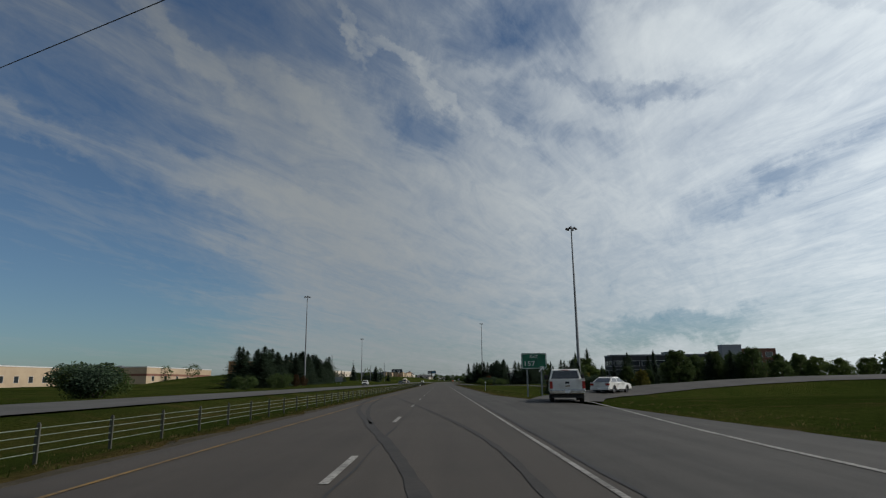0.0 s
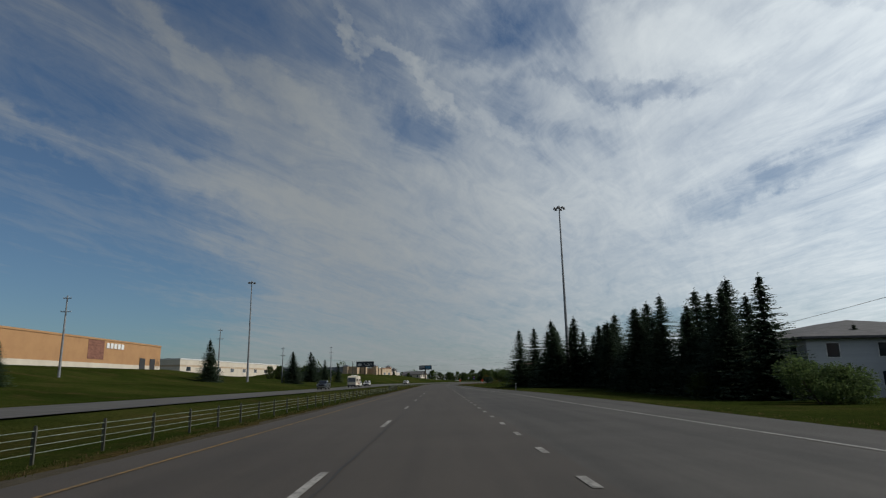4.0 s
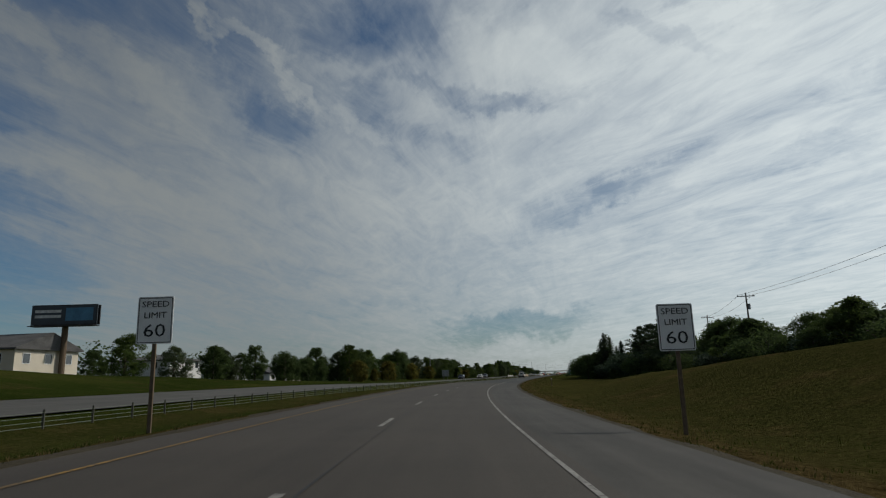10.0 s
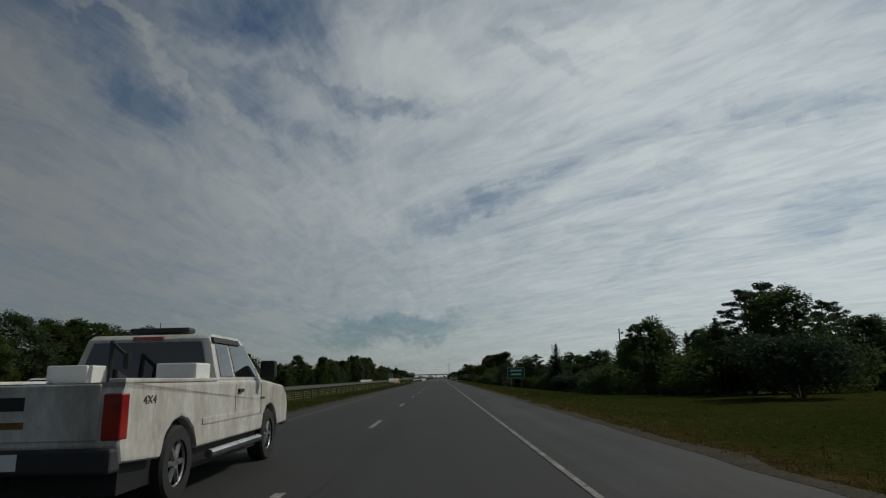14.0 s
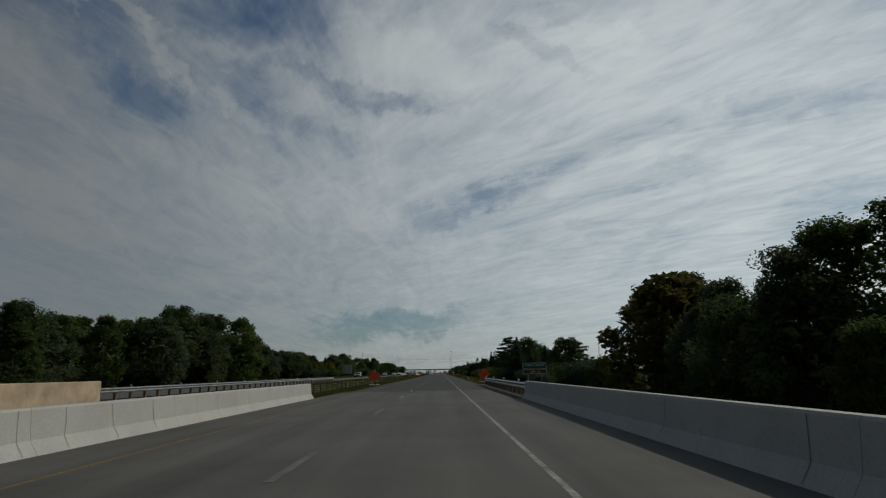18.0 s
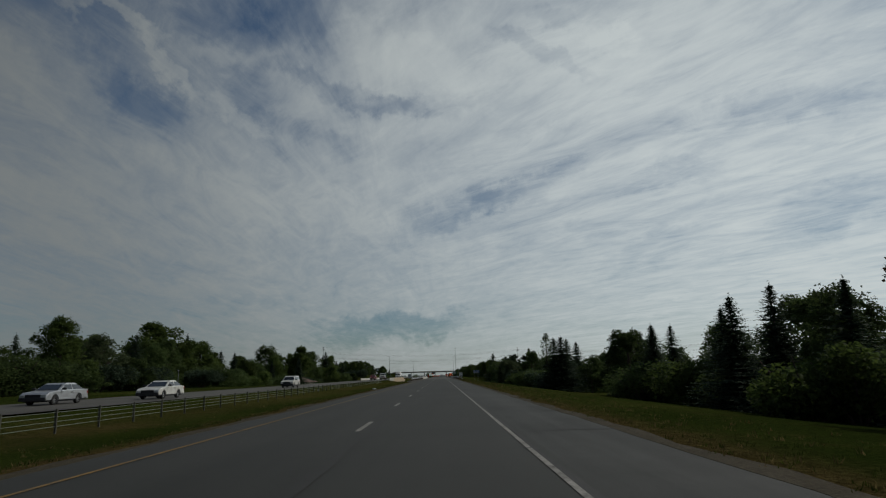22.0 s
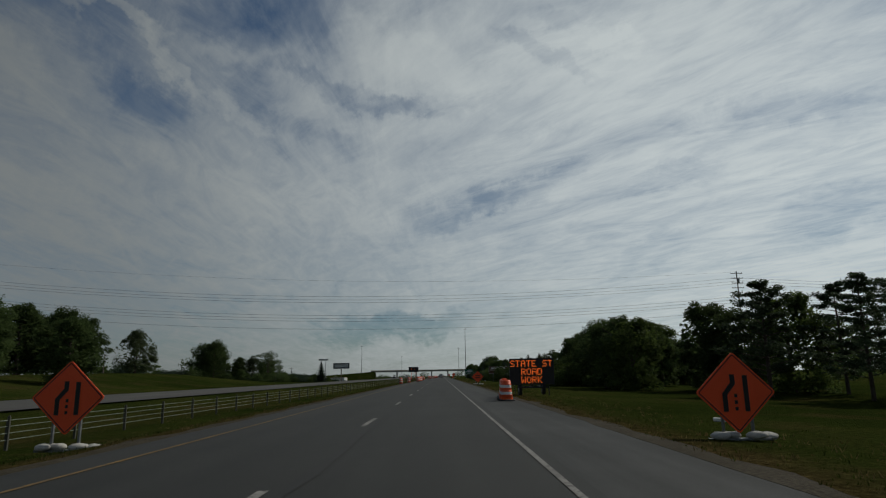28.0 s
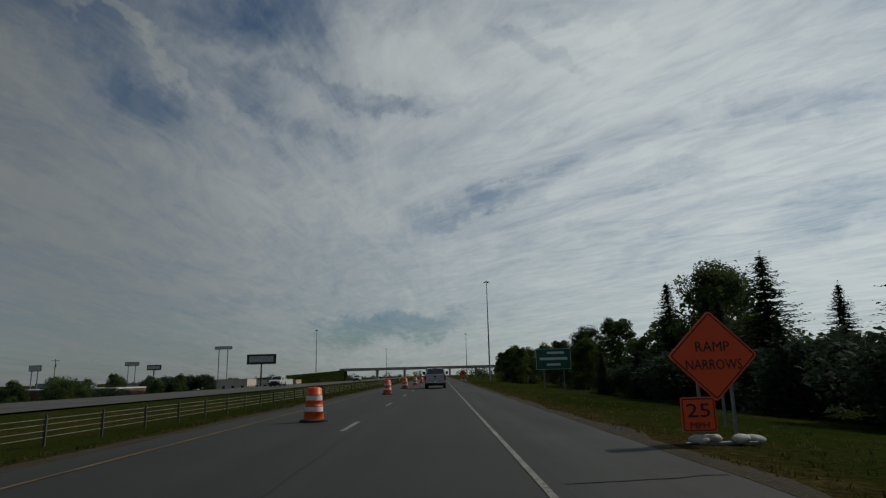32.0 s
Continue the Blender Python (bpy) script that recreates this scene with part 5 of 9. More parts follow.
belt(["pine", "dark"], 1606, 1634, 44, 58, 9, 8.5, 10.5)
plant("poplar", 1512, 24.2, 12.4, 1.2)
plant("poplar", 1532, 23, 10.0)
plant("open", 1589.5, 20.4, 8.6, 1.4)
plant("open", 1588.0, 22.0, 7.0, 1.4)
plant("spruce", 1664, 24.5, 15.0, 1.3)
plant("pine", 1643, 28, 12.6, 1.0)
plant("pine", 1635, 30, 13.0, 1.1)
plant("pine", 1631.5, 31, 13.2, 1.0)
belt(["pine", "dark", "dark"], 1646, 1700, 27, 40, 12, 6.5, 9)
belt(["dark", "green"], 1690, 1760, 24, 44, 14, 9, 12)
belt(["dark", "spruce", "green"], 1600, 1720, -76, -52, 26, 14, 18)
# last straight
belt(["pine"], 1776, 1800, 23, 36, 8, 7.8, 9.5)
belt(["dark", "green"], 1800, 1850, 20, 34, 12, 7, 9.5)
belt(["dark", "green"], 1800, 1830, -66, -52, 5, 9, 11)
plant("dark", 1846, -56, 9)
plant("dark", 1880, -48, 8)
plant("dark", 1818, -42, 8, 1.2)
plant("grey", 1858, -54, 8)
belt(["dark", "yellow", "spruce"], 1878, 1960, 24, 40, 20, 6.2, 8.4)
belt(["darkbush", "green"], 1890, 1990, 17, 24, 22, 3.6, 5.2)
plant("spruce", 1906, 22.5, 7.4, 1.3)
plant("spruce", 1907, 25.5, 7.8, 1.3)
belt(["dark", "dark", "pine"], 1843, 1878, 24, 38, 14, 7.2, 9.2)
belt(["dark", "pine"], 1824, 1843, 27, 38, 7, 5.4, 6.8)
belt(["darkbush", "bush"], 1832, 1888, 18.5, 24, 15, 2.8, 4.2, (1.1, 1.4))
belt(["dark", "darkbush"], 1902, 1958, -90, -66, 18, 3.6, 5.4)
belt(["spruce"], 1957, 1985, 20, 32, 10, 6.8, 8.2, (1.2, 1.5))
belt(["spruce", "spruce", "dark"], 1985, 2080, 20, 35, 28, 7.4, 9.8)
belt(["darkbush", "spruce"], 1985, 2070, 15.5, 19, 16, 3.2, 4.8, (1.1, 1.4))
plant("spruce", 2026, 21, 10.4, 1.4)
plant("spruce", 2031, 22.5, 9.8, 1.4)
plant("dark", 2056, 24, 12.2, 0.9)
plant("dark", 2061, 27, 12.6, 0.9)
plant("spruce", 2063, 22.5, 11.4, 1.0)
belt(["dark", "green"], 2080, 2240, 18, 34, 20, 8, 11)
plant("dark", 1963, -82, 15.5)
plant("dark", 1966, -80, 17.0)
plant("pine", 1960, -79, 14.5, 1.2)
plant("grey", 1967, -66, 11.0)
plant("open", 1950, -56, 11.8, 1.1)
plant("dark", 1957, -57, 9.8, 1.0)
plant("dark", 1965, -70, 10.5)
plant("darkbush", 1971, -61, 5.0)
plant("dark", 1974, -73, 9.0)
belt(["dark"], 2040, 2300, -140, -90, 16, 7, 10)
belt(["darkbush", "bush", "dark"], 2060, 2200, -78, -50, 24, 3, 4.6)
belt(["dark", "darkbush", "dark"], 1990, 2150, -88, -62, 30, 5, 7.2)
plant("yellow", 2098, -54, 4.5)
plant("spruce", 2040, -56, 12.5, 1.1)
plant("spruce", 2047, -57, 11.0, 1.1)
plant("green", 2053, -55, 6.5)
plant("bush", 2082, -54, 3.5)
belt(["dark", "green", "spruce"], 176, 189, 37, 56, 6, 4.5, 6.5)
plant("darkbush", 77, -42, 4.6, 1.3)
plant("darkbush", 81, -47, 4.4, 1.0)
plant("darkbush", 78, -44, 4.8, 1.2)
plant("spruce", 113, 19.6, 5.0, 1.6)
plant("spruce", 114.5, 21.6, 5.8, 1.5)
plant("rust", 116, 20.6, 4.2)
plant("spruce", 117, 23.4, 6.2, 1.4)
plant("spruce", 118, 24.6, 7.2, 1.5)
plant("spruce", 119.5, 26.0, 6.8, 1.5)
plant("darkbush", 117.5, 26.6, 4.4, 0.9)
belt(["spruce"], 160, 184, 50, 76, 9, 8.5, 10.8, (1.0, 1.3))
belt(["spruce", "spruce", "dark"], 176, 187, 34, 44, 7, 6.4, 8.6, (1.0, 1.25))
belt(["darkbush", "yellow"], 174, 186, 31, 43, 5, 3.4, 4.6)
plant("tall", 1118, -46, 17.5)
plant("tall", 1125, -50, 18.5)
plant("tall", 1113, -45, 16.0)
plant("tall", 1151, 27.5, 17.0, 1.2)
plant("tall", 1150, 23.5, 14.8, 1.0)
plant("tall", 1147, 30.5, 18.0, 1.1)
plant("tall", 1165, 26, 14.5, 1.0)
plant("dark", 762, 29, 9.0, 1.1)
belt(["dark", "green"], 822, 872, 46, 60, 10, 6, 7.6)
plant("rust", 276, 20.5, 4.0, 1.5)
plant("rust", 281, 21.5, 4.2, 1.4)
plant("darkbush", 272, 20.0, 3.6, 1.3)
plant("bush", 264, 18.0, 2.9, 1.4)
belt(["dark", "green"], 1060, 1100, -70, -52, 9, 9, 12)
belt(["darkbush", "grey"], 1100, 1320, -66, -56, 22, 4.5, 7)
belt(["darkbush", "dark"], 780, 1000, -72, -62, 20, 4.5, 7)
belt(["darkbush", "bush"], 510, 560, 24.5, 27.5, 8, 1.8, 2.8)
belt(["spruce"], 306, 332, -56, -50, 6, 5, 6.5, (1.1, 1.3))
belt(["darkbush"], 736, 760, 24, 31, 9, 3.8, 5.4)
belt(["dark", "dark", "yellow"], 848, 900, 32, 46, 14, 5.2, 6.6)
belt(["dark", "spruce", "dark"], 1826, 1862, -78, -60, 14, 10, 12)
belt(["dark", "darkbush"], 1990, 2330, -138, -96, 34, 8, 10)
belt(["dark", "spruce"], 158, 180, 60, 84, 10, 8.5, 10.5)
belt(["dark", "green"], 120, 200, 100, 150, 16, 7, 9.5)
belt(["darkbush", "bush", "dark"], 1330, 1600, -54, -47.5, 40, 3.6, 5.4, (1.2, 1.5))
belt(["dark", "darkbush"], 1640, 1720, -58, -46, 14, 4.5, 7.5, (1.1, 1.4))
belt(["darkbush", "dark"], 1920, 1990, -62, -50, 12, 3.4, 5.2, (1.1, 1.4))
belt(["darkbush", "bush"], 1262, 1330, 14.5, 20, 20, 2.8, 4.2, (1.1, 1.4))
belt(["dark", "green", "dark"], 1296, 1345, -60, -48, 9, 8.5, 10.0, (1.1, 1.35))
belt(["dark"], 1318, 1352, 26, 36, 7, 9, 11, (1.0, 1.2))
plant("spruce", 1508, 28, 11.0, 1.3)
plant("spruce", 1512, 31, 10.4, 1.2)


def far_woods(name, rows, mat, label, seed, leaf=0.9):
    """Distant tree lines as one mass of leaf clumps: rows of (s0, s1, o0, o1, height, n)."""
    rnd = random.Random(seed)
    pts, sizes = [], []
    for s0, s1, o0, o1, h, n in rows:
        for i in range(n):
            s, o = rnd.uniform(s0, s1), rnd.uniform(o0, o1)
            hh = h * rnd.uniform(0.6, 1.15)
            R = hh * rnd.uniform(0.35, 0.55)
            c = at(s, o, land(s, max(-300, min(o, 300))))
            for _ in range(230):
                d = Vector((rnd.gauss(0, 1), rnd.gauss(0, 1), rnd.gauss(0, 1))).normalized() * rnd.uniform(0.6, 1.05)
                pts.append((c.x + d.x * R, c.y + d.y * R, c.z + hh * 0.5 + d.z * hh * 0.5))
                sizes.append(leaf * rnd.uniform(0.7, 1.4))
    v, f = leaf_cards(pts, sizes, rnd, flat=0.1)
    ob = set_down(mesh_object(name, v, f, M[mat]))
    return tagged(ob, label, "trees", kind="stuff")


far_woods("far_woods", [(900, 1500, -75, -190, 10, 120), (600, 1000, -85, -200, 9, 90), (-100, 480, -120, -260, 8, 60),
                        (1500, 2000, -75, -160, 9, 90), (700, 1100, 60, 140, 9, 110), (1150, 1600, 60, 130, 11, 110), (1600, 2000, 60, 130, 10, 80),
                        (2000, 2600, 60, 160, 10, 110), (2400, 3400, 30, 200, 10, 90), (2400, 3400, -200, -30, 9, 70), (100, 500, 120, 240, 9, 60)], "leaf_dark", "distant dark green woods along the motorway", 5, 0.45)


# ---- fence in the median ----
def fence_post_mesh():
    bm = bmesh.new()
    block(bm, -0.045, 0.045, -0.03, 0.03, -0.35, 0.98, bevel=0.008)
    block(bm, -0.055, 0.055, -0.05, -0.03, 0.30, 0.90, bevel=0.005)
    block(bm, -0.03, 0.03, -0.02, 0.02, 0.98, 1.02)
    me = bpy.data.meshes.new("post")
    bm.to_mesh(me)
    bm.free()
    me.materials.append(M["fence_post"])
    return me


POST = fence_post_mesh()


def fence_run(s0, s1, group_start=0):
    """A stretch of four-cable median fence: posts as parts, cables as parts."""
    sm = (s0 + s1) / 2
    om = lerp_table(FENCE_O, sm)
    root = put("cable_fence", sm, om, label="weathered steel post and cable fence in the grass median", category="fence", group="median fence sections")
    inv = root.matrix_basis.inverted() @ Matrix.Scale(S, 4)
    n = int((s1 - s0) / 3.5)
    ss = [s0 + 3.5 * i for i in range(n)]
    for s in ss:
        o = lerp_table(FENCE_O, s)
        p = inv @ at(s, o, land(s, o))
        ob = new("post", POST)
        ob.parent = root
        ob.matrix_local = Matrix.Translation(p) @ Matrix.Rotation(-heading(s) + heading(sm), 4, "Z")
    for hgt in (0.30, 0.50, 0.70, 0.88):
        verts, faces = [], []
        for i, s in enumerate(ss + [s1 + 0.02]):
            o = lerp_table(FENCE_O, s) - 0.0
            p = inv @ (at(s, o, land(s, o) + hgt))
            r = 0.011
            verts += [(p.x - r, p.y, p.z), (p.x, p.y, p.z + r), (p.x + r, p.y, p.z), (p.x, p.y, p.z - r)]
            if i:
                k = 4 * i
                for j in range(4):
                    faces.append((k - 4 + j, k - 4 + (j + 1) % 4, k + (j + 1) % 4, k + j))
        raw_part("cable", verts, faces, "fence_paint", root)


for a, b in ((-40, 1094), (1156, 1560), (1700, 2200)):
    s = a
    while s < b:
        fence_run(s, min(s + 70, b))
        s += 70


# ---- bridges: parapets and guard rails ----
def parapet(s0, s1, o, side, label, lift=0.0, mat="concrete", streaks=False):
    """Sloped concrete parapet, cast in lengths; streaks adds the dark cracks of its road face."""
    rnd = random.Random(int(s0) + int(o))
    sm = (s0 + s1) / 2
    root = put("bridge_parapet", sm, o, cant(sm, o), label=label, category="parapet", group="bridge parapets")
    inv = root.matrix_basis.inverted() @ Matrix.Scale(S, 4)
    prof = [(0.0, 0.0), (0.05, 0.09), (0.15, 0.26), (0.19, 0.76), (0.21, 0.80), (0.40, 0.80), (0.42, 0.76), (0.42, -0.35), (0.0, -0.35)]
    L = 6.1
    n = max(1, int(round((s1 - s0) / L)))
    for i in range(n):
        a, b = s0 + (s1 - s0) * i / n + 0.004, s0 + (s1 - s0) * (i + 1) / n - 0.004
        verts = [tuple(inv @ at(s, o + side * x, z + lift)) for s in (a, b) for x, z in prof]
        k = len(prof)
        faces = [(j, (j + 1) % k, k + (j + 1) % k, k + j) for j in range(k)] + [tuple(range(k))[::-1], tuple(range(k, 2 * k))]
        bm = bmesh.new()
        vs = [bm.verts.new(v) for v in verts]
        for f in faces:
            bm.faces.new([vs[q] for q in f])
        bmesh.ops.recalc_face_normals(bm, faces=bm.faces)
        length = part("parapet_length", bm, mat, root)
        if streaks:
            for q in range(3):
                s = a + (b - a) * (q + rnd.uniform(0.2, 0.8)) / 3
                top = rnd.choice((3, 3, 2))
                run = [(0.02, 0.035), (0.05, 0.09), (0.15, 0.26), (0.17, 0.50), (0.19, 0.76)][: top + 2]
                bm = bmesh.new()
                rail = []
                for x, z in run:
                    s += rnd.uniform(-0.05, 0.05)
                    w = rnd.uniform(0.004, 0.012)
                    rail.append([bm.verts.new(inv @ at(s + d, o + side * (x - 0.005), z + lift)) for d in (-w, w)])
                for p, r in zip(rail, rail[1:]):
                    bm.faces.new((p[0], p[1], r[1], r[0]))
                part("crack", bm, "parapet_stain", length, "thin dark crack stain")
    return root


parapet(1086, 1144, -6.55, -1, "pale grey concrete bridge parapet with cast joints", streaks=True)
parapet(1086, 1140, 4.15, 1, "pale grey concrete bridge parapet with cast joints", streaks=True)
parapet(1598, 1672, -6.55, -1, "pale grey concrete bridge parapet with cast joints", streaks=True)
parapet(1598, 1684, 4.3, 1, "pale grey concrete bridge parapet with cast joints", streaks=True)
for a, b in BRIDGES:
    up = 0.32 if a < 1300 else -0.08
    parapet(a + 5, a + 28, -19.6, 1, "pale concrete approach barrier of the oncoming bridge", up)
    parapet(a + 28.1, b + 6, -19.6, 1, "tan concrete parapet of the oncoming bridge", up, "tan_concrete")
    parapet(a + 24, b + 12, -32.0, -1, "pale concrete parapet of the oncoming bridge")
    for o0, o1 in ((-6.97, 5.07), (-32.4, -19.2)):
        r = put("bridge_girder", (a + b) / 2 + (16 if o0 < -20 else 0), (o0 + o1) / 2, -0.3, label="tan painted bridge girder under the deck", category="bridge girder")
        L = (b - a) / 2 + (1 if o0 < -20 else 6)
        part("girder", slab(-(o1 - o0) / 2, (o1 - o0) / 2, -L, L, -1.2, 0.12), "tan_concrete", r)
        for y in (-L, L):
            part("abutment", slab(-(o1 - o0) / 2, (o1 - o0) / 2, min(y, y * 0.72), max(y, y * 0.72), -7.5, -1.25), "tan_concrete", r)


def guard_rail(s0, s1, o_near, face, flare=0.0):
    """W-beam on timber posts; face is the side (sign of x) that looks at the traffic."""
    sm = (s0 + s1) / 2
    o = o_near
    off = lambda s: o_near + flare * smooth(0.0, 0.75, (s1 - s) / (s1 - s0))
    root = put("guard_rail", sm, o, cant(sm, o), label="galvanised W-beam guard rail on timber posts", category="guard rail", group="guard rails by the bridges")
    inv = root.matrix_basis.inverted() @ Matrix.Scale(S, 4)
    prof = [(0.0, 0.40), (0.05, 0.43), (0.08, 0.47), (0.05, 0.51), (0.0, 0.555), (0.05, 0.60), (0.08, 0.64), (0.05, 0.68), (0.0, 0.71)]
    L = 3.81
    n = max(1, int(round((s1 - s0) / L)))
    for i in range(n):
        a, b = s0 + (s1 - s0) * i / n, s0 + (s1 - s0) * (i + 1) / n + 0.08
        verts = []
        for s in (a, b):
            for x, z in prof:
                verts.append(tuple(inv @ at(s, off(s) + face * (x + 0.10) + 0.002 * (i % 2), z)))
            for x, z in reversed(prof):
                verts.append(tuple(inv @ at(s, off(s) + face * (x + 0.085) + 0.002 * (i % 2), z)))
        k = 2 * len(prof)
        faces = [(j, (j + 1) % k, k + (j + 1) % k, k + j) for j in range(k)]
        raw_part("beam", verts, faces, "galv", root)
    np_ = int((s1 - s0) / 1.905)
    for i in range(np_ + 1):
        s = s0 + (s1 - s0) * i / np_
        p = inv @ at(s, off(s), 0)
        bm = bmesh.new()
        block(bm, p.x - 0.09, p.x + 0.09, p.y - 0.09, p.y + 0.09, -0.9, 0.74, bevel=0.012)
        block(bm, p.x + face * 0.07 - 0.04, p.x + face * 0.07 + 0.04, p.y - 0.07, p.y + 0.07, 0.40, 0.72)
        post = part("post", bm, "rail_wood", root, "brown timber post with spacer block")
        if i % 4 == 2:
            part("reflector", slab(p.x - 0.05, p.x + 0.05, p.y - 0.02, p.y + 0.02, 0.742, 0.86, bevel=0.006), "sign_white", post, "small white reflector")
    return root


def rail_end(s, o):
    """Flared terminal plate with black and yellow hazard stripes on a dark frame."""
    root = put("rail_terminal", s, o, cant(s, o), 0, "guard rail end terminal with black and yellow stripes", "rail end", "guard rail terminals")
    part("frame", slab(-0.15, 0.15, 0.02, 0.16, 0.30, 0.80, bevel=0.02), "rail_wood", root, "dark impact head")
    part("plate", slab(-0.125, 0.125, 0.0, 0.018, 0.32, 0.78, bevel=0.004), "sign_yellow", root, "yellow hazard plate")
    for k in range(3):
        bm = bmesh.new()
        z = 0.33 + 0.15 * k
        v = [bm.verts.new(q) for q in ((-0.12, -0.003, z), (-0.12, -0.003, z + 0.08), (0.12, -0.003, z + 0.13), (0.12, -0.003, z + 0.05))]
        bm.faces.new(v)
        part("stripe", bm, "sign_black", root)
    part("post", slab(-0.09, 0.09, 0.17, 0.35, -0.8, 0.72, bevel=0.012), "rail_wood", root)


for s, o in ((1057.6, 5.6), (1027.6, -7.6), (1529.6, -7.6), (1535.6, 5.0)):
    rail_end(s, o)
guard_rail(1058, 1086, 4.4, -1, 1.1)
guard_rail(1028, 1086, -6.75, 1, -0.9)
guard_rail(1140, 1168, 4.55, -1)
guard_rail(1530, 1598, -6.75, 1, -0.9)
guard_rail(1536, 1598, 4.55, -1, 0.5)
guard_rail(1684, 1696, 4.55, -1)
guard_rail(1146.5, 1226, -19.6, 1)
guard_rail(1696, 1730, -19.6, 1)


# ---- light masts ----
def light_mast(s, o, h, z=None):
    root = put("light_mast", s, o, z, label="tall galvanised high-mast light with lamp ring", category="light mast", group="high masts")
    part("pole", rod((0, 0, -0.6), (0, 0, h), 0.36, 0.12, 12), "steel_pole", root)
    part("base_plate", slab(-0.5, 0.5, -0.5, 0.5, -0.5, 0.06, bevel=0.02), "concrete", root)
    bm = bmesh.new()
    for k in range(16):
        a, b = 2 * math.pi * k / 16, 2 * math.pi * (k + 1) / 16
        tube(bm, (0.62 * math.cos(a), 0.62 * math.sin(a), h - 0.25), (0.62 * math.cos(b), 0.62 * math.sin(b), h - 0.25), 0.05, n=6)
    for k in range(4):
        a = math.pi * k / 2
        tube(bm, (0, 0, h - 0.1), (0.62 * math.cos(a), 0.62 * math.sin(a), h - 0.25), 0.04, n=6)
    part("lamp_ring", bm, "steel_pole", root)
    part("mast_head", rod((0, 0, h - 0.3), (0, 0, h + 0.25), 0.22, 0.16, 10), "steel_pole", root)
    for k in range(6):
        a = 2 * math.pi * k / 6
        c, d = math.cos(a), math.sin(a)
        bm = bmesh.new()
        tube(bm, (0.6 * c, 0.6 * d, h - 0.25), (0.95 * c, 0.95 * d, h - 0.22), 0.045, n=6)
        tube(bm, (0.98 * c, 0.98 * d, h - 0.12), (0.98 * c, 0.98 * d, h - 0.52), 0.12, 0.30, 10)
        part("lamp", bm, "plastic_dark", root, "dark bell-shaped floodlight")
    return root


light_mast(124, 27.2, 34.2)
light_mast(229, -50.0, 32.5)
light_mast(440, -56.0, 29.5)
light_mast(379, 25.0, 36.0)
light_mast(2255, 20.2, 40.0)
light_mast(2463, -91.0, 30.0, 12.0 - 6)
light_mast(2520, 22.0, 36.0)
light_mast(2700, -60, 34, -3)


# ---- road signs ----
def posts(root, xs, z0, z1, r=0.045, mat="galv", y=0.06):
    for x in xs:
        bm = bmesh.new()
        block(bm, x - r, x + r, y - 0.03, y + 0.03, z0, z1, bevel=0.008)
        part("post", bm, mat, root, "steel sign post")


def sandbags(root, spots, seed=1):
    rnd = random.Random(seed)
    for x, y, z in spots:
        bm = bmesh.new()
        bmesh.ops.create_uvsphere(bm, u_segments=12, v_segments=8, radius=1)
        a = rnd.uniform(-0.6, 0.6)
        bm.transform(Matrix.Translation((x, y, z + 0.065)) @ Matrix.Rotation(a, 4, "Z") @ Matrix.Diagonal((0.21, 0.14, 0.085, 1)))
        for v in bm.verts:
            v.co += Vector((0, 0, 0.03 * noise.noise(v.co * 6)))
        part("sandbag", bm, "sandbag", root, "slumped white sandbag", soft=True)


def arrow_shape(pts, y, mat, root, name="symbol", label=""):
    bm = bmesh.new()
    f = [bm.verts.new((x, y, z)) for x, z in pts]
    g = [bm.verts.new((x, y + 0.003, z)) for x, z in pts]
    bm.faces.new(f)
    bm.faces.new(g[::-1])
    n = len(pts)
    for i in range(n):
        bm.faces.new((f[i], f[(i + 1) % n], g[(i + 1) % n], g[i]))
    bmesh.ops.recalc_face_normals(bm, faces=bm.faces)
    return part(name, bm, mat, root, label)


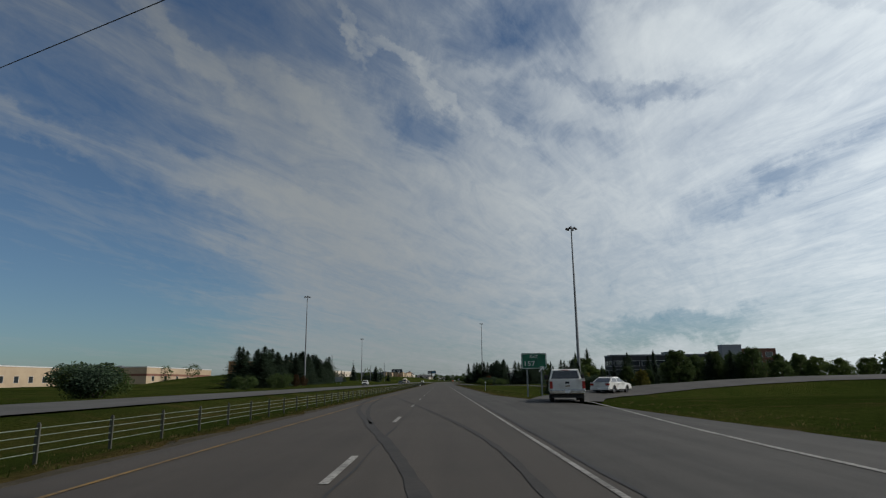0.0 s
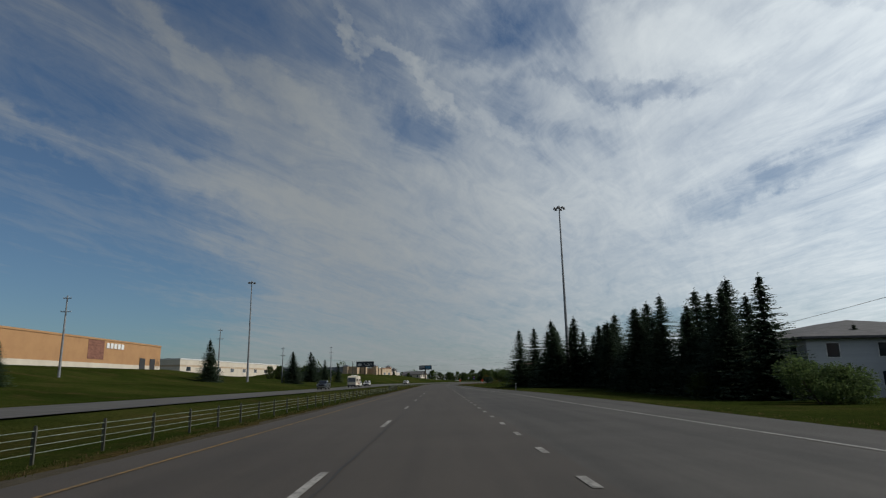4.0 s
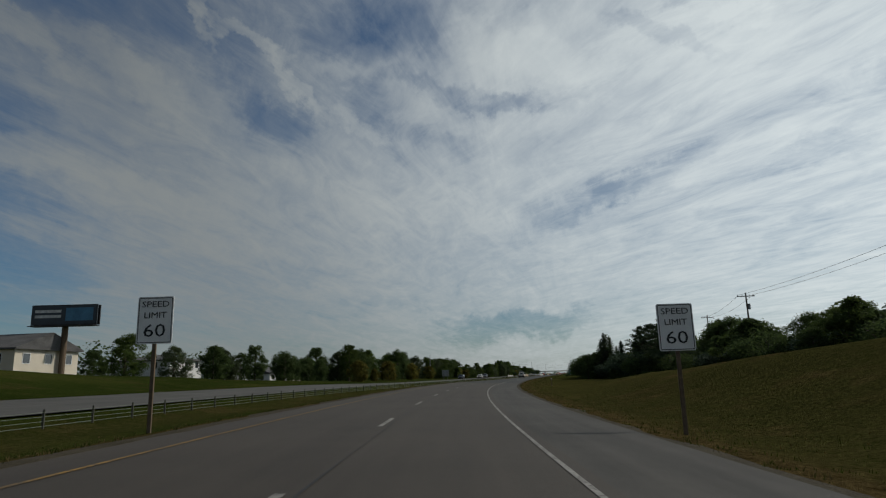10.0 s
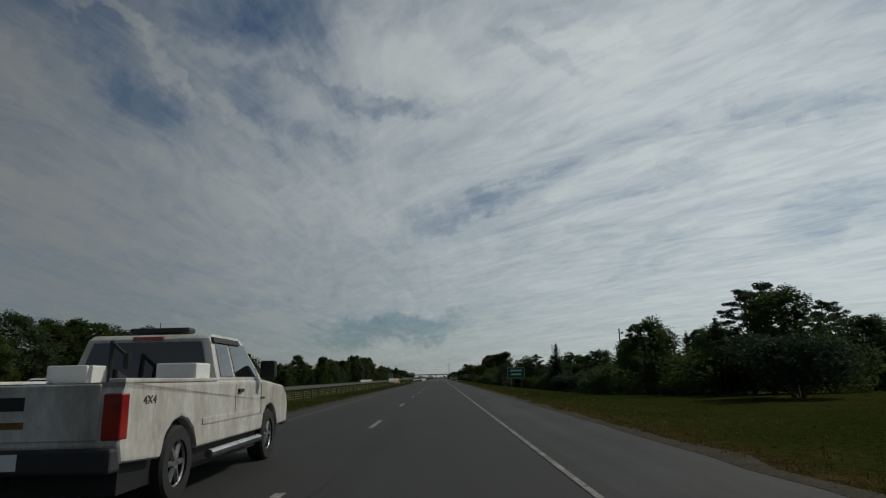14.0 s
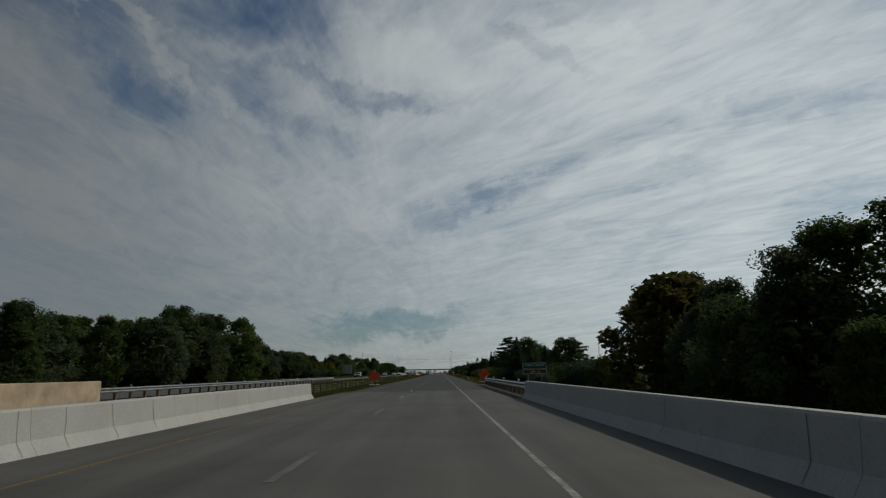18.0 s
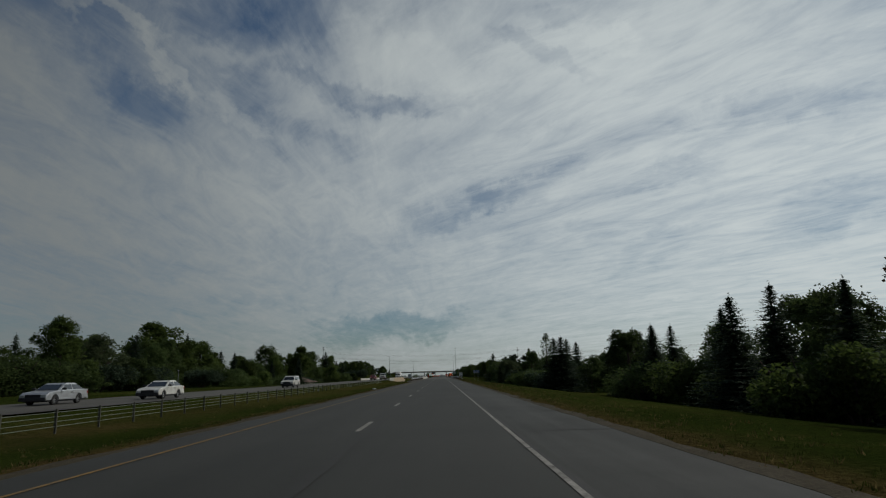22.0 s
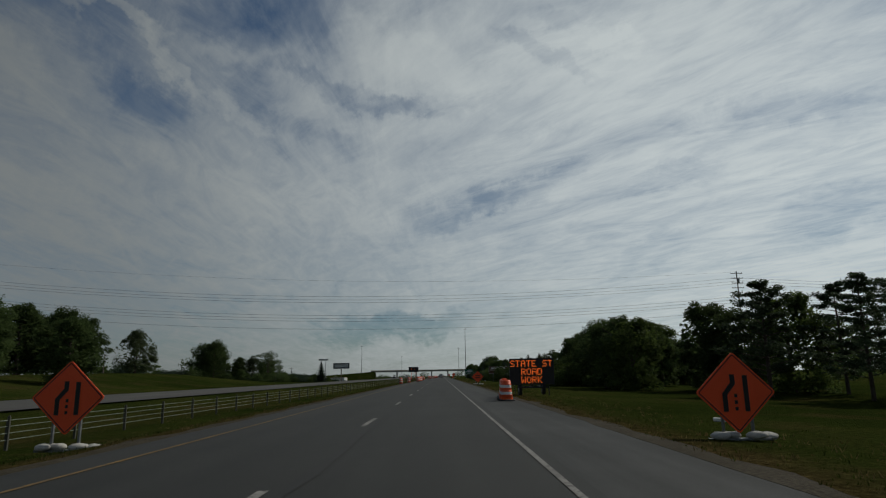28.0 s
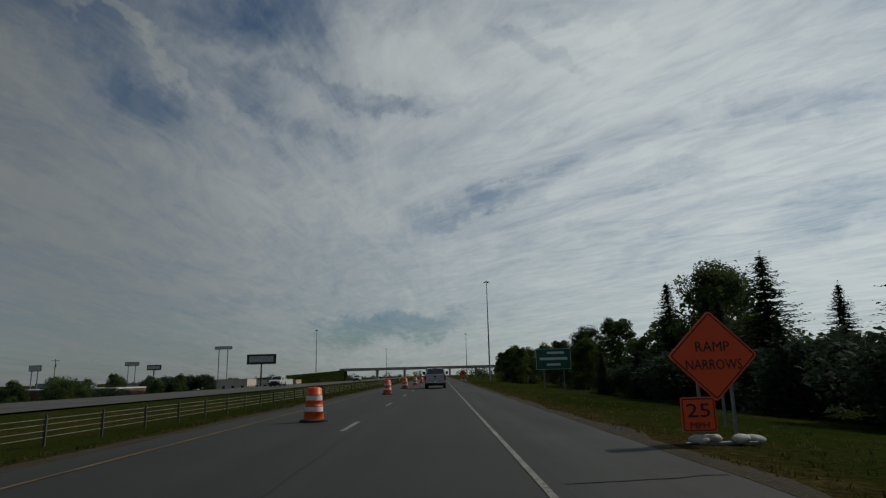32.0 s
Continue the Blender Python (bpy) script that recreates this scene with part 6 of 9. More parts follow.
def diamond_sign(s, o, zc, kind, label, turn=0.0, base=None):
    """Orange 48-inch diamond on two thin posts held down by sandbags."""
    z0 = land(s, o) if base is None else base
    root = put("warning_sign", s, o, z0, turn, label, "warning sign", "orange work-zone signs")
    zc -= z0
    side = 1.16
    part("board", rounded_plate(side, side, 0.06, 0.02, 0.0, 0, zc, 45), "orange", root, "orange retroreflective diamond board")
    part("border", ring_plate(side - 0.06, side - 0.06, 0.05, 0.022, 0.0, zc, 45), "sign_black", root)
    posts(root, (-0.30, 0.30), -0.2, zc + 0.12, 0.025)
    part("foot", slab(-0.62, 0.62, -0.05, 0.10, 0.0, 0.05, bevel=0.01), "galv", root)
    sandbags(root, [(-0.42, -0.05, 0.04), (-0.16, 0.06, 0.04), (0.34, 0.0, 0.04), (0.62, 0.12, 0.0)], int(s))
    if kind == "closed":
        for i, w in enumerate(("LEFT LANE", "CLOSED", "AHEAD")):
            letters(w, 0.20, 0, -0.008, zc + 0.235 - 0.235 * i, "sign_black", root, width=(0.92, 0.66, 0.56)[i])
    elif kind == "ramp":
        for i, w in enumerate(("RAMP", "NARROWS")):
            letters(w, 0.26, 0, -0.008, zc + 0.15 - 0.32 * i, "sign_black", root, width=(0.62, 1.02)[i])
        part("speed_plate", rounded_plate(0.62, 0.60, 0.04, 0.02, 0.0, -0.36, zc - 1.03), "orange", root, "small orange advisory plate")
        part("border", ring_plate(0.58, 0.56, 0.04, 0.018, 0.0, zc - 1.03), "sign_black", root).location.x = -0.36
        letters("25", 0.34, -0.36, -0.008, zc - 0.97, "sign_black", root, width=0.42)
        letters("MPH", 0.15, -0.36, -0.008, zc - 1.22, "sign_black", root, width=0.34)
    elif kind == "limit":
        part("limit_plate", rounded_plate(0.50, 0.62, 0.03, 0.008, -0.012, 0, zc - 0.10), "sign_white", root, "white speed limit panel")
        letters("SPEED", 0.10, 0, -0.02, zc + 0.13, "sign_black", root, width=0.36)
        letters("LIMIT", 0.10, 0, -0.02, zc + 0.02, "sign_black", root, width=0.32)
        letters("45", 0.30, 0, -0.02, zc - 0.20, "sign_black", root, width=0.36)
        arrow_shape([(-0.10, zc + 0.26), (0.10, zc + 0.26), (0.10, zc + 0.42), (0.20, zc + 0.42), (0.0, zc + 0.62), (-0.20, zc + 0.42), (-0.10, zc + 0.42)], -0.010, "sign_black", root, label="black arrow ahead")
    elif kind == "merge":
        arrow_shape([(0.16, zc - 0.38), (0.26, zc - 0.38), (0.26, zc + 0.34), (0.16, zc + 0.34)], -0.010, "sign_black", root, label="black lane symbol")
        arrow_shape([(-0.28, zc - 0.38), (-0.18, zc - 0.38), (-0.18, zc - 0.05), (0.0, zc + 0.16), (0.0, zc + 0.36), (-0.10, zc + 0.36), (-0.10, zc + 0.20), (-0.28, zc - 0.02)], -0.010, "sign_black", root, label="black merging lane symbol")
        for k in range(3):
            part("symbol", slab(-0.04, 0.02, -0.012, -0.009, zc - 0.36 + 0.13 * k, zc - 0.29 + 0.13 * k), "sign_black", root)
    elif kind == "bars":
        for k in range(2):
            part("lettering", slab(-0.36, 0.36, -0.012, -0.009, zc + 0.08 - 0.26 * k, zc + 0.20 - 0.26 * k), "sign_black", root)
    return root


CL = "orange lane-closed diamond sign on thin posts with sandbags"
diamond_sign(617, -7.2, 1.72, "closed", CL)
diamond_sign(617, 5.6, 1.35, "closed", CL)
diamond_sign(1188.7, -8.05, 0.95, "closed", CL)
diamond_sign(1188.7, 5.77, 0.95, "closed", CL)
LM = "orange diamond with a 45 speed limit panel, on sandbagged posts"
diamond_sign(1376.5, -8.4, 0.95, "limit", LM)
diamond_sign(1376.5, 5.75, 1.0, "limit", LM)
MG = "orange diamond with merging lane symbol, on sandbagged posts"
diamond_sign(1761.3, -8.1, 0.93, "merge", MG)
diamond_sign(1760, 6.28, 0.84, "merge", MG)
diamond_sign(1834, 5.3, 1.0, "bars", "orange diamond sign on the verge, on sandbagged posts")
diamond_sign(2015.7, 5.55, 1.5, "ramp", "orange ramp narrows diamond with 25 mph plate on sandbagged posts")
diamond_sign(2130, 5.0, 1.4, "bars", "orange diamond sign on the verge, on sandbagged posts")


def limit_sign(s, o, top, number, w, h, label, base=None, bags=False):
    z0 = land(s, o) if base is None else base
    root = put("speed_limit_sign", s, o, z0, 0, label, "speed sign", "white speed limit signs")
    zc = top - h / 2 - z0
    part("board", rounded_plate(w, h, 0.05, 0.02, 0.0, 0, zc), "sign_white", root, "white board with rounded corners")
    part("border", ring_plate(w - 0.05, h - 0.05, 0.04, 0.02, 0.0, zc), "sign_black", root)
    k = h / 1.2
    letters("SPEED", 0.22 * k, 0, -0.008, zc + 0.40 * k, "sign_black", root, width=w * 0.76)
    letters("LIMIT", 0.22 * k, 0, -0.008, zc + 0.12 * k, "sign_black", root, width=w * 0.62)
    letters(number, 0.46 * k, 0, -0.008, zc - 0.28 * k, "sign_black", root, width=w * 0.60)
    if bags:
        posts(root, (-0.2, 0.2), -0.2, zc + h * 0.4, 0.022)
        sandbags(root, [(-0.5, 0, 0.0), (0.4, 0.1, 0.0)], int(s))
    else:
        posts(root, (0.0,), -0.5, zc + h * 0.45, 0.05, "rail_wood")
    return root


L60 = "white speed limit 60 sign on a single post"
limit_sign(641.6, -7.45, 3.5, "60", 0.92, 1.20, L60)
limit_sign(642, 5.85, 2.95, "60", 0.92, 1.20, L60)
L45 = "white temporary speed limit 45 sign with sandbags by the guard rail"
fee = limit_sign(1547, 5.6, 1.82, "45", 0.90, 1.14, L45, base=0.06, bags=True)
zf = 1.82 - 1.14 - 0.24 - 0.06
part("fee_plate", rounded_plate(0.50, 0.40, 0.03, 0.015, -0.004, -0.14, zf), "sign_white", fee, "small white plate below the board")
part("plate_border", ring_plate(0.47, 0.37, 0.02, 0.012, -0.004, zf), "sign_black", fee).matrix_local = Matrix.Translation((-0.14, 0, 0))
for k, (word, wid) in enumerate((("MINIMUM", 0.36), ("FEE", 0.15), ("$ 80", 0.2))):
    letters(word, 0.085, -0.14, -0.012, zf + 0.11 - 0.115 * k, "sign_black", fee, width=wid)
limit_sign(1550, -9.0, 1.75, "45", 0.90, 1.14, L45, bags=True)


def guide_sign(name, s, o, z0, z1, w, mat, lines, label, category="guide sign", turn=0.0, split=None, wood=True):
    """A panel on two posts. Each line is (text or None for a bar, size, dz from the top, width)."""
    zb = land(s, o)
    root = put(name, s, o, zb, turn, label, category)
    h = z1 - z0
    zc = (z0 + z1) / 2 - zb
    part("panel", rounded_plate(w, h, 0.12, 0.04, 0.0, 0, zc), mat, root)
    part("border", ring_plate(w - 0.08, h - 0.08, 0.10, 0.05, 0.0, zc), "sign_white", root)
    if split:
        m2, hh = split
        part("header_panel", slab(-w / 2 + 0.09, w / 2 - 0.09, -0.005, -0.002, zc + h / 2 - hh, zc + h / 2 - 0.09), m2, root, "green top panel")
    posts(root, (-w * 0.28, w * 0.28), -0.6, zc + h * 0.45, 0.07, "galv", 0.09)
    for text, size, dz, width, dx in lines:
        z = zc + h / 2 - dz
        if text is None:
            part("lettering", slab(dx - width / 2, dx + width / 2, -0.009, -0.006, z - size / 2, z + size / 2), "sign_white", root)
        else:
            letters(text, size, dx, -0.009, z, "sign_white", root, width=width)
    return root


ex = guide_sign("exit_sign", 58, 8.4, 2.3, 3.75, 2.35, "sign_green", [("EXIT", 0.34, 0.34, 0.75, 0.0), ("157", 0.62, 0.98, 0.95, -0.45)], "green exit 157 sign with white arrow on two posts", "exit sign")
arrow_shape([(0.40, 0.75 + 1.6), (0.48, 0.67 + 1.6), (0.80, 0.99 + 1.6), (0.80, 0.82 + 1.6), (0.90, 0.82 + 1.6), (0.90, 1.17 + 1.6), (0.55, 1.17 + 1.6), (0.55, 1.07 + 1.6), (0.72, 1.07 + 1.6)], -0.009, "sign_white", ex, label="white slanting arrow")
guide_sign("brown_sign", 1200, 13.9, 0.75, 2.42, 3.5, "sign_brown", [("State Capitol", 0.42, 0.33, 2.75, 0), ("Heritage Center", 0.42, 0.93, 3.05, 0), ("EXIT 159", 0.36, 1.40, 1.45, 0.1)], "brown and green heritage sign on two steel posts", split=("sign_green", 0.62))
guide_sign("brown_sign", 1952, 18.9, 1.45, 3.85, 6.1, "sign_brown", [(None, 0.36, 0.55, 4.6, 0), ("Interpretive Center", 0.52, 1.15, 5.2, 0), ("EXIT 159", 0.44, 1.80, 2.1, 0.2)], "brown interpretive centre sign on two posts before trees")
guide_sign("green_guide_sign", 2085, 15.2, 1.55, 4.25, 4.6, "sign_green", [(None, 0.30, 0.55, 2.2, 0.3), (None, 0.34, 1.30, 3.6, 0), (None, 0.28, 2.05, 1.8, 0)], "green guide sign with white bars on two posts")
guide_sign("blue_sign", 1678, 17.2, 1.9, 3.1, 2.9, "sign_blue", [(None, 0.22, 0.40, 0.7, -0.8), (None, 0.22, 0.85, 1.9, 0)], "blue service sign on posts before the trees")
guide_sign("green_guide_sign", 985, 15.5, 0.6, 2.8, 3.6, "sign_green", [(None, 0.30, 0.6, 2.4, 0), (None, 0.30, 1.35, 2.0, 0)], "green guide sign on posts in front of dark trees")
guide_sign("green_guide_sign", 205, 62, 3.0, 5.6, 5.0, "sign_green", [(None, 0.32, 0.8, 3.4, 0), (None, 0.32, 1.6, 2.8, 0)], "green guide sign over the slip road on posts")


def sign_back(s, o, z0, z1, w, label):
    root = put("sign_back", s, o, None, 0, label, "road sign")
    zb = land(s, o)
    n = max(2, int(w / 1.2))
    for i in range(n):
        x0, x1 = -w / 2 + w * i / n, -w / 2 + w * (i + 1) / n - 0.012
        part("panel", slab(x0, x1, 0.0, 0.05, z0 - zb, z1 - zb, bevel=0.008), "sign_back", root)
    posts(root, (-w * 0.27, w * 0.27), -0.5, z1 - zb - 0.1, 0.09, "galv", -0.08)
    for k in range(3):
        z = z0 - zb + (z1 - z0) * (0.2 + 0.3 * k)
        part("stringer", slab(-w / 2 + 0.1, w / 2 - 0.1, -0.035, -0.004, z, z + 0.09), "galv", root)
    return root


SB = "unpainted metal back of a large guide sign on two posts"
sign_back(1404, -43.5, 1.4, 5.4, 4.4, SB)
sign_back(272, -44.5, 1.6, 3.6, 3.2, SB)
sign_back(872, -34.5, 1.3, 3.8, 2.8, SB)

# route marker on the hill
rm = put("route_marker", 545, 9.7, None, 0, "east plate over an interstate shield on one post", "route sign")
zb = land(545, 9.7)
part("direction_plate", rounded_plate(0.95, 0.46, 0.04, 0.015, 0, 0, 3.05 - zb), "sign_blue", rm)
letters("EAST", 0.30, 0, -0.006, 3.05 - zb, "sign_white", rm, width=0.7)
arrow_shape([(-0.48, 2.72 - zb), (0.0, 2.80 - zb), (0.48, 2.72 - zb), (0.46, 2.25 - zb), (0.30, 1.98 - zb), (0.0, 1.82 - zb), (-0.30, 1.98 - zb), (-0.46, 2.25 - zb)], 0.0, "sign_blue", rm, "shield", "blue interstate shield")
arrow_shape([(-0.46, 2.69 - zb), (0.0, 2.765 - zb), (0.46, 2.69 - zb), (0.455, 2.55 - zb), (-0.455, 2.55 - zb)], -0.006, "sign_red", rm, "shield_top", "red top band")
letters("94", 0.52, 0, -0.009, 2.28 - zb, "sign_white", rm, width=0.58)
posts(rm, (0,), -0.5, 3.1 - zb, 0.045, "rail_wood")


def delineator(s, o, h, mat="rail_wood", cap="sign_white"):
    root = put("marker_post", s, o, None, 0, "slim verge marker post with small reflector", "marker post", "verge marker posts")
    part("post", rod((0, 0, -0.3), (0.03, 0, h), 0.045, 0.04, 8), mat, root)
    part("reflector", rounded_plate(0.12, 0.14, 0.02, 0.01, -0.06, 0.03, h - 0.05), cap, root)


for s, o, h, m_, c_ in [(204.5, 5.9, 1.45, "rail_wood", "sign_white"), (580, 7.2, 1.6, "rail_wood", "sign_white"), (89, 6.0, 1.2, "galv", "sign_white"), (720, 9.5, 1.1, "rail_wood", "sign_white"), (235.7, 6.4, 1.5, "rail_wood", "yellow_line"), (1228, 7.8, 1.2, "galv", "sign_white"), (2021, 8.0, 1.6, "galv", "sign_white"), (1057, 5.2, 1.4, "rail_wood", "sign_red"), (1963, 11.5, 2.0, "galv", "sign_green"), (330, 8.6, 1.2, "galv", "sign_white"), (1452, -34, 2.8, "galv", "sign_white")]:
    delineator(s, o, h, m_, c_)


# ---- drums, message board, arrow board ----
def drum():
    root = new("traffic_drum")
    tagged(root, "orange plastic traffic drum with white reflective bands", "traffic drum", "work-zone drums")
    def lathe(pts, n=20):
        bm = bmesh.new()
        rings = [[bm.verts.new((r * math.cos(2 * math.pi * k / n), r * math.sin(2 * math.pi * k / n), z)) for k in range(n)] for r, z in pts]
        for a, b in zip(rings, rings[1:]):
            for k in range(n):
                bm.faces.new((a[k], a[(k + 1) % n], b[(k + 1) % n], b[k]))
        return bm, rings
    bm, r_ = lathe([(0.30, 0.07), (0.285, 0.28), (0.292, 0.285), (0.270, 0.30), (0.262, 0.44), (0.272, 0.45), (0.255, 0.46), (0.250, 0.60), (0.262, 0.61), (0.245, 0.62), (0.236, 0.77), (0.246, 0.78), (0.232, 0.79), (0.222, 0.96), (0.16, 1.0)])
    bm.faces.new(r_[-1])
    part("body", bm, "barrel_orange", root, soft=True)
    for z0, z1, a, b in ((0.31, 0.435, 0.272, 0.266), (0.63, 0.76, 0.249, 0.241)):
        bm, _ = lathe([(a, z0), (b, z1)])
        part("reflective_band", bm, "sign_white", root, "white reflective band", soft=True)
    bm, r_ = lathe([(0.42, 0.0), (0.42, 0.05), (0.36, 0.075), (0.30, 0.08)])
    part("base", bm, "tyre", root, "black rubber base ring")
    bm = bmesh.new()
    tube(bm, (-0.12, 0, 0.98), (-0.10, 0, 1.05), 0.02)
    tube(bm, (0.12, 0, 0.98), (0.10, 0, 1.05), 0.02)
    tube(bm, (-0.11, 0, 1.05), (0.11, 0, 1.05), 0.022)
    part("handle", bm, "barrel_orange", root)
    return root


DRUM = drum()
_first = True
for s, o in [(1850.5, -6.4), (1868, -6.0), (1886.6, -4.9), (1898.5, -5.1), (1906.3, -5.3), (1907.4, -5.1), (1908.6, -5.0), (1909.9, -4.9), (1913.5, -5.1), (1933, -5.0), (1966, -4.2), (1986, -4.1), (2006, -3.8), (2023.3, -3.2), (2048.9, -3.2), (2067, -3.0), (2087, -2.8), (2107, -2.6), (2127, -2.4), (2147, -2.2), (2170, -2.1),
             (1778.0, 3.45), (1779.2, 3.5), (1780.4, 3.6), (1781.6, 3.7), (1782.8, 3.8)]:
    p = spot(s, o, 0.002, (s * 37) % 90)
    if _first:
        DRUM.matrix_basis, _first = p @ Matrix.Scale(S, 4), False
    else:
        copy_thing(DRUM, p)

DOTS = {"S": "01111 10000 10000 01110 00001 00001 11110", "T": "11111 00100 00100 00100 00100 00100 00100", "A": "01110 10001 10001 11111 10001 10001 10001", "E": "11111 10000 10000 11110 10000 10000 11111",
        "R": "11110 10001 10001 11110 10100 10010 10001", "O": "01110 10001 10001 10001 10001 10001 01110", "D": "11110 10001 10001 10001 10001 10001 11110", "W": "10001 10001 10001 10101 10101 11011 10001", "K": "10001 10010 10100 11000 10100 10010 10001"}


def dot_words(bm, text, x, z, pitch):
    """Lamp dots in a five by seven matrix."""
    w = len(text) * 6 * pitch
    cx = x - w / 2
    for ch in text:
        if ch in DOTS:
            for r, row in enumerate(DOTS[ch].split()):
                for c, on in enumerate(row):
                    if on == "1":
                        block(bm, cx + c * pitch - pitch * 0.36, cx + c * pitch + pitch * 0.36, -0.012, -0.006, z - r * pitch - pitch * 0.36, z - r * pitch + pitch * 0.36)
        cx += 6 * pitch
    return bm


def trailer(root, y0, frame_mat):
    bm = bmesh.new()
    for x in (-0.55, 0.55):
        block(bm, x - 0.04, x + 0.04, y0 - 0.7, y0 + 0.9, 0.42, 0.52, bevel=0.01)
    block(bm, -0.55, 0.55, y0 + 0.82, y0 + 0.9, 0.42, 0.52)
    block(bm, -0.55, 0.55, y0 - 0.7, y0 - 0.62, 0.42, 0.52)
    block(bm, -0.04, 0.04, y0 + 0.9, y0 + 2.1, 0.42, 0.50)
    part("trailer_frame", bm, frame_mat, root)
    for x in (-0.72, 0.72):
        bm = bmesh.new()
        tube(bm, (x - 0.09, y0, 0.30), (x + 0.09, y0, 0.30), 0.30, n=20)
        w = part("wheel", bm, "tyre", root)
        part("rim", rod((x - 0.10, y0, 0.30), (x + 0.10, y0, 0.30), 0.15, n=14), "rim", w)
        part("mudguard", prism([(y0 - 0.36, 0.50), (y0 - 0.25, 0.66), (y0 + 0.25, 0.66), (y0 + 0.36, 0.50), (y0 + 0.34, 0.48), (y0 + 0.24, 0.63), (y0 - 0.24, 0.63), (y0 - 0.34, 0.48)], x - 0.12, x + 0.12), frame_mat, root)
    for x in (-0.95, 0.95):
        for y in (y0 - 0.7, y0 + 0.85):
            part("jack", rod((x, y, -0.02), (x, y, 0.55), 0.03), "black", root)
        part("outrigger", slab(min(x, 0), max(x, 0), y0 - 0.73, y0 - 0.67, 0.43, 0.49), "black", root)


vms = put("message_board", 1786, 5.9, 0.0, 0, "black trailer message board with amber words on the shoulder", "message board")
part("cabinet", slab(-1.38, 1.38, 0.0, 0.20, 0.62, 2.22, bevel=0.02), "black", vms)
part("cabinet_rim", ring_plate(2.76, 1.6, 0.03, 0.03, 0.0, 1.42, thick=0.012), "plastic_dark", vms)
bm = dot_words(bmesh.new(), "STATE ST", 0.03, 2.08, 0.056)
dot_words(bm, "ROAD", 0.03, 1.58, 0.056)
dot_words(bm, "WORK", 0.03, 1.08, 0.056)
part("lit_words", bm, "amber", vms, "amber lit dot-matrix words")
part("mast", slab(-0.08, 0.08, 0.25, 0.40, 0.45, 2.2, bevel=0.01), "black", vms)
trailer(vms, 0.35, "black")

arr = put("arrow_board", 1920, -7.4, land(1920, -7.4), 0, "black arrow board on an orange trailer frame behind drums", "arrow board")
zb = land(1920, -7.4)
part("panel", slab(-1.36, 1.36, 0.0, 0.10, 2.28 - zb, 3.65 - zb, bevel=0.01), "black", arr)
bm = bmesh.new()
for x, z in ((-0.75, 3.12), (0.1, 3.12), (0.55, 3.12), (0.95, 3.12), (0.72, 3.32), (0.72, 2.92)):
    tube(bm, (x, -0.02, z - zb), (x, 0.0, z - zb), 0.07, n=12)
part("lamp", bm, "plastic_dark", arr, "unlit round lamps")
bm = bmesh.new()
tube(bm, (0.1, -0.035, 3.12 - zb), (0.1, -0.015, 3.12 - zb), 0.06, n=12)
tube(bm, (-0.6, -0.035, 3.12 - zb), (-0.6, -0.015, 3.12 - zb), 0.06, n=12)
part("lit_lamp", bm, "amber", arr, "lit amber lamps")
for x in (-0.62, 0.62):
    part("upright", slab(x - 0.06, x + 0.06, 0.12, 0.24, 0.2, 3.2 - zb, bevel=0.008), "barrel_orange", arr, "orange steel upright")
for z in (1.75, 2.05):
    part("crossbar", slab(-0.62, 0.62, 0.14, 0.20, z - zb, z - zb + 0.06), "barrel_orange", arr)
trailer(arr, 0.4, "barrel_orange")


# ---- poles and wires ----
def utility_pole(s, o, top, arms=1, steel=False, z=None, turn=0.0):
    z0 = land(s, o) if z is None else z
    h = top - z0
    root = put("utility_pole", s, o, z0, turn, "weathered timber utility pole with crossarm" if not steel else "slim grey transmission pole with short arms", "utility pole", "utility poles")
    part("pole", rod((0, 0, -0.5), (0, 0, h), 0.17 if not steel else 0.24, 0.10, 10), "wood_pole" if not steel else "steel_pole", root)
    for k in range(arms):
        z1 = h - 0.5 - k * (1.0 if not steel else 2.3)
        w = 1.2 if not steel else (0.9 if k % 2 else 0.7)
        part("crossarm", slab(-w, w, -0.06, 0.06, z1 - 0.06, z1 + 0.06, bevel=0.01), "wood_pole" if not steel else "steel_pole", root)
        for x in (-w + 0.08, -w * 0.4, w * 0.4, w - 0.08):
            part("insulator", rod((x, 0, z1 + 0.06), (x, 0, z1 + 0.26), 0.05, 0.03, 8), "sign_back", root)
    if not steel and arms:
        part("transformer", rod((0.28, 0, h - 2.4), (0.28, 0, h - 1.6), 0.20, n=12), "steel_pole", root)
    return root


def wire(name, p, q, sag, r=0.022, label="thin dark overhead wire between poles"):
    """p, q: (s, o, z). A hanging wire of its own."""
    a, b = at(*p), at(*q)
    n = 14
    verts, faces = [], []
    d = (b - a).normalized()
    side = d.cross(Vector((0, 0, 1))).normalized()
    for i in range(n + 1):
        u = i / n
        c = a.lerp(b, u) - Vector((0, 0, sag * 4 * u * (1 - u)))
        for k in range(5):
            t = 2 * math.pi * k / 5
            verts.append(c + side * r * math.cos(t) + Vector((0, 0, r * math.sin(t))))
        if i:
            for k in range(5):
                faces.append((5 * i - 5 + k, 5 * i - 5 + (k + 1) % 5, 5 * i + (k + 1) % 5, 5 * i + k))
    return tagged(set_down(mesh_object(name, verts, faces, M["wire"])), label, "wire", "overhead wires")


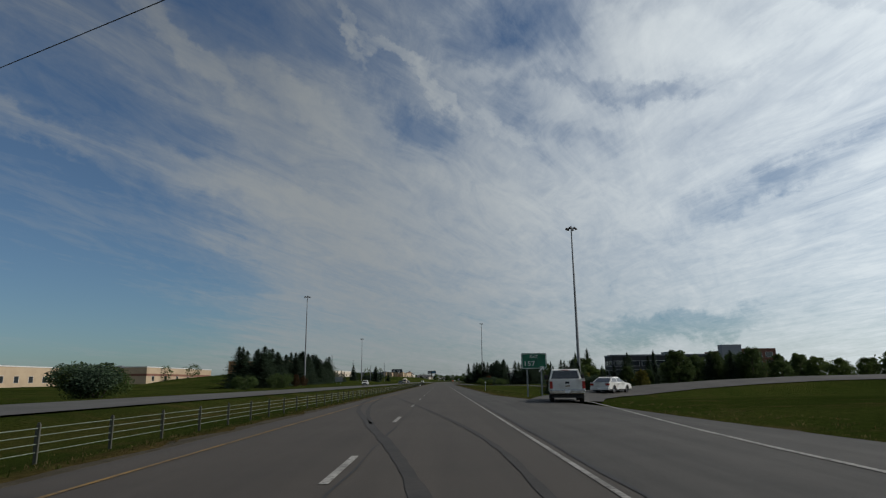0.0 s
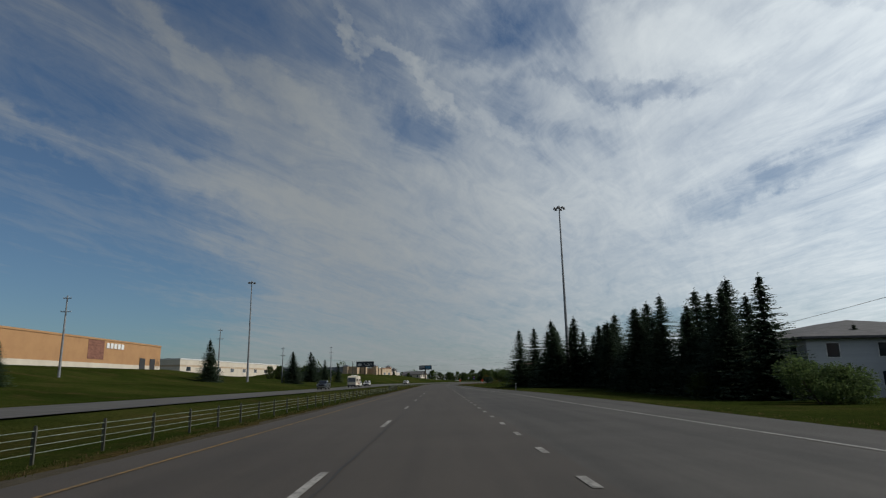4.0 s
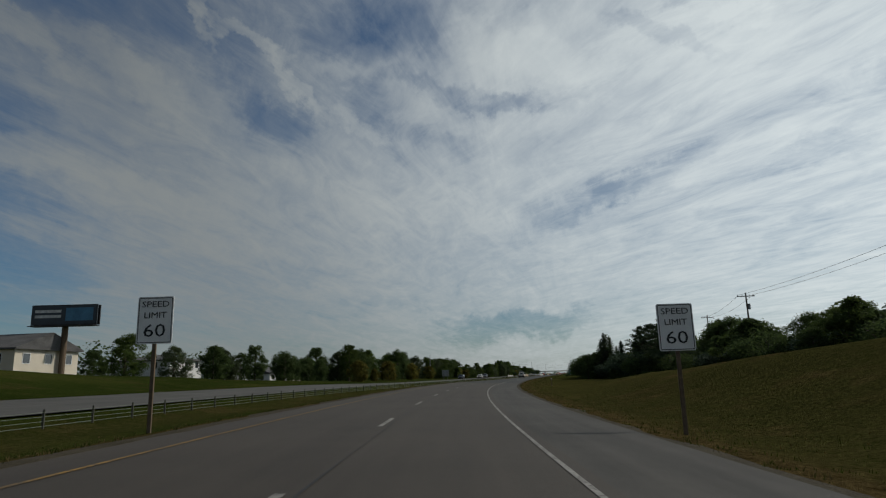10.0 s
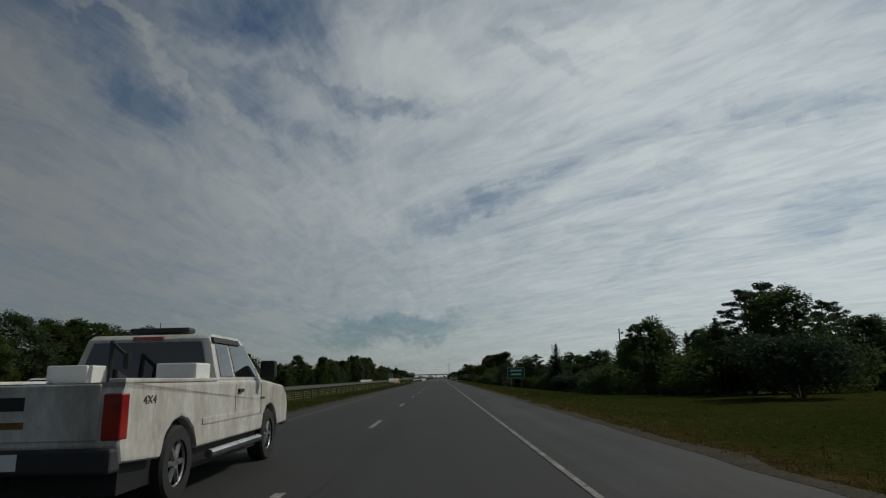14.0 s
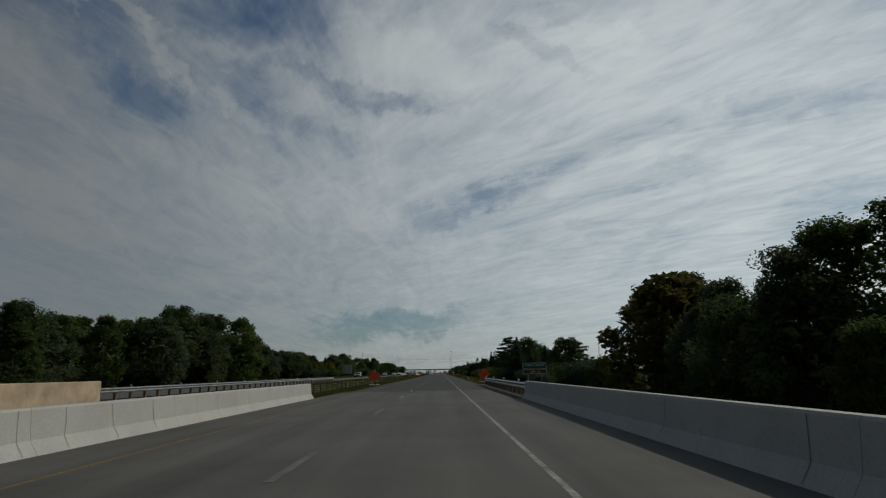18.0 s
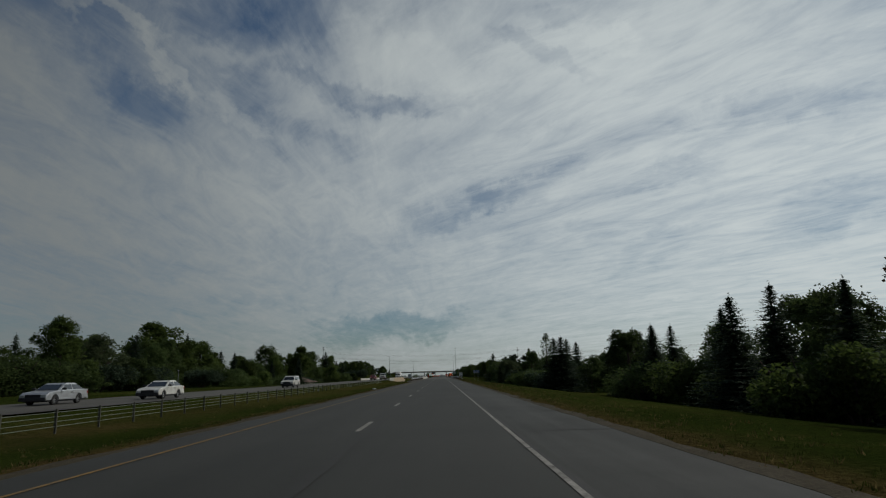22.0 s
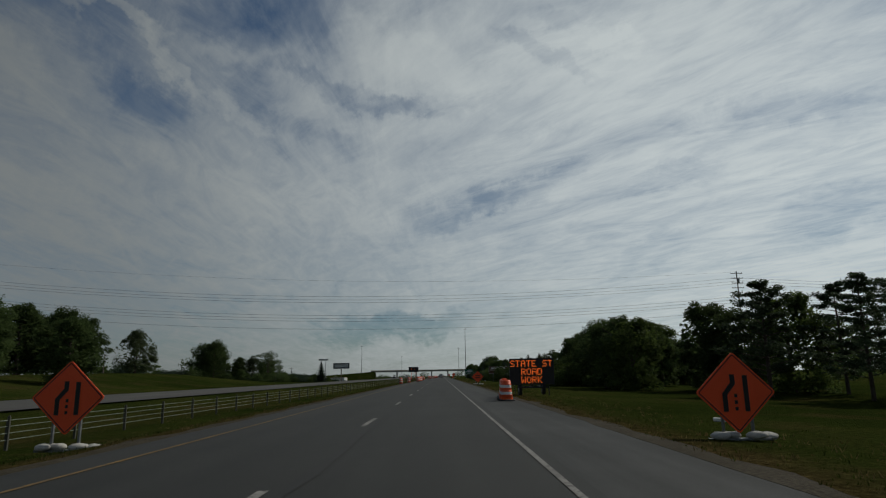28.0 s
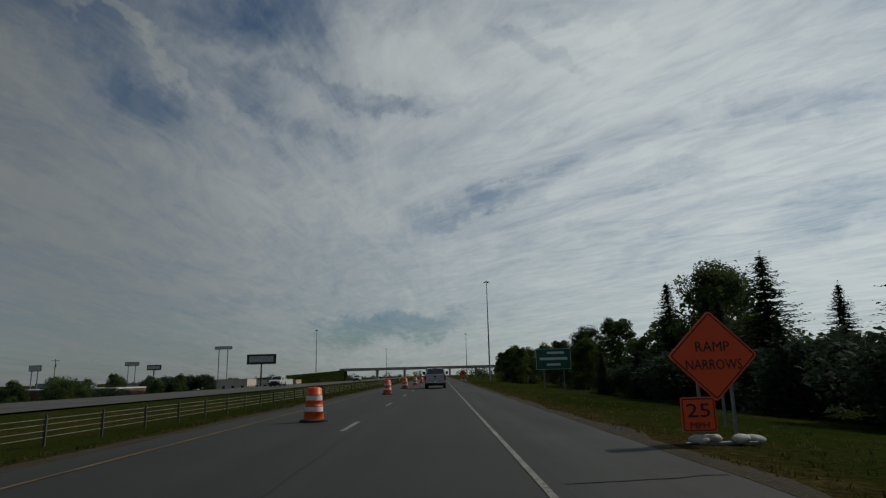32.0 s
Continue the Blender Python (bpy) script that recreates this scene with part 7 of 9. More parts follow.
for s, o, top, arms, steel in [(294, 35, 8.0, 1, False), (466, -53, 13.5, 2, True), (362.2, -63.3, 16.8, 2, True), (428.4, -60.4, 16.6, 2, True), (531, -53, 17.5, 3, True), (532, 31, 16.0, 3, True), (521, 45.5, 11.2, 2, False), (480, 33, 11.0, 0, True), (470, 40, 10.5, 0, True), (612, 55, 12.0, 1, False),
                               (610, 52, 13.0, 1, False), (664, 38.0, 12.8, 1, False), (719, 37.7, 11.8, 1, False), (760, 42, 12.0, 1, False), (640, -72, 13, 1, False), (585, -60, 13, 1, False), (690, -75, 11, 1, False),
                               (960, 30, 8.5, 0, False), (1218, 34, 6.0, 1, False), (1340, 30, 7.0, 0, False), (1873, -95, 26.0, 3, False), (1873, 62, 21.5, 4, False),
                               (1905, -85, 8, 1, False), (1990, -75, 7, 1, False), (2040, -70, 6, 1, False), (2090, -95, 7, 1, False), (1100, 44, 6.5, 1, False), (905, -48, 11, 0, True), (2200, -120, 9, 1, False)]:
    utility_pole(s, o, top, arms, steel)
for za, zb_ in ((11.5, 11.5), (9.3, 9.3), (6.9, 7.1)):
    wire("power_wire", (532, 31, za), (531, -53, zb_), 1.2, 0.013)
    wire("power_wire", (532, 31, za), (600, 190, za + 4), 2.0)
for k, lift in enumerate((0.0, 1.64, 2.25, 2.8, 5.5, 6.1, 6.7)):
    wire("power_wire", (1873 + 0.4 * (k % 3), 62, 13.4 + lift), (1873 + 0.4 * (k % 3), -95, 15.5 + lift), 3.7)
    wire("power_wire", (1873, 62, 13.4 + lift), (1866, 215, 14.5 + lift), 3.4)
wire("earth_wire", (1873.3, 62, 21.4), (1873.3, -95, 25.8), 2.9, 0.012)
for a_, b_ in (((521, 45.5, 11.0), (460, 62, 11.5)), ((521, 45.5, 11.0), (610, 52, 12.7)), ((610, 52, 12.7), (664, 38.0, 12.5)), ((664, 38.0, 12.5), (719, 37.7, 11.5)), ((719, 37.7, 11.5), (760, 42, 11.7))):
    for dx in (-1.0, 1.0):
        wire("power_wire", (a_[0], a_[1] + dx, a_[2]), (b_[0], b_[1] + dx, b_[2]), 0.7, 0.018)
for s_, o_ in ((44.5, -60), (-2.8, 32)):
    utility_pole(s_, o_, 14.6, 1, False)
wire("power_wire", (44.5, -60, 14.4), (-2.8, 32, 14.4), 0.5, 0.02)
wire("power_wire", (294, 35, 7.8), (420, 60, 9), 0.8)
wire("power_wire", (294, 35, 7.5), (250, 110, 9), 0.8)


# ---- vehicles ----
def wheel(root, x, y, r, w, spokes=6):
    out = 1 if x > 0 else -1
    bm = bmesh.new()
    n = 28
    prof = [(r * 0.62, -w / 2), (r * 0.93, -w / 2), (r, -w / 2 + 0.03), (r, w / 2 - 0.03), (r * 0.93, w / 2), (r * 0.62, w / 2)]
    rings = [[bm.verts.new((x + d, y + q * math.cos(2 * math.pi * k / n), r + q * math.sin(2 * math.pi * k / n))) for k in range(n)] for q, d in prof]
    for a, b in zip(rings, rings[1:] + rings[:1]):
        for k in range(n):
            bm.faces.new((a[k], b[k], b[(k + 1) % n], a[(k + 1) % n]))
    bmesh.ops.recalc_face_normals(bm, faces=bm.faces)
    w_ob = part("wheel", bm, "tyre", root, "black tyre", soft=False)
    bm = bmesh.new()
    xf = x + out * (w / 2 - 0.04)
    tube(bm, (x - out * w * 0.3, y, r), (xf - out * 0.05, y, r), r * 0.60, n=24)
    tube(bm, (xf - out * 0.05, y, r), (xf + out * 0.015, y, r), r * 0.16, n=12)
    for k in range(spokes):
        a = 2 * math.pi * k / spokes
        c, s_ = math.cos(a), math.sin(a)
        tube(bm, (xf - out * 0.01, y + c * r * 0.1, r + s_ * r * 0.1), (xf - out * 0.02, y + c * r * 0.58, r + s_ * r * 0.58), r * 0.085, n=6)
    for k in range(24):
        a, b = 2 * math.pi * k / 24, 2 * math.pi * (k + 1) / 24
        tube(bm, (xf, y + math.cos(a) * r * 0.60, r + math.sin(a) * r * 0.60), (xf, y + math.cos(b) * r * 0.60, r + math.sin(b) * r * 0.60), r * 0.04, n=5)
    part("rim", bm, "rim", w_ob, "spoked alloy rim")


def side_panel(pts, hw, lean, zb, sgn, out=0.006):
    """A flat pane on a leaning cab side: pts are (y, z)."""
    bm = bmesh.new()
    vs = [bm.verts.new((sgn * (hw - lean * max(z - zb, 0) + out), y, z)) for y, z in pts]
    ws = [bm.verts.new((sgn * (hw - lean * max(z - zb, 0) - 0.02), y, z)) for y, z in pts]
    bm.faces.new(vs)
    bm.faces.new(ws[::-1])
    n = len(pts)
    for i in range(n):
        bm.faces.new((vs[i], vs[(i + 1) % n], ws[(i + 1) % n], ws[i]))
    bmesh.ops.recalc_face_normals(bm, faces=bm.faces)
    return bm


def end_pane(y0, z0, w0, y1, z1, w1, out):
    """A slanting pane across the car between two heights."""
    bm = bmesh.new()
    d = Vector((0, -(z1 - z0), y1 - y0)).normalized() if out > 0 else Vector((0, z1 - z0, -(y1 - y0))).normalized()
    q = [Vector((-w0, y0, z0)), Vector((w0, y0, z0)), Vector((w1, y1, z1)), Vector((-w1, y1, z1))]
    a = [bm.verts.new(v + d * 0.008) for v in q]
    b = [bm.verts.new(v - d * 0.02) for v in q]
    bm.faces.new(a)
    bm.faces.new(b[::-1])
    for i in range(4):
        bm.faces.new((a[i], a[(i + 1) % 4], b[(i + 1) % 4], b[i]))
    bmesh.ops.recalc_face_normals(bm, faces=bm.faces)
    return bm


SPECS = {
    "pickup": dict(L0=-1.35, L1=4.85, hw=1.0, zb=0.52, deck=1.30, hood=1.26, belt=1.30, roof=1.93, r=0.41, ax=(0.0, 3.65), cab=(1.12, 1.22, 2.55, 3.25), lean=0.28, bed=True),
    "suv": dict(L0=-1.0, L1=3.75, hw=0.95, zb=0.42, deck=1.10, hood=1.08, belt=1.10, roof=1.75, r=0.36, ax=(0.0, 2.8), cab=(-0.95, -0.70, 1.75, 2.60), lean=0.28, bed=False),
    "sedan": dict(L0=-1.1, L1=3.75, hw=0.91, zb=0.32, deck=0.98, hood=0.90, belt=0.95, roof=1.44, r=0.33, ax=(0.0, 2.75), cab=(-0.75, 0.15, 1.35, 2.35), lean=0.42, bed=False),
}


def vehicle(name, s, o, kind, paint, label, turn=0.0, z=None, lit_brakes=False, rich=False):
    sp = SPECS[kind]
    z0 = cant(s, o) if z is None else z
    root = put(name, s, o, z0, turn, label, {"pickup": "pickup truck", "suv": "car", "sedan": "car"}[kind])
    hw, zb, belt, roof, r, lean = sp["hw"], sp["zb"], sp["belt"], sp["roof"], sp["r"], sp["lean"]
    L0, L1 = sp["L0"], sp["L1"]
    prof = [(L0 + 0.06, zb + 0.05), (L0, zb + 0.22), (L0, sp["deck"] - 0.12), (L0 + 0.04, sp["deck"])]
    c0, c1, c2, c3 = sp["cab"]
    prof += [(c0, sp["deck"]), (c3, belt), (L1 - 0.35, sp["hood"] - 0.06), (L1 - 0.08, sp["hood"] - 0.22), (L1, sp["hood"] - 0.42), (L1 - 0.03, zb + 0.02)]
    for a in reversed(sp["ax"]):
        R = r * 1.22
        for k in range(9):
            t = math.pi * k / 8
            prof.append((a + R * math.cos(t), max(zb, r + R * math.sin(t) * 0.98) if 0 < k < 8 else zb))
    bm = prism(prof, -hw, hw)
    es = [e for e in bm.edges if abs(e.verts[0].co.x - e.verts[1].co.x) < 1e-5 and e.calc_length() > 0.16]
    bmesh.ops.bevel(bm, geom=es, offset=0.05, segments=3, affect="EDGES", profile=0.6)
    part("body", bm, paint, root)
    part("underbody", slab(-hw + 0.12, hw - 0.12, L0 + 0.25, L1 - 0.3, r * 0.65, zb + 0.35), "black", root)
    cabp = [(c0, belt - 0.02), (c1, roof - 0.06), (c1 + 0.12, roof), (c2 - 0.15, roof), (c2, roof - 0.04), (c3, belt - 0.02)]
    bm = prism(cabp, -hw + 0.02, hw - 0.02)
    for v in bm.verts:
        if v.co.z > belt:
            v.co.x -= math.copysign(lean * (v.co.z - belt), v.co.x)
    bmesh.ops.bevel(bm, geom=list(bm.edges), offset=0.035, segments=2, affect="EDGES", profile=0.6)
    part("cab", bm, paint, root)
    g0, g1 = belt + 0.05, roof - 0.11
    def yb(z):
        return c0 + (c1 - c0) * (z - belt) / (roof - belt)
    def yf(z):
        return c3 + (c2 - c3) * (z - belt) / (roof - belt)
    wide = lambda z: hw - 0.02 - lean * (z - belt) - 0.12
    part("rear_window", end_pane(yb(g0) - 0.01, g0, wide(g0), yb(g1) - 0.01, g1, wide(g1), 1), "glass", root, "dark rear glass")
    part("windscreen", end_pane(yf(g0) + 0.01, g0, wide(g0), yf(g1) + 0.01, g1, wide(g1), -1), "glass", root, "dark windscreen")
    mid = (c1 + c2) / 2 if kind != "pickup" else c0 + 0.72
    for sgn in (-1, 1):
        part("side_window", side_panel([(yb(g0) + 0.16, g0), (mid - 0.05, g0), (mid - 0.05, g1), (yb(g1) + 0.14, g1)], hw - 0.02, lean, belt, sgn), "glass", root, "dark side glass")
        part("side_window", side_panel([(mid + 0.05, g0), (yf(g0) - 0.18, g0), (yf(g1) - 0.10, g1), (mid + 0.05, g1)], hw - 0.02, lean, belt, sgn), "glass", root, "dark side glass")
        for k, yd in enumerate((mid - 0.02, yf(g0) - 0.10)):
            part("door_seam", slab(min(sgn * hw, sgn * (hw + 0.003)), max(sgn * hw, sgn * (hw + 0.003)), yd, yd + 0.015, zb + 0.25, belt - 0.05), "black", root)
        part("door_handle", slab(min(sgn * hw, sgn * (hw + 0.035)), max(sgn * hw, sgn * (hw + 0.035)), mid + 0.08, mid + 0.28, belt - 0.17, belt - 0.12, bevel=0.008), "plastic_dark", root)
        part("side_mirror", slab(*sorted((sgn * (hw + 0.02), sgn * (hw + 0.26))), yf(g0) - 0.30, yf(g0) - 0.14, belt + 0.02, belt + (0.30 if kind == "pickup" else 0.18), bevel=0.03), "black", root, "black door mirror")
        part("rub_strip", slab(min(sgn * hw, sgn * (hw + 0.012)), max(sgn * hw, sgn * (hw + 0.012)), sp["ax"][0] + r * 1.5, sp["ax"][1] - r * 1.5, zb + 0.26, zb + 0.33), paint, root)
        h = 0.42 if kind == "pickup" else 0.2
        part("tail_lamp", slab(*sorted((sgn * (hw - (0.17 if kind == "pickup" else 0.34)), sgn * (hw + 0.004))), L0 - 0.012, L0 + 0.14, sp["deck"] - 0.10 - h, sp["deck"] - 0.10, bevel=0.015), "brake_lit" if lit_brakes else "tail", root, "red tail lamp")
        part("head_lamp", slab(*sorted((sgn * (hw - 0.36), sgn * (hw - 0.02))), L1 - 0.20, L1 - 0.015, sp["hood"] - 0.40, sp["hood"] - 0.20, bevel=0.03), "headlamp", root, "clear head lamp")
        for a in sp["ax"]:
            wheel(root, sgn * (hw - 0.14), a, r, 0.26 if kind == "pickup" else 0.21)
    part("rear_bumper", slab(-hw + 0.02, hw - 0.02, L0 - 0.10, L0 + 0.10, zb - 0.02, zb + 0.20, bevel=0.03), "chrome" if kind == "pickup" and not rich else ("plastic_dark" if rich else paint), root)
    part("front_bumper", slab(-hw + 0.02, hw - 0.02, L1 - 0.12, L1 + 0.06, zb - 0.04, zb + 0.20, bevel=0.03), "plastic_dark" if kind != "pickup" else "chrome", root)
    part("grille", slab(-hw + 0.40, hw - 0.40, L1 - 0.06, L1 + 0.012, sp["hood"] - 0.50, sp["hood"] - 0.18, bevel=0.02), "black", root)
    part("number_plate", slab(-0.16, 0.16, L0 - 0.112, L0 - 0.10, zb + 0.03, zb + 0.17), "sign_white", root, "plain pale plate")
    if sp["bed"]:
        part("tailgate", slab(-hw + 0.20, hw - 0.20, L0 - 0.014, L0 + 0.02, zb + 0.26, sp["deck"] - 0.015, bevel=0.012), paint, root)
        part("tailgate_handle", slab(-0.12, 0.12, L0 - 0.022, L0 - 0.012, sp["deck"] - 0.24, sp["deck"] - 0.12, bevel=0.004), "black", root)
        part("badge", slab(-0.13, 0.13, L0 - 0.020, L0 - 0.012, sp["deck"] - 0.40, sp["deck"] - 0.34), "yellow_line", root, "small gold badge")
        part("third_brake_lamp", slab(-0.20, 0.20, yb(roof - 0.05) - 0.03, yb(roof - 0.05) + 0.03, roof - 0.08, roof - 0.035), "brake_lit" if lit_brakes else "tail", root)
        for sgn in (-1, 1):
            part("bed_rail", slab(*sorted((sgn * (hw - 0.16), sgn * (hw + 0.004))), L0 + 0.03, c0 - 0.04, sp["deck"] - 0.01, sp["deck"] + 0.035, bevel=0.012), paint, root)
        part("hitch", slab(-0.05, 0.05, L0 - 0.22, L0, zb - 0.14, zb - 0.05), "black", root)
    if rich:
        for sgn in (-1, 1):
            part("running_board", rod((sgn * (hw + 0.05), 0.75, 0.42), (sgn * (hw + 0.05), 2.85, 0.42), 0.055, n=10), "chrome", root, "chrome side step tube")
            part("window_visor", side_panel([(c1 + 0.02, g1 - 0.01), (c2 - 0.20, g1 - 0.01), (c2 - 0.26, g1 + 0.06), (c1 + 0.04, g1 + 0.06)], hw - 0.02, lean, belt, sgn, 0.03), "black", root)
            part("tool_box", slab(*sorted((sgn * 0.42, sgn * 0.92)), 0.55, 1.02, 1.30, 1.52, bevel=0.02), "sign_white", root, "white aluminium tool box")
        part("light_bar", slab(-0.42, 0.42, c1 + 0.28, c1 + 0.52, roof + 0.03, roof + 0.11, bevel=0.03), "plastic_dark", root, "low amber-grey warning light bar")
        bm = bmesh.new()
        tube(bm, (-0.22, 0.7, 1.25), (-0.24, 0.75, 1.82), 0.03)
        tube(bm, (-0.24, 0.75, 1.80), (-0.02, 0.72, 1.62), 0.025)
        tube(bm, (-0.02, 0.72, 1.66), (-0.02, 0.72, 1.46), 0.05, n=10)
        part("hose_stand", bm, "black", root, "hose and fittings standing in the bed")
        part("badge", slab(-1.006, -1.0, 3.05, 3.30, 1.0, 1.03), "plastic_dark", root)
        part("badge", slab(1.0, 1.006, 3.05, 3.30, 1.0, 1.03), "plastic_dark", root)
        sign_4 = letters("4X4", 0.12, 0, 0, 0, "plastic_dark", root, width=0.28)
        sign_4.data.transform(Matrix.Translation((1.004, -0.80, 1.12)) @ Matrix.Rotation(radians(90), 4, "Z"))
        part("aerial", rod((-0.85, 3.5, 1.25), (-0.87, 3.45, 2.3), 0.006), "black", root)
    return root


vehicle("pickup_truck", 864.4, -3.85, "pickup", "car_muddy", "dirty white work pickup with light bar and tool boxes", rich=True)
vehicle("pickup_truck", 2064.5, 0.05, "pickup", "car_silver", "light grey pickup seen from behind on the road", lit_brakes=False)
vehicle("pickup_truck", 37.5, 7.2, "pickup", "car_white", "white pickup leaving by the slip road", turn=9)
vehicle("sedan_car", 57.0, 14.6, "sedan", "car_white", "white saloon car on the slip road", turn=40, z=0.06)
vehicle("pickup_truck", 238.6, -28.7, "pickup", "car_white", "white pickup in the oncoming lanes", turn=180)
for s, o, k, p, l in [(458.5, -26.3, "suv", "car_white", "white estate car behind the motor home"), (473, -25.4, "suv", "car_white", "white off-road car in the oncoming lanes"),                       (563, -25.0, "suv", "car_white", "white car in the oncoming lanes on the curve"), (868, -27.2, "suv", "car_dark", "dark car in the oncoming lanes"), (916, -24.2, "pickup", "car_grey", "dark grey pickup in the oncoming lanes"),
                      (897, -24.0, "suv", "car_white", "white car in the oncoming lanes"), (399, -25.8, "pickup", "car_dark", "dark blue pickup in the oncoming lanes"), (1356, -26.2, "sedan", "car_dark", "dark blue-grey saloon in the oncoming lanes"), (1416, -26.8, "sedan", "car_silver", "silver saloon in the oncoming lanes"),
                      (1424, -23.0, "sedan", "car_white", "white saloon in the oncoming lanes"), (1470, -23.4, "suv", "car_white", "white car in the oncoming lanes"), (1611, -25.9, "pickup", "car_red", "dark red pickup in the oncoming lanes"),
                      (2112, -27.0, "suv", "car_white", "white off-road car in the oncoming lanes"), (2190, -24.0, "suv", "car_white", "white car in the oncoming lanes"), (1318, -27.0, "suv", "car_tan", "beige car in the oncoming lanes")]:
    vehicle({"suv": "off_road_car", "sedan": "saloon_car", "pickup": "pickup_truck"}[k], s, o, k, p, l, turn=180)


def motor_home(s, o):
    root = put("motor_home", s, o, cant(s, o), 180, "large cream motor home with brown swooping stripes", "motor home")
    prof = [(-4.6, 0.55), (-4.65, 3.1), (-4.5, 3.3), (4.3, 3.3), (4.75, 2.9), (4.95, 1.5), (4.9, 0.6)]
    bm = prism(prof, -1.25, 1.25)
    bmesh.ops.bevel(bm, geom=list(bm.edges), offset=0.09, segments=3, affect="EDGES", profile=0.6)
    part("body", bm, "pale_stucco", root)
    part("windscreen", end_pane(4.97, 1.55, 1.12, 4.83, 2.75, 1.08, -1), "glass", root, "wide dark windscreen")
    part("front_bumper", slab(-1.2, 1.2, 4.75, 5.02, 0.40, 0.78, bevel=0.05), "plastic_dark", root)
    for sgn in (-1, 1):
        for y0, y1 in ((3.0, 3.9), (1.2, 2.3), (0.2, 0.7), (-2.4, -1.4), (-3.9, -3.2)):
            part("side_window", slab(*sorted((sgn * 1.25, sgn * 1.258)), y0, y1, 1.75, 2.45), "glass", root, "dark side window")
        for k in range(4):
            bm = bmesh.new()
            n = 14
            pts = [(-4.4 + 8.6 * i / n, 0.80 + 0.20 * k + 1.5 * (0.5 - 0.5 * math.cos(math.pi * i / n)) ** 1.5 * (0.5 + 0.25 * k) * (1 if i < n * 0.6 else 1)) for i in range(n + 1)]
            for i in range(n):
                (a, za), (b, zb_) = pts[i], pts[i + 1]
                bm.faces.new([bm.verts.new((sgn * 1.262, y, z)) for y, z in ((a, za), (b, zb_), (b, zb_ + 0.17), (a, za + 0.10))])
            part("stripe", bm, ("brick", "sign_brown", "car_tan", "plastic_dark")[k], root, "brown swooping stripe")
        part("door_mirror", slab(*sorted((sgn * 1.3, sgn * 1.55)), 4.3, 4.5, 1.9, 2.4, bevel=0.04), "black", root)
        part("head_lamp", slab(*sorted((sgn * 0.75, sgn * 1.15)), 4.9, 5.0, 0.85, 1.05, bevel=0.02), "headlamp", root)
        for y in (3.4, -2.6):
            wheel(root, sgn * 1.1, y, 0.48, 0.28)
    for y in (-3.0, 0.5, 2.5):
        part("roof_unit", slab(-0.4, 0.4, y - 0.5, y + 0.5, 3.28, 3.55, bevel=0.08), "sign_white", root)
    return root


motor_home(446.5, -25.9)


def lorry(s, o, box_len, cab_paint, box_paint, box_h, label, name, category, tip=False):
    root = put(name, s, o, cant(s, o), 180, label, category)
    cy = box_len / 2
    prof = [(cy + 0.3, 0.9), (cy + 0.3, 2.6), (cy + 0.9, 3.3 if not tip else 2.7), (cy + 1.7, 3.0 if not tip else 2.7), (cy + 2.2, 1.9), (cy + 3.4, 1.75), (cy + 3.7, 1.3), (cy + 3.7, 0.7), (cy + 0.3, 0.7)]
    bm = prism(prof, -1.15, 1.15)
    bmesh.ops.bevel(bm, geom=list(bm.edges), offset=0.07, segments=2, affect="EDGES", profile=0.6)
    part("cab", bm, cab_paint, root)
    part("windscreen", end_pane(cy + 2.19, 1.95, 0.98, cy + 1.74, 2.85 if not tip else 2.6, 0.95, -1), "glass", root, "dark windscreen")
    part("grille", slab(-0.6, 0.6, cy + 3.66, cy + 3.74, 0.95, 1.5, bevel=0.02), "chrome", root)
    part("front_bumper", slab(-1.15, 1.15, cy + 3.6, cy + 3.85, 0.45, 0.85, bevel=0.04), "chrome" if tip else cab_paint, root)
    z0 = 1.15
    part("load_box", slab(-1.27, 1.27, -cy, cy, z0, z0 + box_h, bevel=0.03), box_paint, root)
    if tip:
        for k in range(5):
            y = -cy + 0.4 + (box_len - 0.8) * k / 4
            for sgn in (-1, 1):
                part("box_rib", slab(*sorted((sgn * 1.27, sgn * 1.33)), y - 0.06, y + 0.06, z0, z0 + box_h), box_paint, root)
    else:
        part("logo", slab(-1.276, -1.27, cy - 1.6, cy - 0.9, z0 + box_h - 0.9, z0 + box_h - 0.4), "sign_black", root, "small dark emblem")
        part("logo", slab(1.27, 1.276, cy - 1.6, cy - 0.9, z0 + box_h - 0.9, z0 + box_h - 0.4), "sign_black", root, "small dark emblem")
    part("chassis", slab(-0.45, 0.45, -cy + 0.2, cy + 3.3, 0.75, 1.12), "black", root)
    ys = [cy + 2.9, cy - 0.2, cy - 1.4] + ([-cy + 1.0, -cy + 2.2] if box_len > 8 else [-cy + 1.2])
    for y in ys:
        for sgn in (-1, 1):
            wheel(root, sgn * 1.05, y, 0.50, 0.3, 5)
    for sgn in (-1, 1):
        part("door_mirror", slab(*sorted((sgn * 1.25, sgn * 1.5)), cy + 1.9, cy + 2.0, 1.9, 2.6, bevel=0.03), "black", root)
        part("side_window", slab(*sorted((sgn * 1.15, sgn * 1.16)), cy + 0.95, cy + 1.75, 1.95, 2.55), "glass", root)
        part("head_lamp", slab(*sorted((sgn * 0.75, sgn * 1.1)), cy + 3.68, cy + 3.76, 1.0, 1.25, bevel=0.02), "headlamp", root)
    return root


lorry(1757, -26.4, 14.5, "car_white", "sign_white", 2.75, "white articulated lorry with a long white trailer", "articulated_lorry", "lorry")
lorry(1640, -24.8, 4.6, "car_white", "green_truck", 1.4, "white tipper lorry with dark green body on the bridge", "tipper_lorry", "lorry", tip=True)


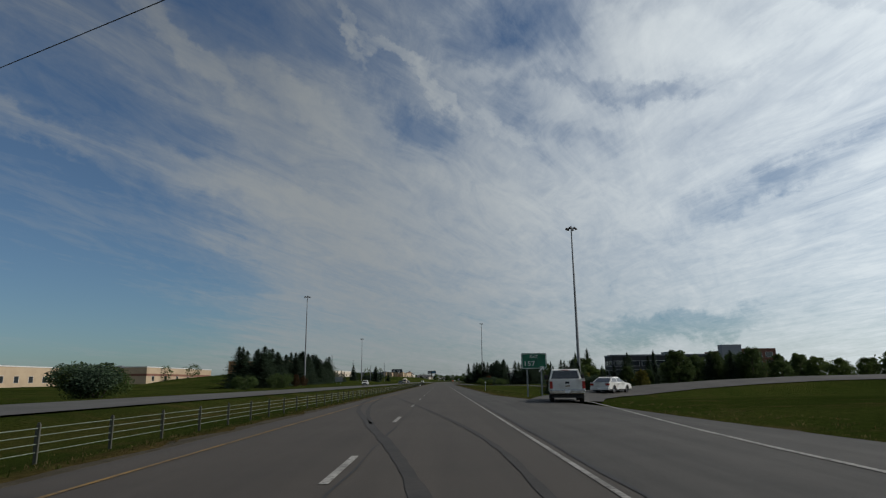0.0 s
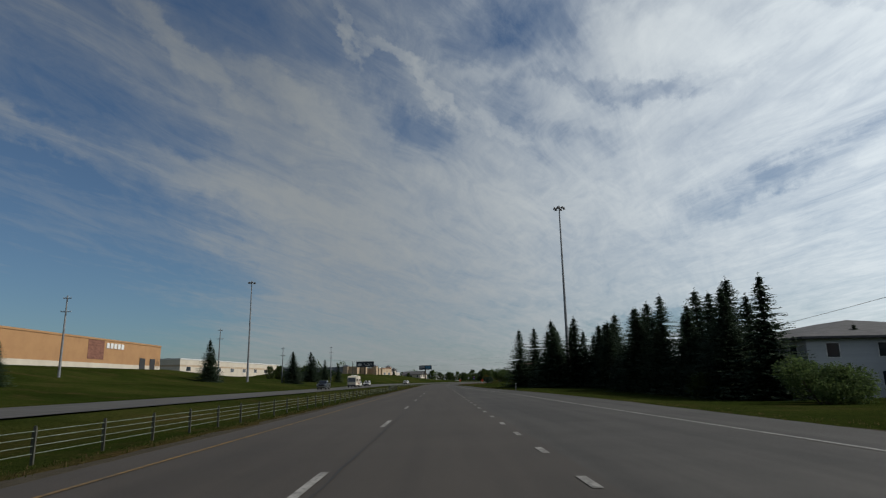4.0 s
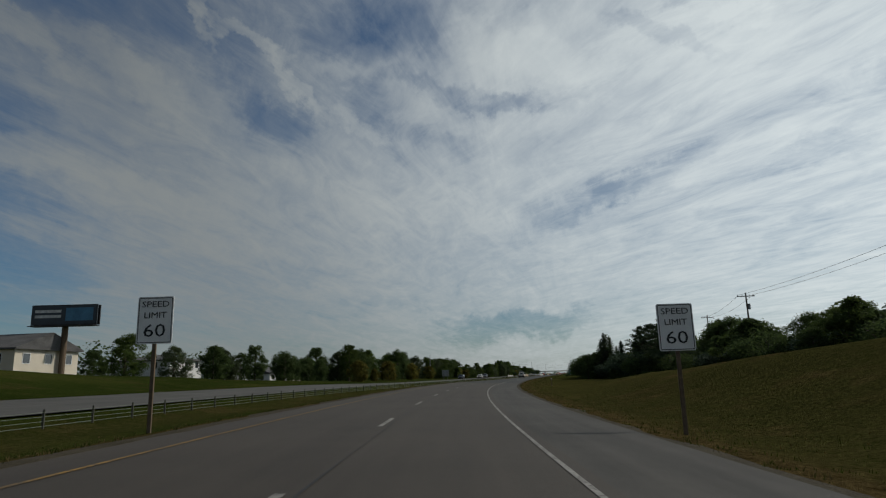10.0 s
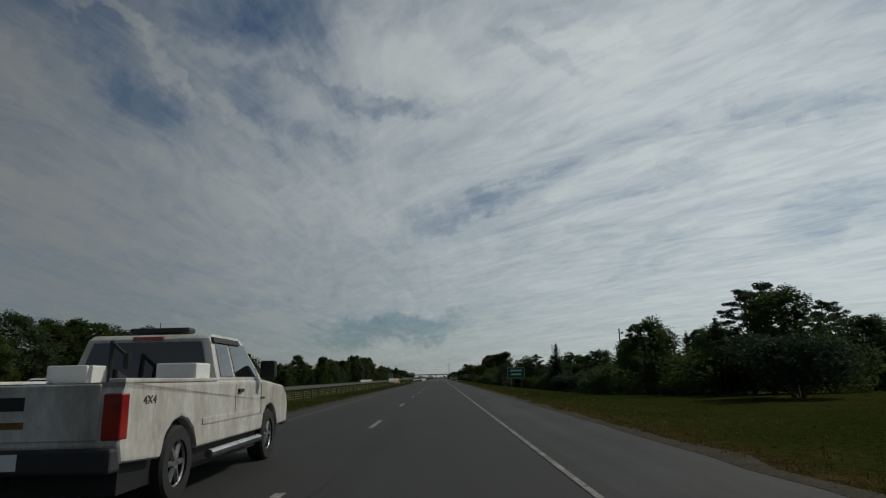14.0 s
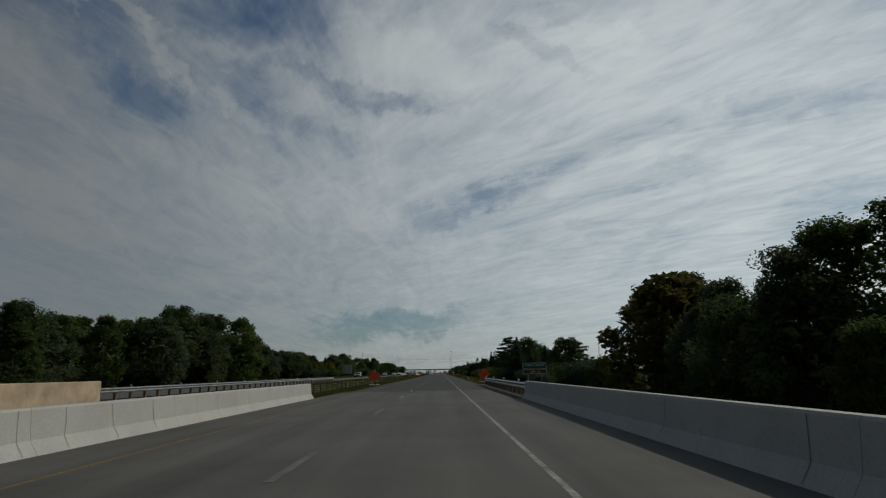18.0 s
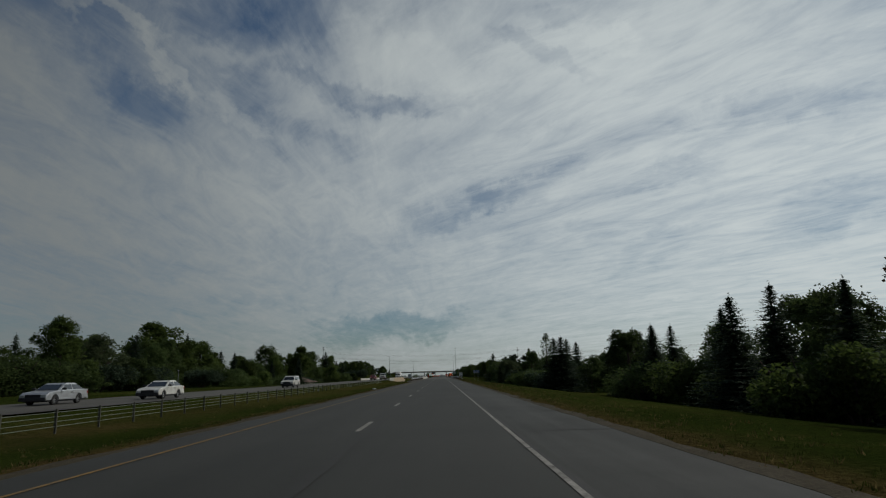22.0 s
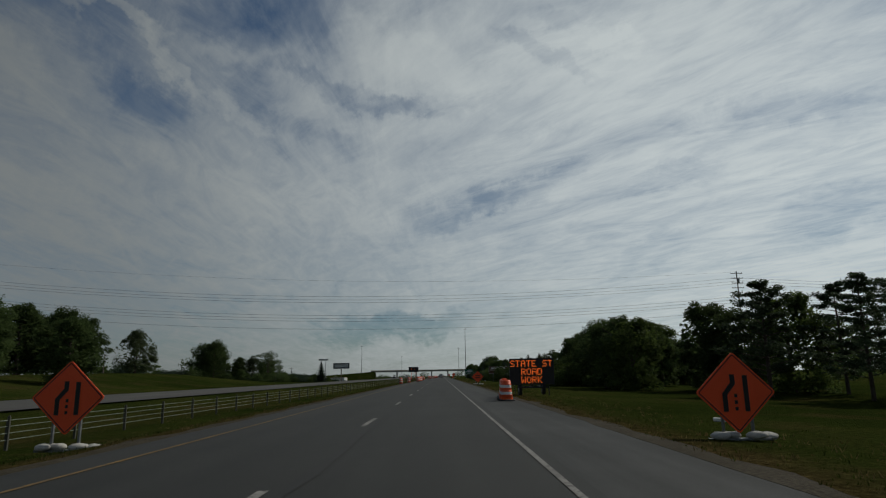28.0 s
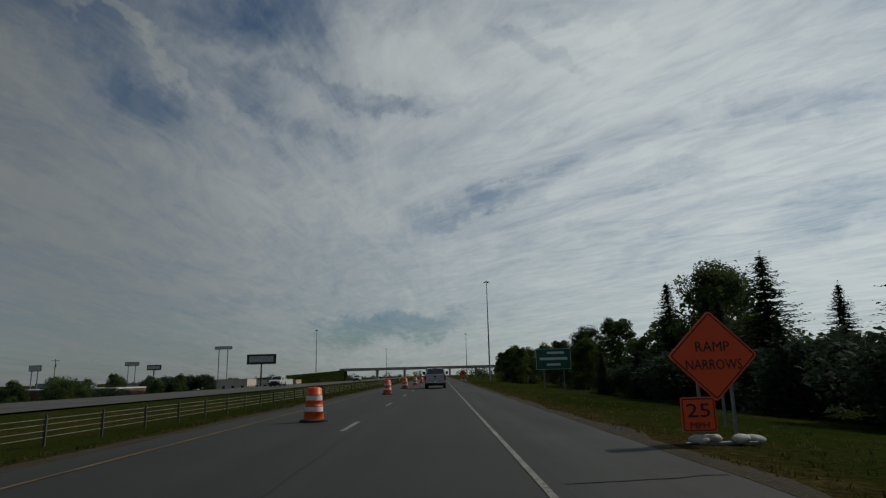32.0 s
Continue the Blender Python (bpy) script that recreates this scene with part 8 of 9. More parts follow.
# ---- buildings ----
def window_unit(root, x, y, z, w, h, nx, ny, frame="trim_white"):
    """A window set in a wall with outward normal (nx, ny): frame, glass, sill as a part with sub-parts."""
    t = Matrix.Translation((x, y, z)) @ Matrix.Rotation(math.atan2(ny, nx) + math.pi / 2, 4, "Z")
    bm = bmesh.new()
    for a in ((-w / 2 - 0.09, -w / 2, -h / 2 - 0.09, h / 2 + 0.09), (w / 2, w / 2 + 0.09, -h / 2 - 0.09, h / 2 + 0.09), (-w / 2, w / 2, h / 2, h / 2 + 0.09), (-w / 2, w / 2, -h / 2 - 0.09, -h / 2)):
        block(bm, a[0], a[1], -0.05, 0.03, a[2], a[3])
    bm.transform(t)
    f = part("window", bm, frame, root, "window with pale frame")
    bm = slab(-w / 2, w / 2, -0.012, 0.02, -h / 2, h / 2)
    bm.transform(t)
    part("pane", bm, "window", f, "dark reflecting pane")
    return f


def box_building(name, s, o, x0, x1, y0, y1, h, wall, label, category, turn=0.0, z=None, roof="flat", roof_mat="shingle_grey", base=None, band=None, over=0.5, ridge="y", rise=2.0, windows=()):
    """Walls, roof and trim; windows: (side, rows, columns, w, h, first z, storey)."""
    zg = (land(s, o) if z is None else z)
    root = put(name, s, o, zg, turn, label, category)
    part("wall", slab(x0, x1, y0, y1, -2.0, h), wall, root)
    if roof == "flat":
        part("roof", slab(x0 - 0.12, x1 + 0.12, y0 - 0.12, y1 + 0.12, h + 0.004, h + 0.42), band or "trim_white", root, "parapet coping band")
        for k in range(3):
            u = 0.2 + 0.3 * k
            cx, cy = x0 + (x1 - x0) * 0.5, y0 + (y1 - y0) * u
            part("roof_unit", slab(cx - 1.2, cx + 1.2, cy - 1.4, cy + 1.4, h + 0.42, h + 1.35, bevel=0.05), "galv", root, "roof-top air unit")
    else:
        bm = bmesh.new()
        cx, cy = (x0 + x1) / 2, (y0 + y1) / 2
        X0, X1, Y0, Y1 = x0 - over, x1 + over, y0 - over, y1 + over
        if roof == "gable":
            tri_ = [(X0, Y0), (X1, Y0), (X1, Y1), (X0, Y1)]
            if ridge == "y":
                rp = [(cx, Y0), (cx, Y1)]
            else:
                rp = [(X0, cy), (X1, cy)]
        else:
            m_ = min(X1 - X0, Y1 - Y0) / 2
            rp = [(cx, Y0 + m_), (cx, Y1 - m_)] if (Y1 - Y0) >= (X1 - X0) else [(X0 + m_, cy), (X1 - m_, cy)]
        b = [bm.verts.new((x, y, h)) for x, y in ((X0, Y0), (X1, Y0), (X1, Y1), (X0, Y1))]
        c = [bm.verts.new((x, y, h - 0.22)) for x, y in ((X0, Y0), (X1, Y0), (X1, Y1), (X0, Y1))]
        r0, r1 = bm.verts.new((*rp[0], h + rise)), bm.verts.new((*rp[1], h + rise))
        if (roof == "gable" and ridge == "y") or (roof != "gable" and (Y1 - Y0) >= (X1 - X0)):
            for f in ((b[0], b[3], r1, r0), (b[1], r0, r1, b[2]), (b[0], r0, b[1]), (b[3], b[2], r1)):
                bm.faces.new(f)
        else:
            for f in ((b[0], r0, r1, b[1]), (b[3], b[2], r1, r0), (b[0], b[3], r0), (b[1], r1, b[2])):
                bm.faces.new(f)
        for i in range(4):
            bm.faces.new((b[i], b[(i + 1) % 4], c[(i + 1) % 4], c[i]))
        bm.faces.new(c)
        bmesh.ops.recalc_face_normals(bm, faces=bm.faces)
        part("roof", bm, roof_mat, root, "pitched roof with eaves")
    if band and roof == "flat":
        part("wall_band", slab(x0 - 0.03, x1 + 0.03, y0 - 0.03, y1 + 0.03, h * 0.45, h * 0.6), base or wall, root, "contrasting wall band")
    for side, rows, cols, w, hh, z1, storey in windows:
        for r_ in range(rows):
            for c_ in range(cols):
                u = (c_ + 0.5) / cols
                zz = z1 + storey * r_
                if side == "-x":
                    window_unit(root, x0, y0 + (y1 - y0) * u, zz, w, hh, -1, 0)
                elif side == "+x":
                    window_unit(root, x1, y0 + (y1 - y0) * u, zz, w, hh, 1, 0)
                elif side == "-y":
                    window_unit(root, x0 + (x1 - x0) * u, y0, zz, w, hh, 0, -1)
                else:
                    window_unit(root, x0 + (x1 - x0) * u, y1, zz, w, hh, 0, 1)
    return root


# left, first straight: low commercial blocks
w1 = box_building("warehouse", 330, -152, -22, 18, -45, 35, 7.0, "stucco", "long low warehouse with pinkish brick band and white coping", "warehouse", base="brick", band="trim_white", z=2.0, windows=[("+x", 1, 6, 2.4, 2.2, 2.0, 3)])
box_building("warehouse", 258, -178, -20, 15, -30, 30, 6.5, "stucco", "tan warehouse with white coping and loading doors", "warehouse", base="stucco", band="trim_white", z=2.0, windows=[("+x", 1, 7, 2.6, 2.6, 1.8, 3)])
# department store: tan, with a plain white name panel
st = box_building("department_store", 388, -98, -16, 16, -53, 53, 6.2, "store_tan", "orange-tan department store with a white name panel on the wall", "store", band="store_tan", z=6.4)
part("name_recess", slab(16.0, 16.06, 15, 22, 1.6, 6.1, bevel=0.02), "brick", st, "darker brown recess beside the panel")
part("plinth", slab(16.0, 16.08, -53, 53, -1.5, 0.7, bevel=0.02), "pale_stucco", st, "cream wall base")
for k in range(5):
    part("name_panel", slab(16.0, 16.16, 23.0 + 1.75 * k, 24.3 + 1.75 * k, 4.4, 5.7, bevel=0.02), "sign_white", st, "plain white name panel")
for y in (-20, 42, 48):
    part("door", slab(16.08, 16.14, y - 1.6, y + 1.6, -1, 2.6, bevel=0.02), "plastic_dark", st, "dark loading door")
box_building("shop_row", 535, -106, -16, 14, -62, 36, 4.6, "pale_stucco", "row of cream shops with flat roof", "shops", band="trim_white", base="stucco", z=6.2, windows=[("+x", 1, 8, 3.2, 2.0, 1.6, 3)])
# mall with pyramid-capped towers
ml = box_building("shopping_mall", 640, -112, -60, 37, -22, 10, 5.2, "stucco", "long tan shopping mall with dark roof and capped towers", "mall", band="roof_metal", z=5.4, windows=[("-y", 1, 7, 3.0, 1.6, 2.0, 3)])
part("dark_fascia", slab(-60.2, 33, -22.2, -22.004, 2.6, 5.3), "roof_metal", ml, "dark metal fascia")
wing = part("wing", slab(37.004, 50, -8, 14, -2, 4.6), "stucco", ml, "tan wing with plain wall")
part("entrance", slab(34, 42, -24, -8, -2, 5.6, bevel=0.04), "stucco", ml, "pale tan entrance front")
part("wing_coping", slab(36.9, 50.15, -8.15, 14.15, 4.604, 4.95), "trim_white", ml, "pale coping")
for x, y in ((35, -24), (48, -10), (44, -18), (49, 12)):
    part("tower", slab(x - 1.5, x + 1.5, y - 1.5, y + 1.5, -1, 5.7), "stucco", ml, "tan corner tower")
    bm = bmesh.new()
    bmesh.ops.create_cone(bm, cap_ends=True, segments=4, radius1=2.6, radius2=0.15, depth=1.1, matrix=Matrix.Translation((x, y, 6.26)) @ Matrix.Rotation(math.pi / 4, 4, "Z"))
    part("tower_roof", bm, "roof_metal", ml, "dark pyramid roof")
for k in range(2):
    window_unit(ml, 50, -3 + 9 * k, 1.6, 3.0, 1.9, 1, 0)
sb = box_building("shop_building", 641, -65, -24, 4, -6, 10, 4.6, "stucco", "tan shop building with a white sign panel", "shop", band="brick", z=5.3, windows=[("+x", 1, 2, 3.0, 2.0, 1.5, 3)])
part("name_panel", slab(-9, -2, -6.16, -6.05, 3.2, 4.5, bevel=0.02), "sign_white", sb, "plain white name panel")
tw = box_building("restaurant", 699, -90, -8, 8, -14, 12, 3.0, "pale_stucco", "low cream restaurant with twin pyramid turrets", "restaurant", band="trim_white", z=5.2)
for y in (-8, 4):
    part("turret", slab(5, 8.5, y - 1.7, y + 1.7, 0, 4.6), "pale_stucco", tw)
    bm = bmesh.new()
    bmesh.ops.create_cone(bm, cap_ends=True, segments=4, radius1=2.7, radius2=0.1, depth=2.2, matrix=Matrix.Translation((6.7, y, 5.71)) @ Matrix.Rotation(math.pi / 4, 4, "Z"))
    part("turret_roof", bm, "shingle_grey", tw, "grey pyramid roof")
box_building("house", 707, -68, -8, 7, -6, 6, 3.0, "pale_stucco", "cream gabled building with grey shingle roof", "house", z=3.7, roof="gable", ridge="x", rise=2.3, windows=[("+x", 1, 3, 1.2, 1.3, 1.6, 3), ("-y", 1, 3, 1.2, 1.3, 1.6, 3)])
box_building("house", 752, -76, -7, 7, -6, 6, 2.6, "trim_white", "small white hip-roofed building", "house", z=3.9, roof="hip", rise=1.3, windows=[("+x", 1, 3, 1.2, 1.2, 1.5, 3), ("-y", 1, 2, 1.2, 1.2, 1.5, 3)])
for s, o, w, m_ in ((833, -92, 8, "trim_white"), (858, -96, 7, "pale_stucco"), (800, -88, 7, "siding_light")):
    box_building("house", s, o, -w * 0.7, w * 0.7, -w, w, 3.2, m_, "pale single-storey house among trees", "house", roof="gable", rise=2.2, windows=[("+x", 1, 3, 1.2, 1.2, 1.6, 3), ("-y", 1, 2, 1.2, 1.2, 1.6, 3)])

# right, first straight: office block behind dark trees, with a brick end
of = box_building("office_block", 205, 88, -35, 4, -12, -3, 6.8, "plastic_dark", "long dark-glazed office block with brick end tower", "office", band="roof_metal", z=1.5, windows=[("-y", 2, 9, 3.4, 1.5, 1.8, 2.7), ("-x", 2, 2, 3.0, 1.5, 1.8, 2.7)])
part("brick_tower", slab(4.004, 15, -14, 12, -2, 8.6), "brick", of, "red-brown brick end tower")
part("stair_tower", slab(-2, 4, -15, -12.13, -2, 9.8), "siding", of, "dark stair tower")
for r_ in range(3):
    for c_ in range(3):
        window_unit(of, 6.2 + 3.3 * c_, -14, 1.5 + 2.6 * r_, 2.0, 1.4, 0, -1)
# motel
mo = box_building("motel", 322, 47, -12, 13, -5, 26, 5.6, "siding_light", "two-storey pale motel with grey hip roof", "motel", z=-0.8, roof="hip", rise=2.6, roof_mat="shingle_grey", over=0.8, windows=[("-y", 2, 5, 1.2, 1.3, 1.6, 2.7), ("-x", 2, 7, 1.2, 1.3, 1.6, 2.7)])
# grey apartment block on the hill
ap = box_building("apartment_block", 568, 38, -6, 8, -25, 24, 7.4, "siding", "three-storey grey apartment block with white trim and brown roof", "apartments", z=-0.6, roof="gable", ridge="y", rise=1.9, roof_mat="shingle", over=0.6, windows=[("-x", 3, 13, 1.1, 1.2, 1.4, 2.45)])
part("gable_wall", prism([(-7.3, 7.3), (0, 9.18), (7.3, 7.3)], -0.1, 0.1), "siding", ap).matrix_local = Matrix.Translation((1, -25.72, 0)) @ Matrix.Rotation(radians(90), 4, "Z")
for k in range(1, 3):
    part("trim_band", slab(-6.05, 8.05, -25.05, 24.05, 2.45 * k - 0.1, 2.45 * k + 0.1), "trim_white", ap, "white storey band")
for x in (-6, 8):
    part("corner_board", slab(x - 0.12, x + 0.12, -25.14, -24.9, -2, 7.3), "trim_white", ap)
for y in (-18, -3, 12):
    part("dormer_roof", prism([(y - 4.0, 7.36), (y, 9.5), (y + 4.0, 7.36)], -8.2, 1.0), "shingle", ap, "brown gabled cross roof")
    part("bay", slab(-7.6, -6.004, y - 3.4, y + 3.4, -2, 7.36), "siding_light", ap, "pale projecting bay")
    part("bay_gable", prism([(y - 3.4, 7.36), (y, 9.2), (y + 3.4, 7.36)], -7.7, -7.5), "siding", ap)
    for r_ in range(3):
        z_ = 2.45 * r_
        bal = part("balcony", slab(-9.0, -7.6, y - 2.6, y + 2.6, z_ + 0.0, z_ + 0.16), "trim_white", ap, "white balcony with rail")
        bm = bmesh.new()
        for q in range(13):
            block(bm, -8.98, -8.94, y - 2.58 + 0.428 * q, y - 2.54 + 0.428 * q, z_ + 0.16, z_ + 1.05)
        block(bm, -9.0, -8.92, y - 2.6, y + 2.6, z_ + 1.05, z_ + 1.12)
        part("railing", bm, "trim_white", bal)
        for yy in (y - 2.55, y + 2.55):
            part("balcony_post", slab(-8.99, -8.85, yy - 0.07, yy + 0.07, z_ + 0.16, z_ + 2.45), "trim_white", bal)
        window_unit(ap, -7.6, y, z_ + 1.35, 1.7, 2.0, -1, 0)
# long white wall below the flats
wl = put("boundary_wall", 466, 36.5, None, 0, "pale grey stepped boundary wall on the slope", "wall")
for k in range(10):
    part("wall_panel", slab(-0.15, 0.15, -20 + 4 * k, -16.02 + 4 * k, -1.5, 1.3 + 0.05 * (k % 2)), "siding", wl)
# row of garages with grey metal roofs
for k in range(4):
    box_building("garage", 450 + 11 * k, 45, -6, 6, -4.8, 4.8, 1.8, "siding", "low grey garage with grey pitched roof", "garage", z=-0.3, roof="gable", ridge="x", rise=1.1, roof_mat="roof_metal", windows=[("-x", 1, 2, 2.2, 1.4, 0.8, 3)])


def substation(s, o):
    root = put("substation", s, o, None, 0, "electrical substation with grey steel gantries and insulators", "substation")
    for k in range(5):
        x = -12 + 6 * k
        for y in (-4, 4):
            bm = bmesh.new()
            for dx in (-0.3, 0.3):
                tube(bm, (x + dx, y, -1), (x + dx, y, 6.5), 0.07, n=6)
            for q in range(8):
                tube(bm, (x - 0.3, y, 0.6 + 0.8 * q), (x + 0.3, y, 1.1 + 0.8 * q), 0.03, n=4)
            part("gantry_leg", bm, "galv", root)
        part("gantry_beam", slab(x - 0.15, x + 0.15, -4.2, 4.2, 6.3, 6.6), "galv", root)
        for y in (-2.5, 0, 2.5):
            part("insulator", rod((x, y, 5.2), (x, y, 6.3), 0.09, n=8), "sign_brown", root)
        part("switch_cabinet", slab(x - 0.9, x + 0.9, -1.0, 1.0, -1, 2.0, bevel=0.05), "galv", root, "grey transformer cabinet")
    part("gantry_beam", slab(-12.3, 12.3, -4.12, -3.9, 6.05, 6.28), "galv", root)
    part("gantry_beam", slab(-12.3, 12.3, 3.9, 4.12, 6.05, 6.28), "galv", root)
    return root


substation(545, 64)
box_building("apartment_block", 582, 96, -9, 9, -10, 10, 7.4, "siding_light", "pale three-storey apartment block behind the garages", "apartments", z=0.4, roof="gable", ridge="x", rise=1.6, roof_mat="shingle", windows=[("-y", 3, 4, 1.2, 1.2, 1.5, 2.45), ("-x", 3, 4, 1.2, 1.2, 1.5, 2.45)])
# house on the hill top
box_building("barn_house", 690, 57, -9, 15, -6, 6, 2.6, "siding", "long grey house with grey metal roof on the hill", "house", z=4.6, roof="gable", ridge="x", rise=2.2, roof_mat="roof_metal", over=0.9, windows=[("-x", 1, 4, 1.3, 1.1, 1.6, 3), ("-y", 1, 4, 1.3, 1.1, 1.6, 3)])
# houses by the creek and beyond
for s, o, w, m_, r_, lab in ((1222, 44, 8, "pale_stucco", "shingle", "tan-roofed house seen between the trees"), (1240, 58, 9, "siding_light", "shingle_grey", "pale house seen between the trees"), (1090, 36, 9, "stucco", "shingle", "brown-roofed house below the road"),
                             (1584, -49, 8, "pale_stucco", "shingle", "pale bungalow with brown hip roof"), (1594, -62, 8, "siding_light", "shingle_grey", "pale bungalow with grey roof"), (1640, -60, 7, "pale_stucco", "shingle", "small cream bungalow with brown roof"),
                             (1508, -75, 8, "siding_light", "shingle", "pale bungalow among the trees"), (1620, 35, 5, "siding", "shingle_grey", "grey shed-like house below the trees"), (1517, 40, 8, "siding_light", "shingle_grey", "pale house behind the lawn"), (1800, -84, 8, "trim_white", "shingle_grey", "white house on the bank"),
                             (1985, -64, 7, "siding_light", "shingle_grey", "pale gabled house beside the road"), (1998, -78, 8, "pale_stucco", "shingle_grey", "cream gabled house beside the motorway"), (2020, -84, 8, "siding_light", "shingle", "pale house with brown roof"), (2060, -96, 9, "trim_white", "shingle_grey", "white gabled house beside the motorway")):
    box_building("house", s, o, -w * 0.6, w * 0.6, -w * 0.8, w * 0.8, 2.9, m_, lab, "house", z=land(s, o) + (0.2 if o < 0 else 0.6), roof="hip" if int(s) % 4 < 2 else "gable", rise=1.9, roof_mat=r_, over=0.6, windows=[("-y", 1, 3, 1.3, 1.1, 1.6, 3), ("+x" if o < 0 else "-x", 1, 3, 1.3, 1.1, 1.6, 3)])
# far commercial strip on the left at the end
rb = random.Random(12)
for k in range(16):
    s, o = 2080 + 34 * k + rb.uniform(-8, 8), -rb.uniform(110, 230)
    box_building("shop_building", s, o, -rb.uniform(8, 18), rb.uniform(8, 18), -10, 10, rb.uniform(4, 7), rb.choice(["pale_stucco", "stucco", "siding", "brick", "siding_light"]), "flat-roofed roadside commercial building in the distance", "shop", band=rb.choice(["trim_white", "roof_metal", "stucco"]), z=-5, windows=[("-y", 1, 4, 2.0, 1.8, 1.6, 3), ("+x", 1, 4, 2.0, 1.8, 1.6, 3)])


def hoarding(s, o, w, h, zb, turn, face, label, words=None, double=False):
    """A billboard on one thick post."""
    zg = land(s, o)
    root = put("billboard", s, o, zg, turn, label, "billboard")
    z0 = zb - zg
    part("post", rod((0, 0.4, -1), (0, 0.4, z0 + h * 0.5), 0.42, n=14), "rail_wood", root, "thick rust-brown post")
    part("panel", slab(-w / 2, w / 2, -0.12, 0.10, z0, z0 + h, bevel=0.02), "billboard", root)
    part("back_panel", slab(-w / 2, w / 2, 0.7, 0.9, z0, z0 + h, bevel=0.02), "plastic_dark", root)
    part("frame", ring_plate(w + 0.06, h + 0.06, 0.03, 0.14, -0.121, z0 + h / 2), "black", root)
    part("catwalk", slab(-w / 2, w / 2, -0.9, 0.9, z0 - 0.22, z0 - 0.12), "black", root)
    for x in (-w * 0.3, 0, w * 0.3):
        part("lamp_arm", rod((x, -0.1, z0 - 0.15), (x, -1.5, z0 - 0.05), 0.03, n=6), "black", root)
    if face == "blue":
        part("print", slab(w * 0.02, w * 0.44, -0.135, -0.125, z0 + h * 0.2, z0 + h * 0.85), "print_blue", root, "blue printed oval panel")
        for k in range(2):
            part("lettering", slab(-w * 0.45, -w * 0.05, -0.135, -0.125, z0 + h * (0.62 - 0.26 * k), z0 + h * (0.76 - 0.26 * k)), "print_white", root)
    if face == "dark":
        bm = bmesh.new()
        bmesh.ops.create_uvsphere(bm, u_segments=16, v_segments=8, radius=1)
        bm.transform(Matrix.Translation((-w * 0.30, -0.13, z0 + h * 0.42)) @ Matrix.Diagonal((w * 0.13, 0.01, h * 0.26, 1)))
        part("print", bm, "print_white", root, "pale printed picture shape")
        letters("YES, PLEASE.", 1.0, w * 0.16, -0.13, z0 + h * 0.50, "print_white", root, width=w * 0.52)
        part("lettering", slab(w * 0.0, w * 0.32, -0.135, -0.125, z0 + h * 0.24, z0 + h * 0.31), "print_white", root)
    if face == "light":
        part("print", slab(-w * 0.42, w * 0.42, -0.135, -0.125, z0 + h * 0.2, z0 + h * 0.8), "print_white", root, "pale printed panel")
    return root


hoarding(611.8, -62.8, 10.2, 3.1, 10.4, -8, "dark", "dark printed billboard on a thick post on the bank")
hoarding(708.4, -60.3, 9.4, 2.9, 10.2, -8, "blue", "dark billboard with blue oval print on a thick post")
hoarding(2330, -93, 15, 5.0, 9.0, 0, "light", "billboard with pale print above the commercial strip")
hoarding(2420, -190, 9, 3.2, 9, 0, "light", "small billboard above the commercial strip")


def pylon_sign(s, o, top, w, h, label):
    zg = -5.0
    root = put("pylon_sign", s, o, zg, 0, label, "pylon sign")
    for x in (-w * 0.25, w * 0.25):
        part("leg", rod((x, 0, -1), (x, 0, top - zg - 0.1), 0.22, n=8), "steel_pole", root)
    part("board", slab(-w / 2, w / 2, -0.2, 0.2, top - zg - h, top - zg, bevel=0.03), "plastic_dark", root)
    part("board_face", slab(-w / 2 + 0.2, w / 2 - 0.2, -0.22, -0.205, top - zg - h + 0.2, top - zg - 0.2), "print_white", root)


pylon_sign(2310, -106, 17.5, 8.5, 1.5, "tall pylon sign over a roadside business")
pylon_sign(2360, -175, 12.6, 8, 2.2, "pylon sign on two legs")
pylon_sign(2250, -196, 11, 6, 2.2, "pylon sign on two legs")
pylon_sign(2260, -165, 9, 5, 2.4, "pylon sign on two legs")

# overpass ahead at the end
ov = put("overpass", 2600, 0, 0, 0, "distant concrete road bridge over the motorway", "overpass")
part("deck", slab(-95, 80, -6, 6, 6.6, 8.2, bevel=0.05), "concrete", ov)
part("railing", slab(-95, 80, -6.2, -6.0, 8.2, 9.1), "tan_concrete", ov)
for x in (-60, -34, -13, 9, 34):
    part("pier", slab(x - 0.8, x + 0.8, -5, 5, -6, 6.6), "concrete", ov)
for x0, x1 in ((-230, -90), (60, 200)):
    bm = prism([(-24, -7), (-6, 7.6), (6, 7.6), (24, -7)], x0, x1)
    for v in bm.verts:
        far = (v.co.x - (-90 if x0 < 0 else 60)) / (x1 - x0) * (-1 if x0 < 0 else 1)
        if v.co.z > 0:
            v.co.z -= 9.0 * far
    part("abutment", bm, "turf", ov, "grassed approach bank")
for s, o, h in ((1244, 70, 22), (1660, 90, 25), (1812, 120, 20), (1818, 124, 21), (1480, 95, 20)):
    r_ = put("radio_mast", s, o, None, 0, "slim lattice radio mast in the distance", "radio mast")
    bm = bmesh.new()
    for dx, dy in ((-0.5, -0.3), (0.5, -0.3), (0, 0.6)):
        tube(bm, (dx, dy, -1), (dx * 0.6, dy * 0.6, h), 0.05, n=5)
    for q in range(int(h)):
        tube(bm, (-0.5, -0.3, q), (0.5, -0.3, q + 1), 0.03, n=4)
    part("lattice", bm, "galv", r_)
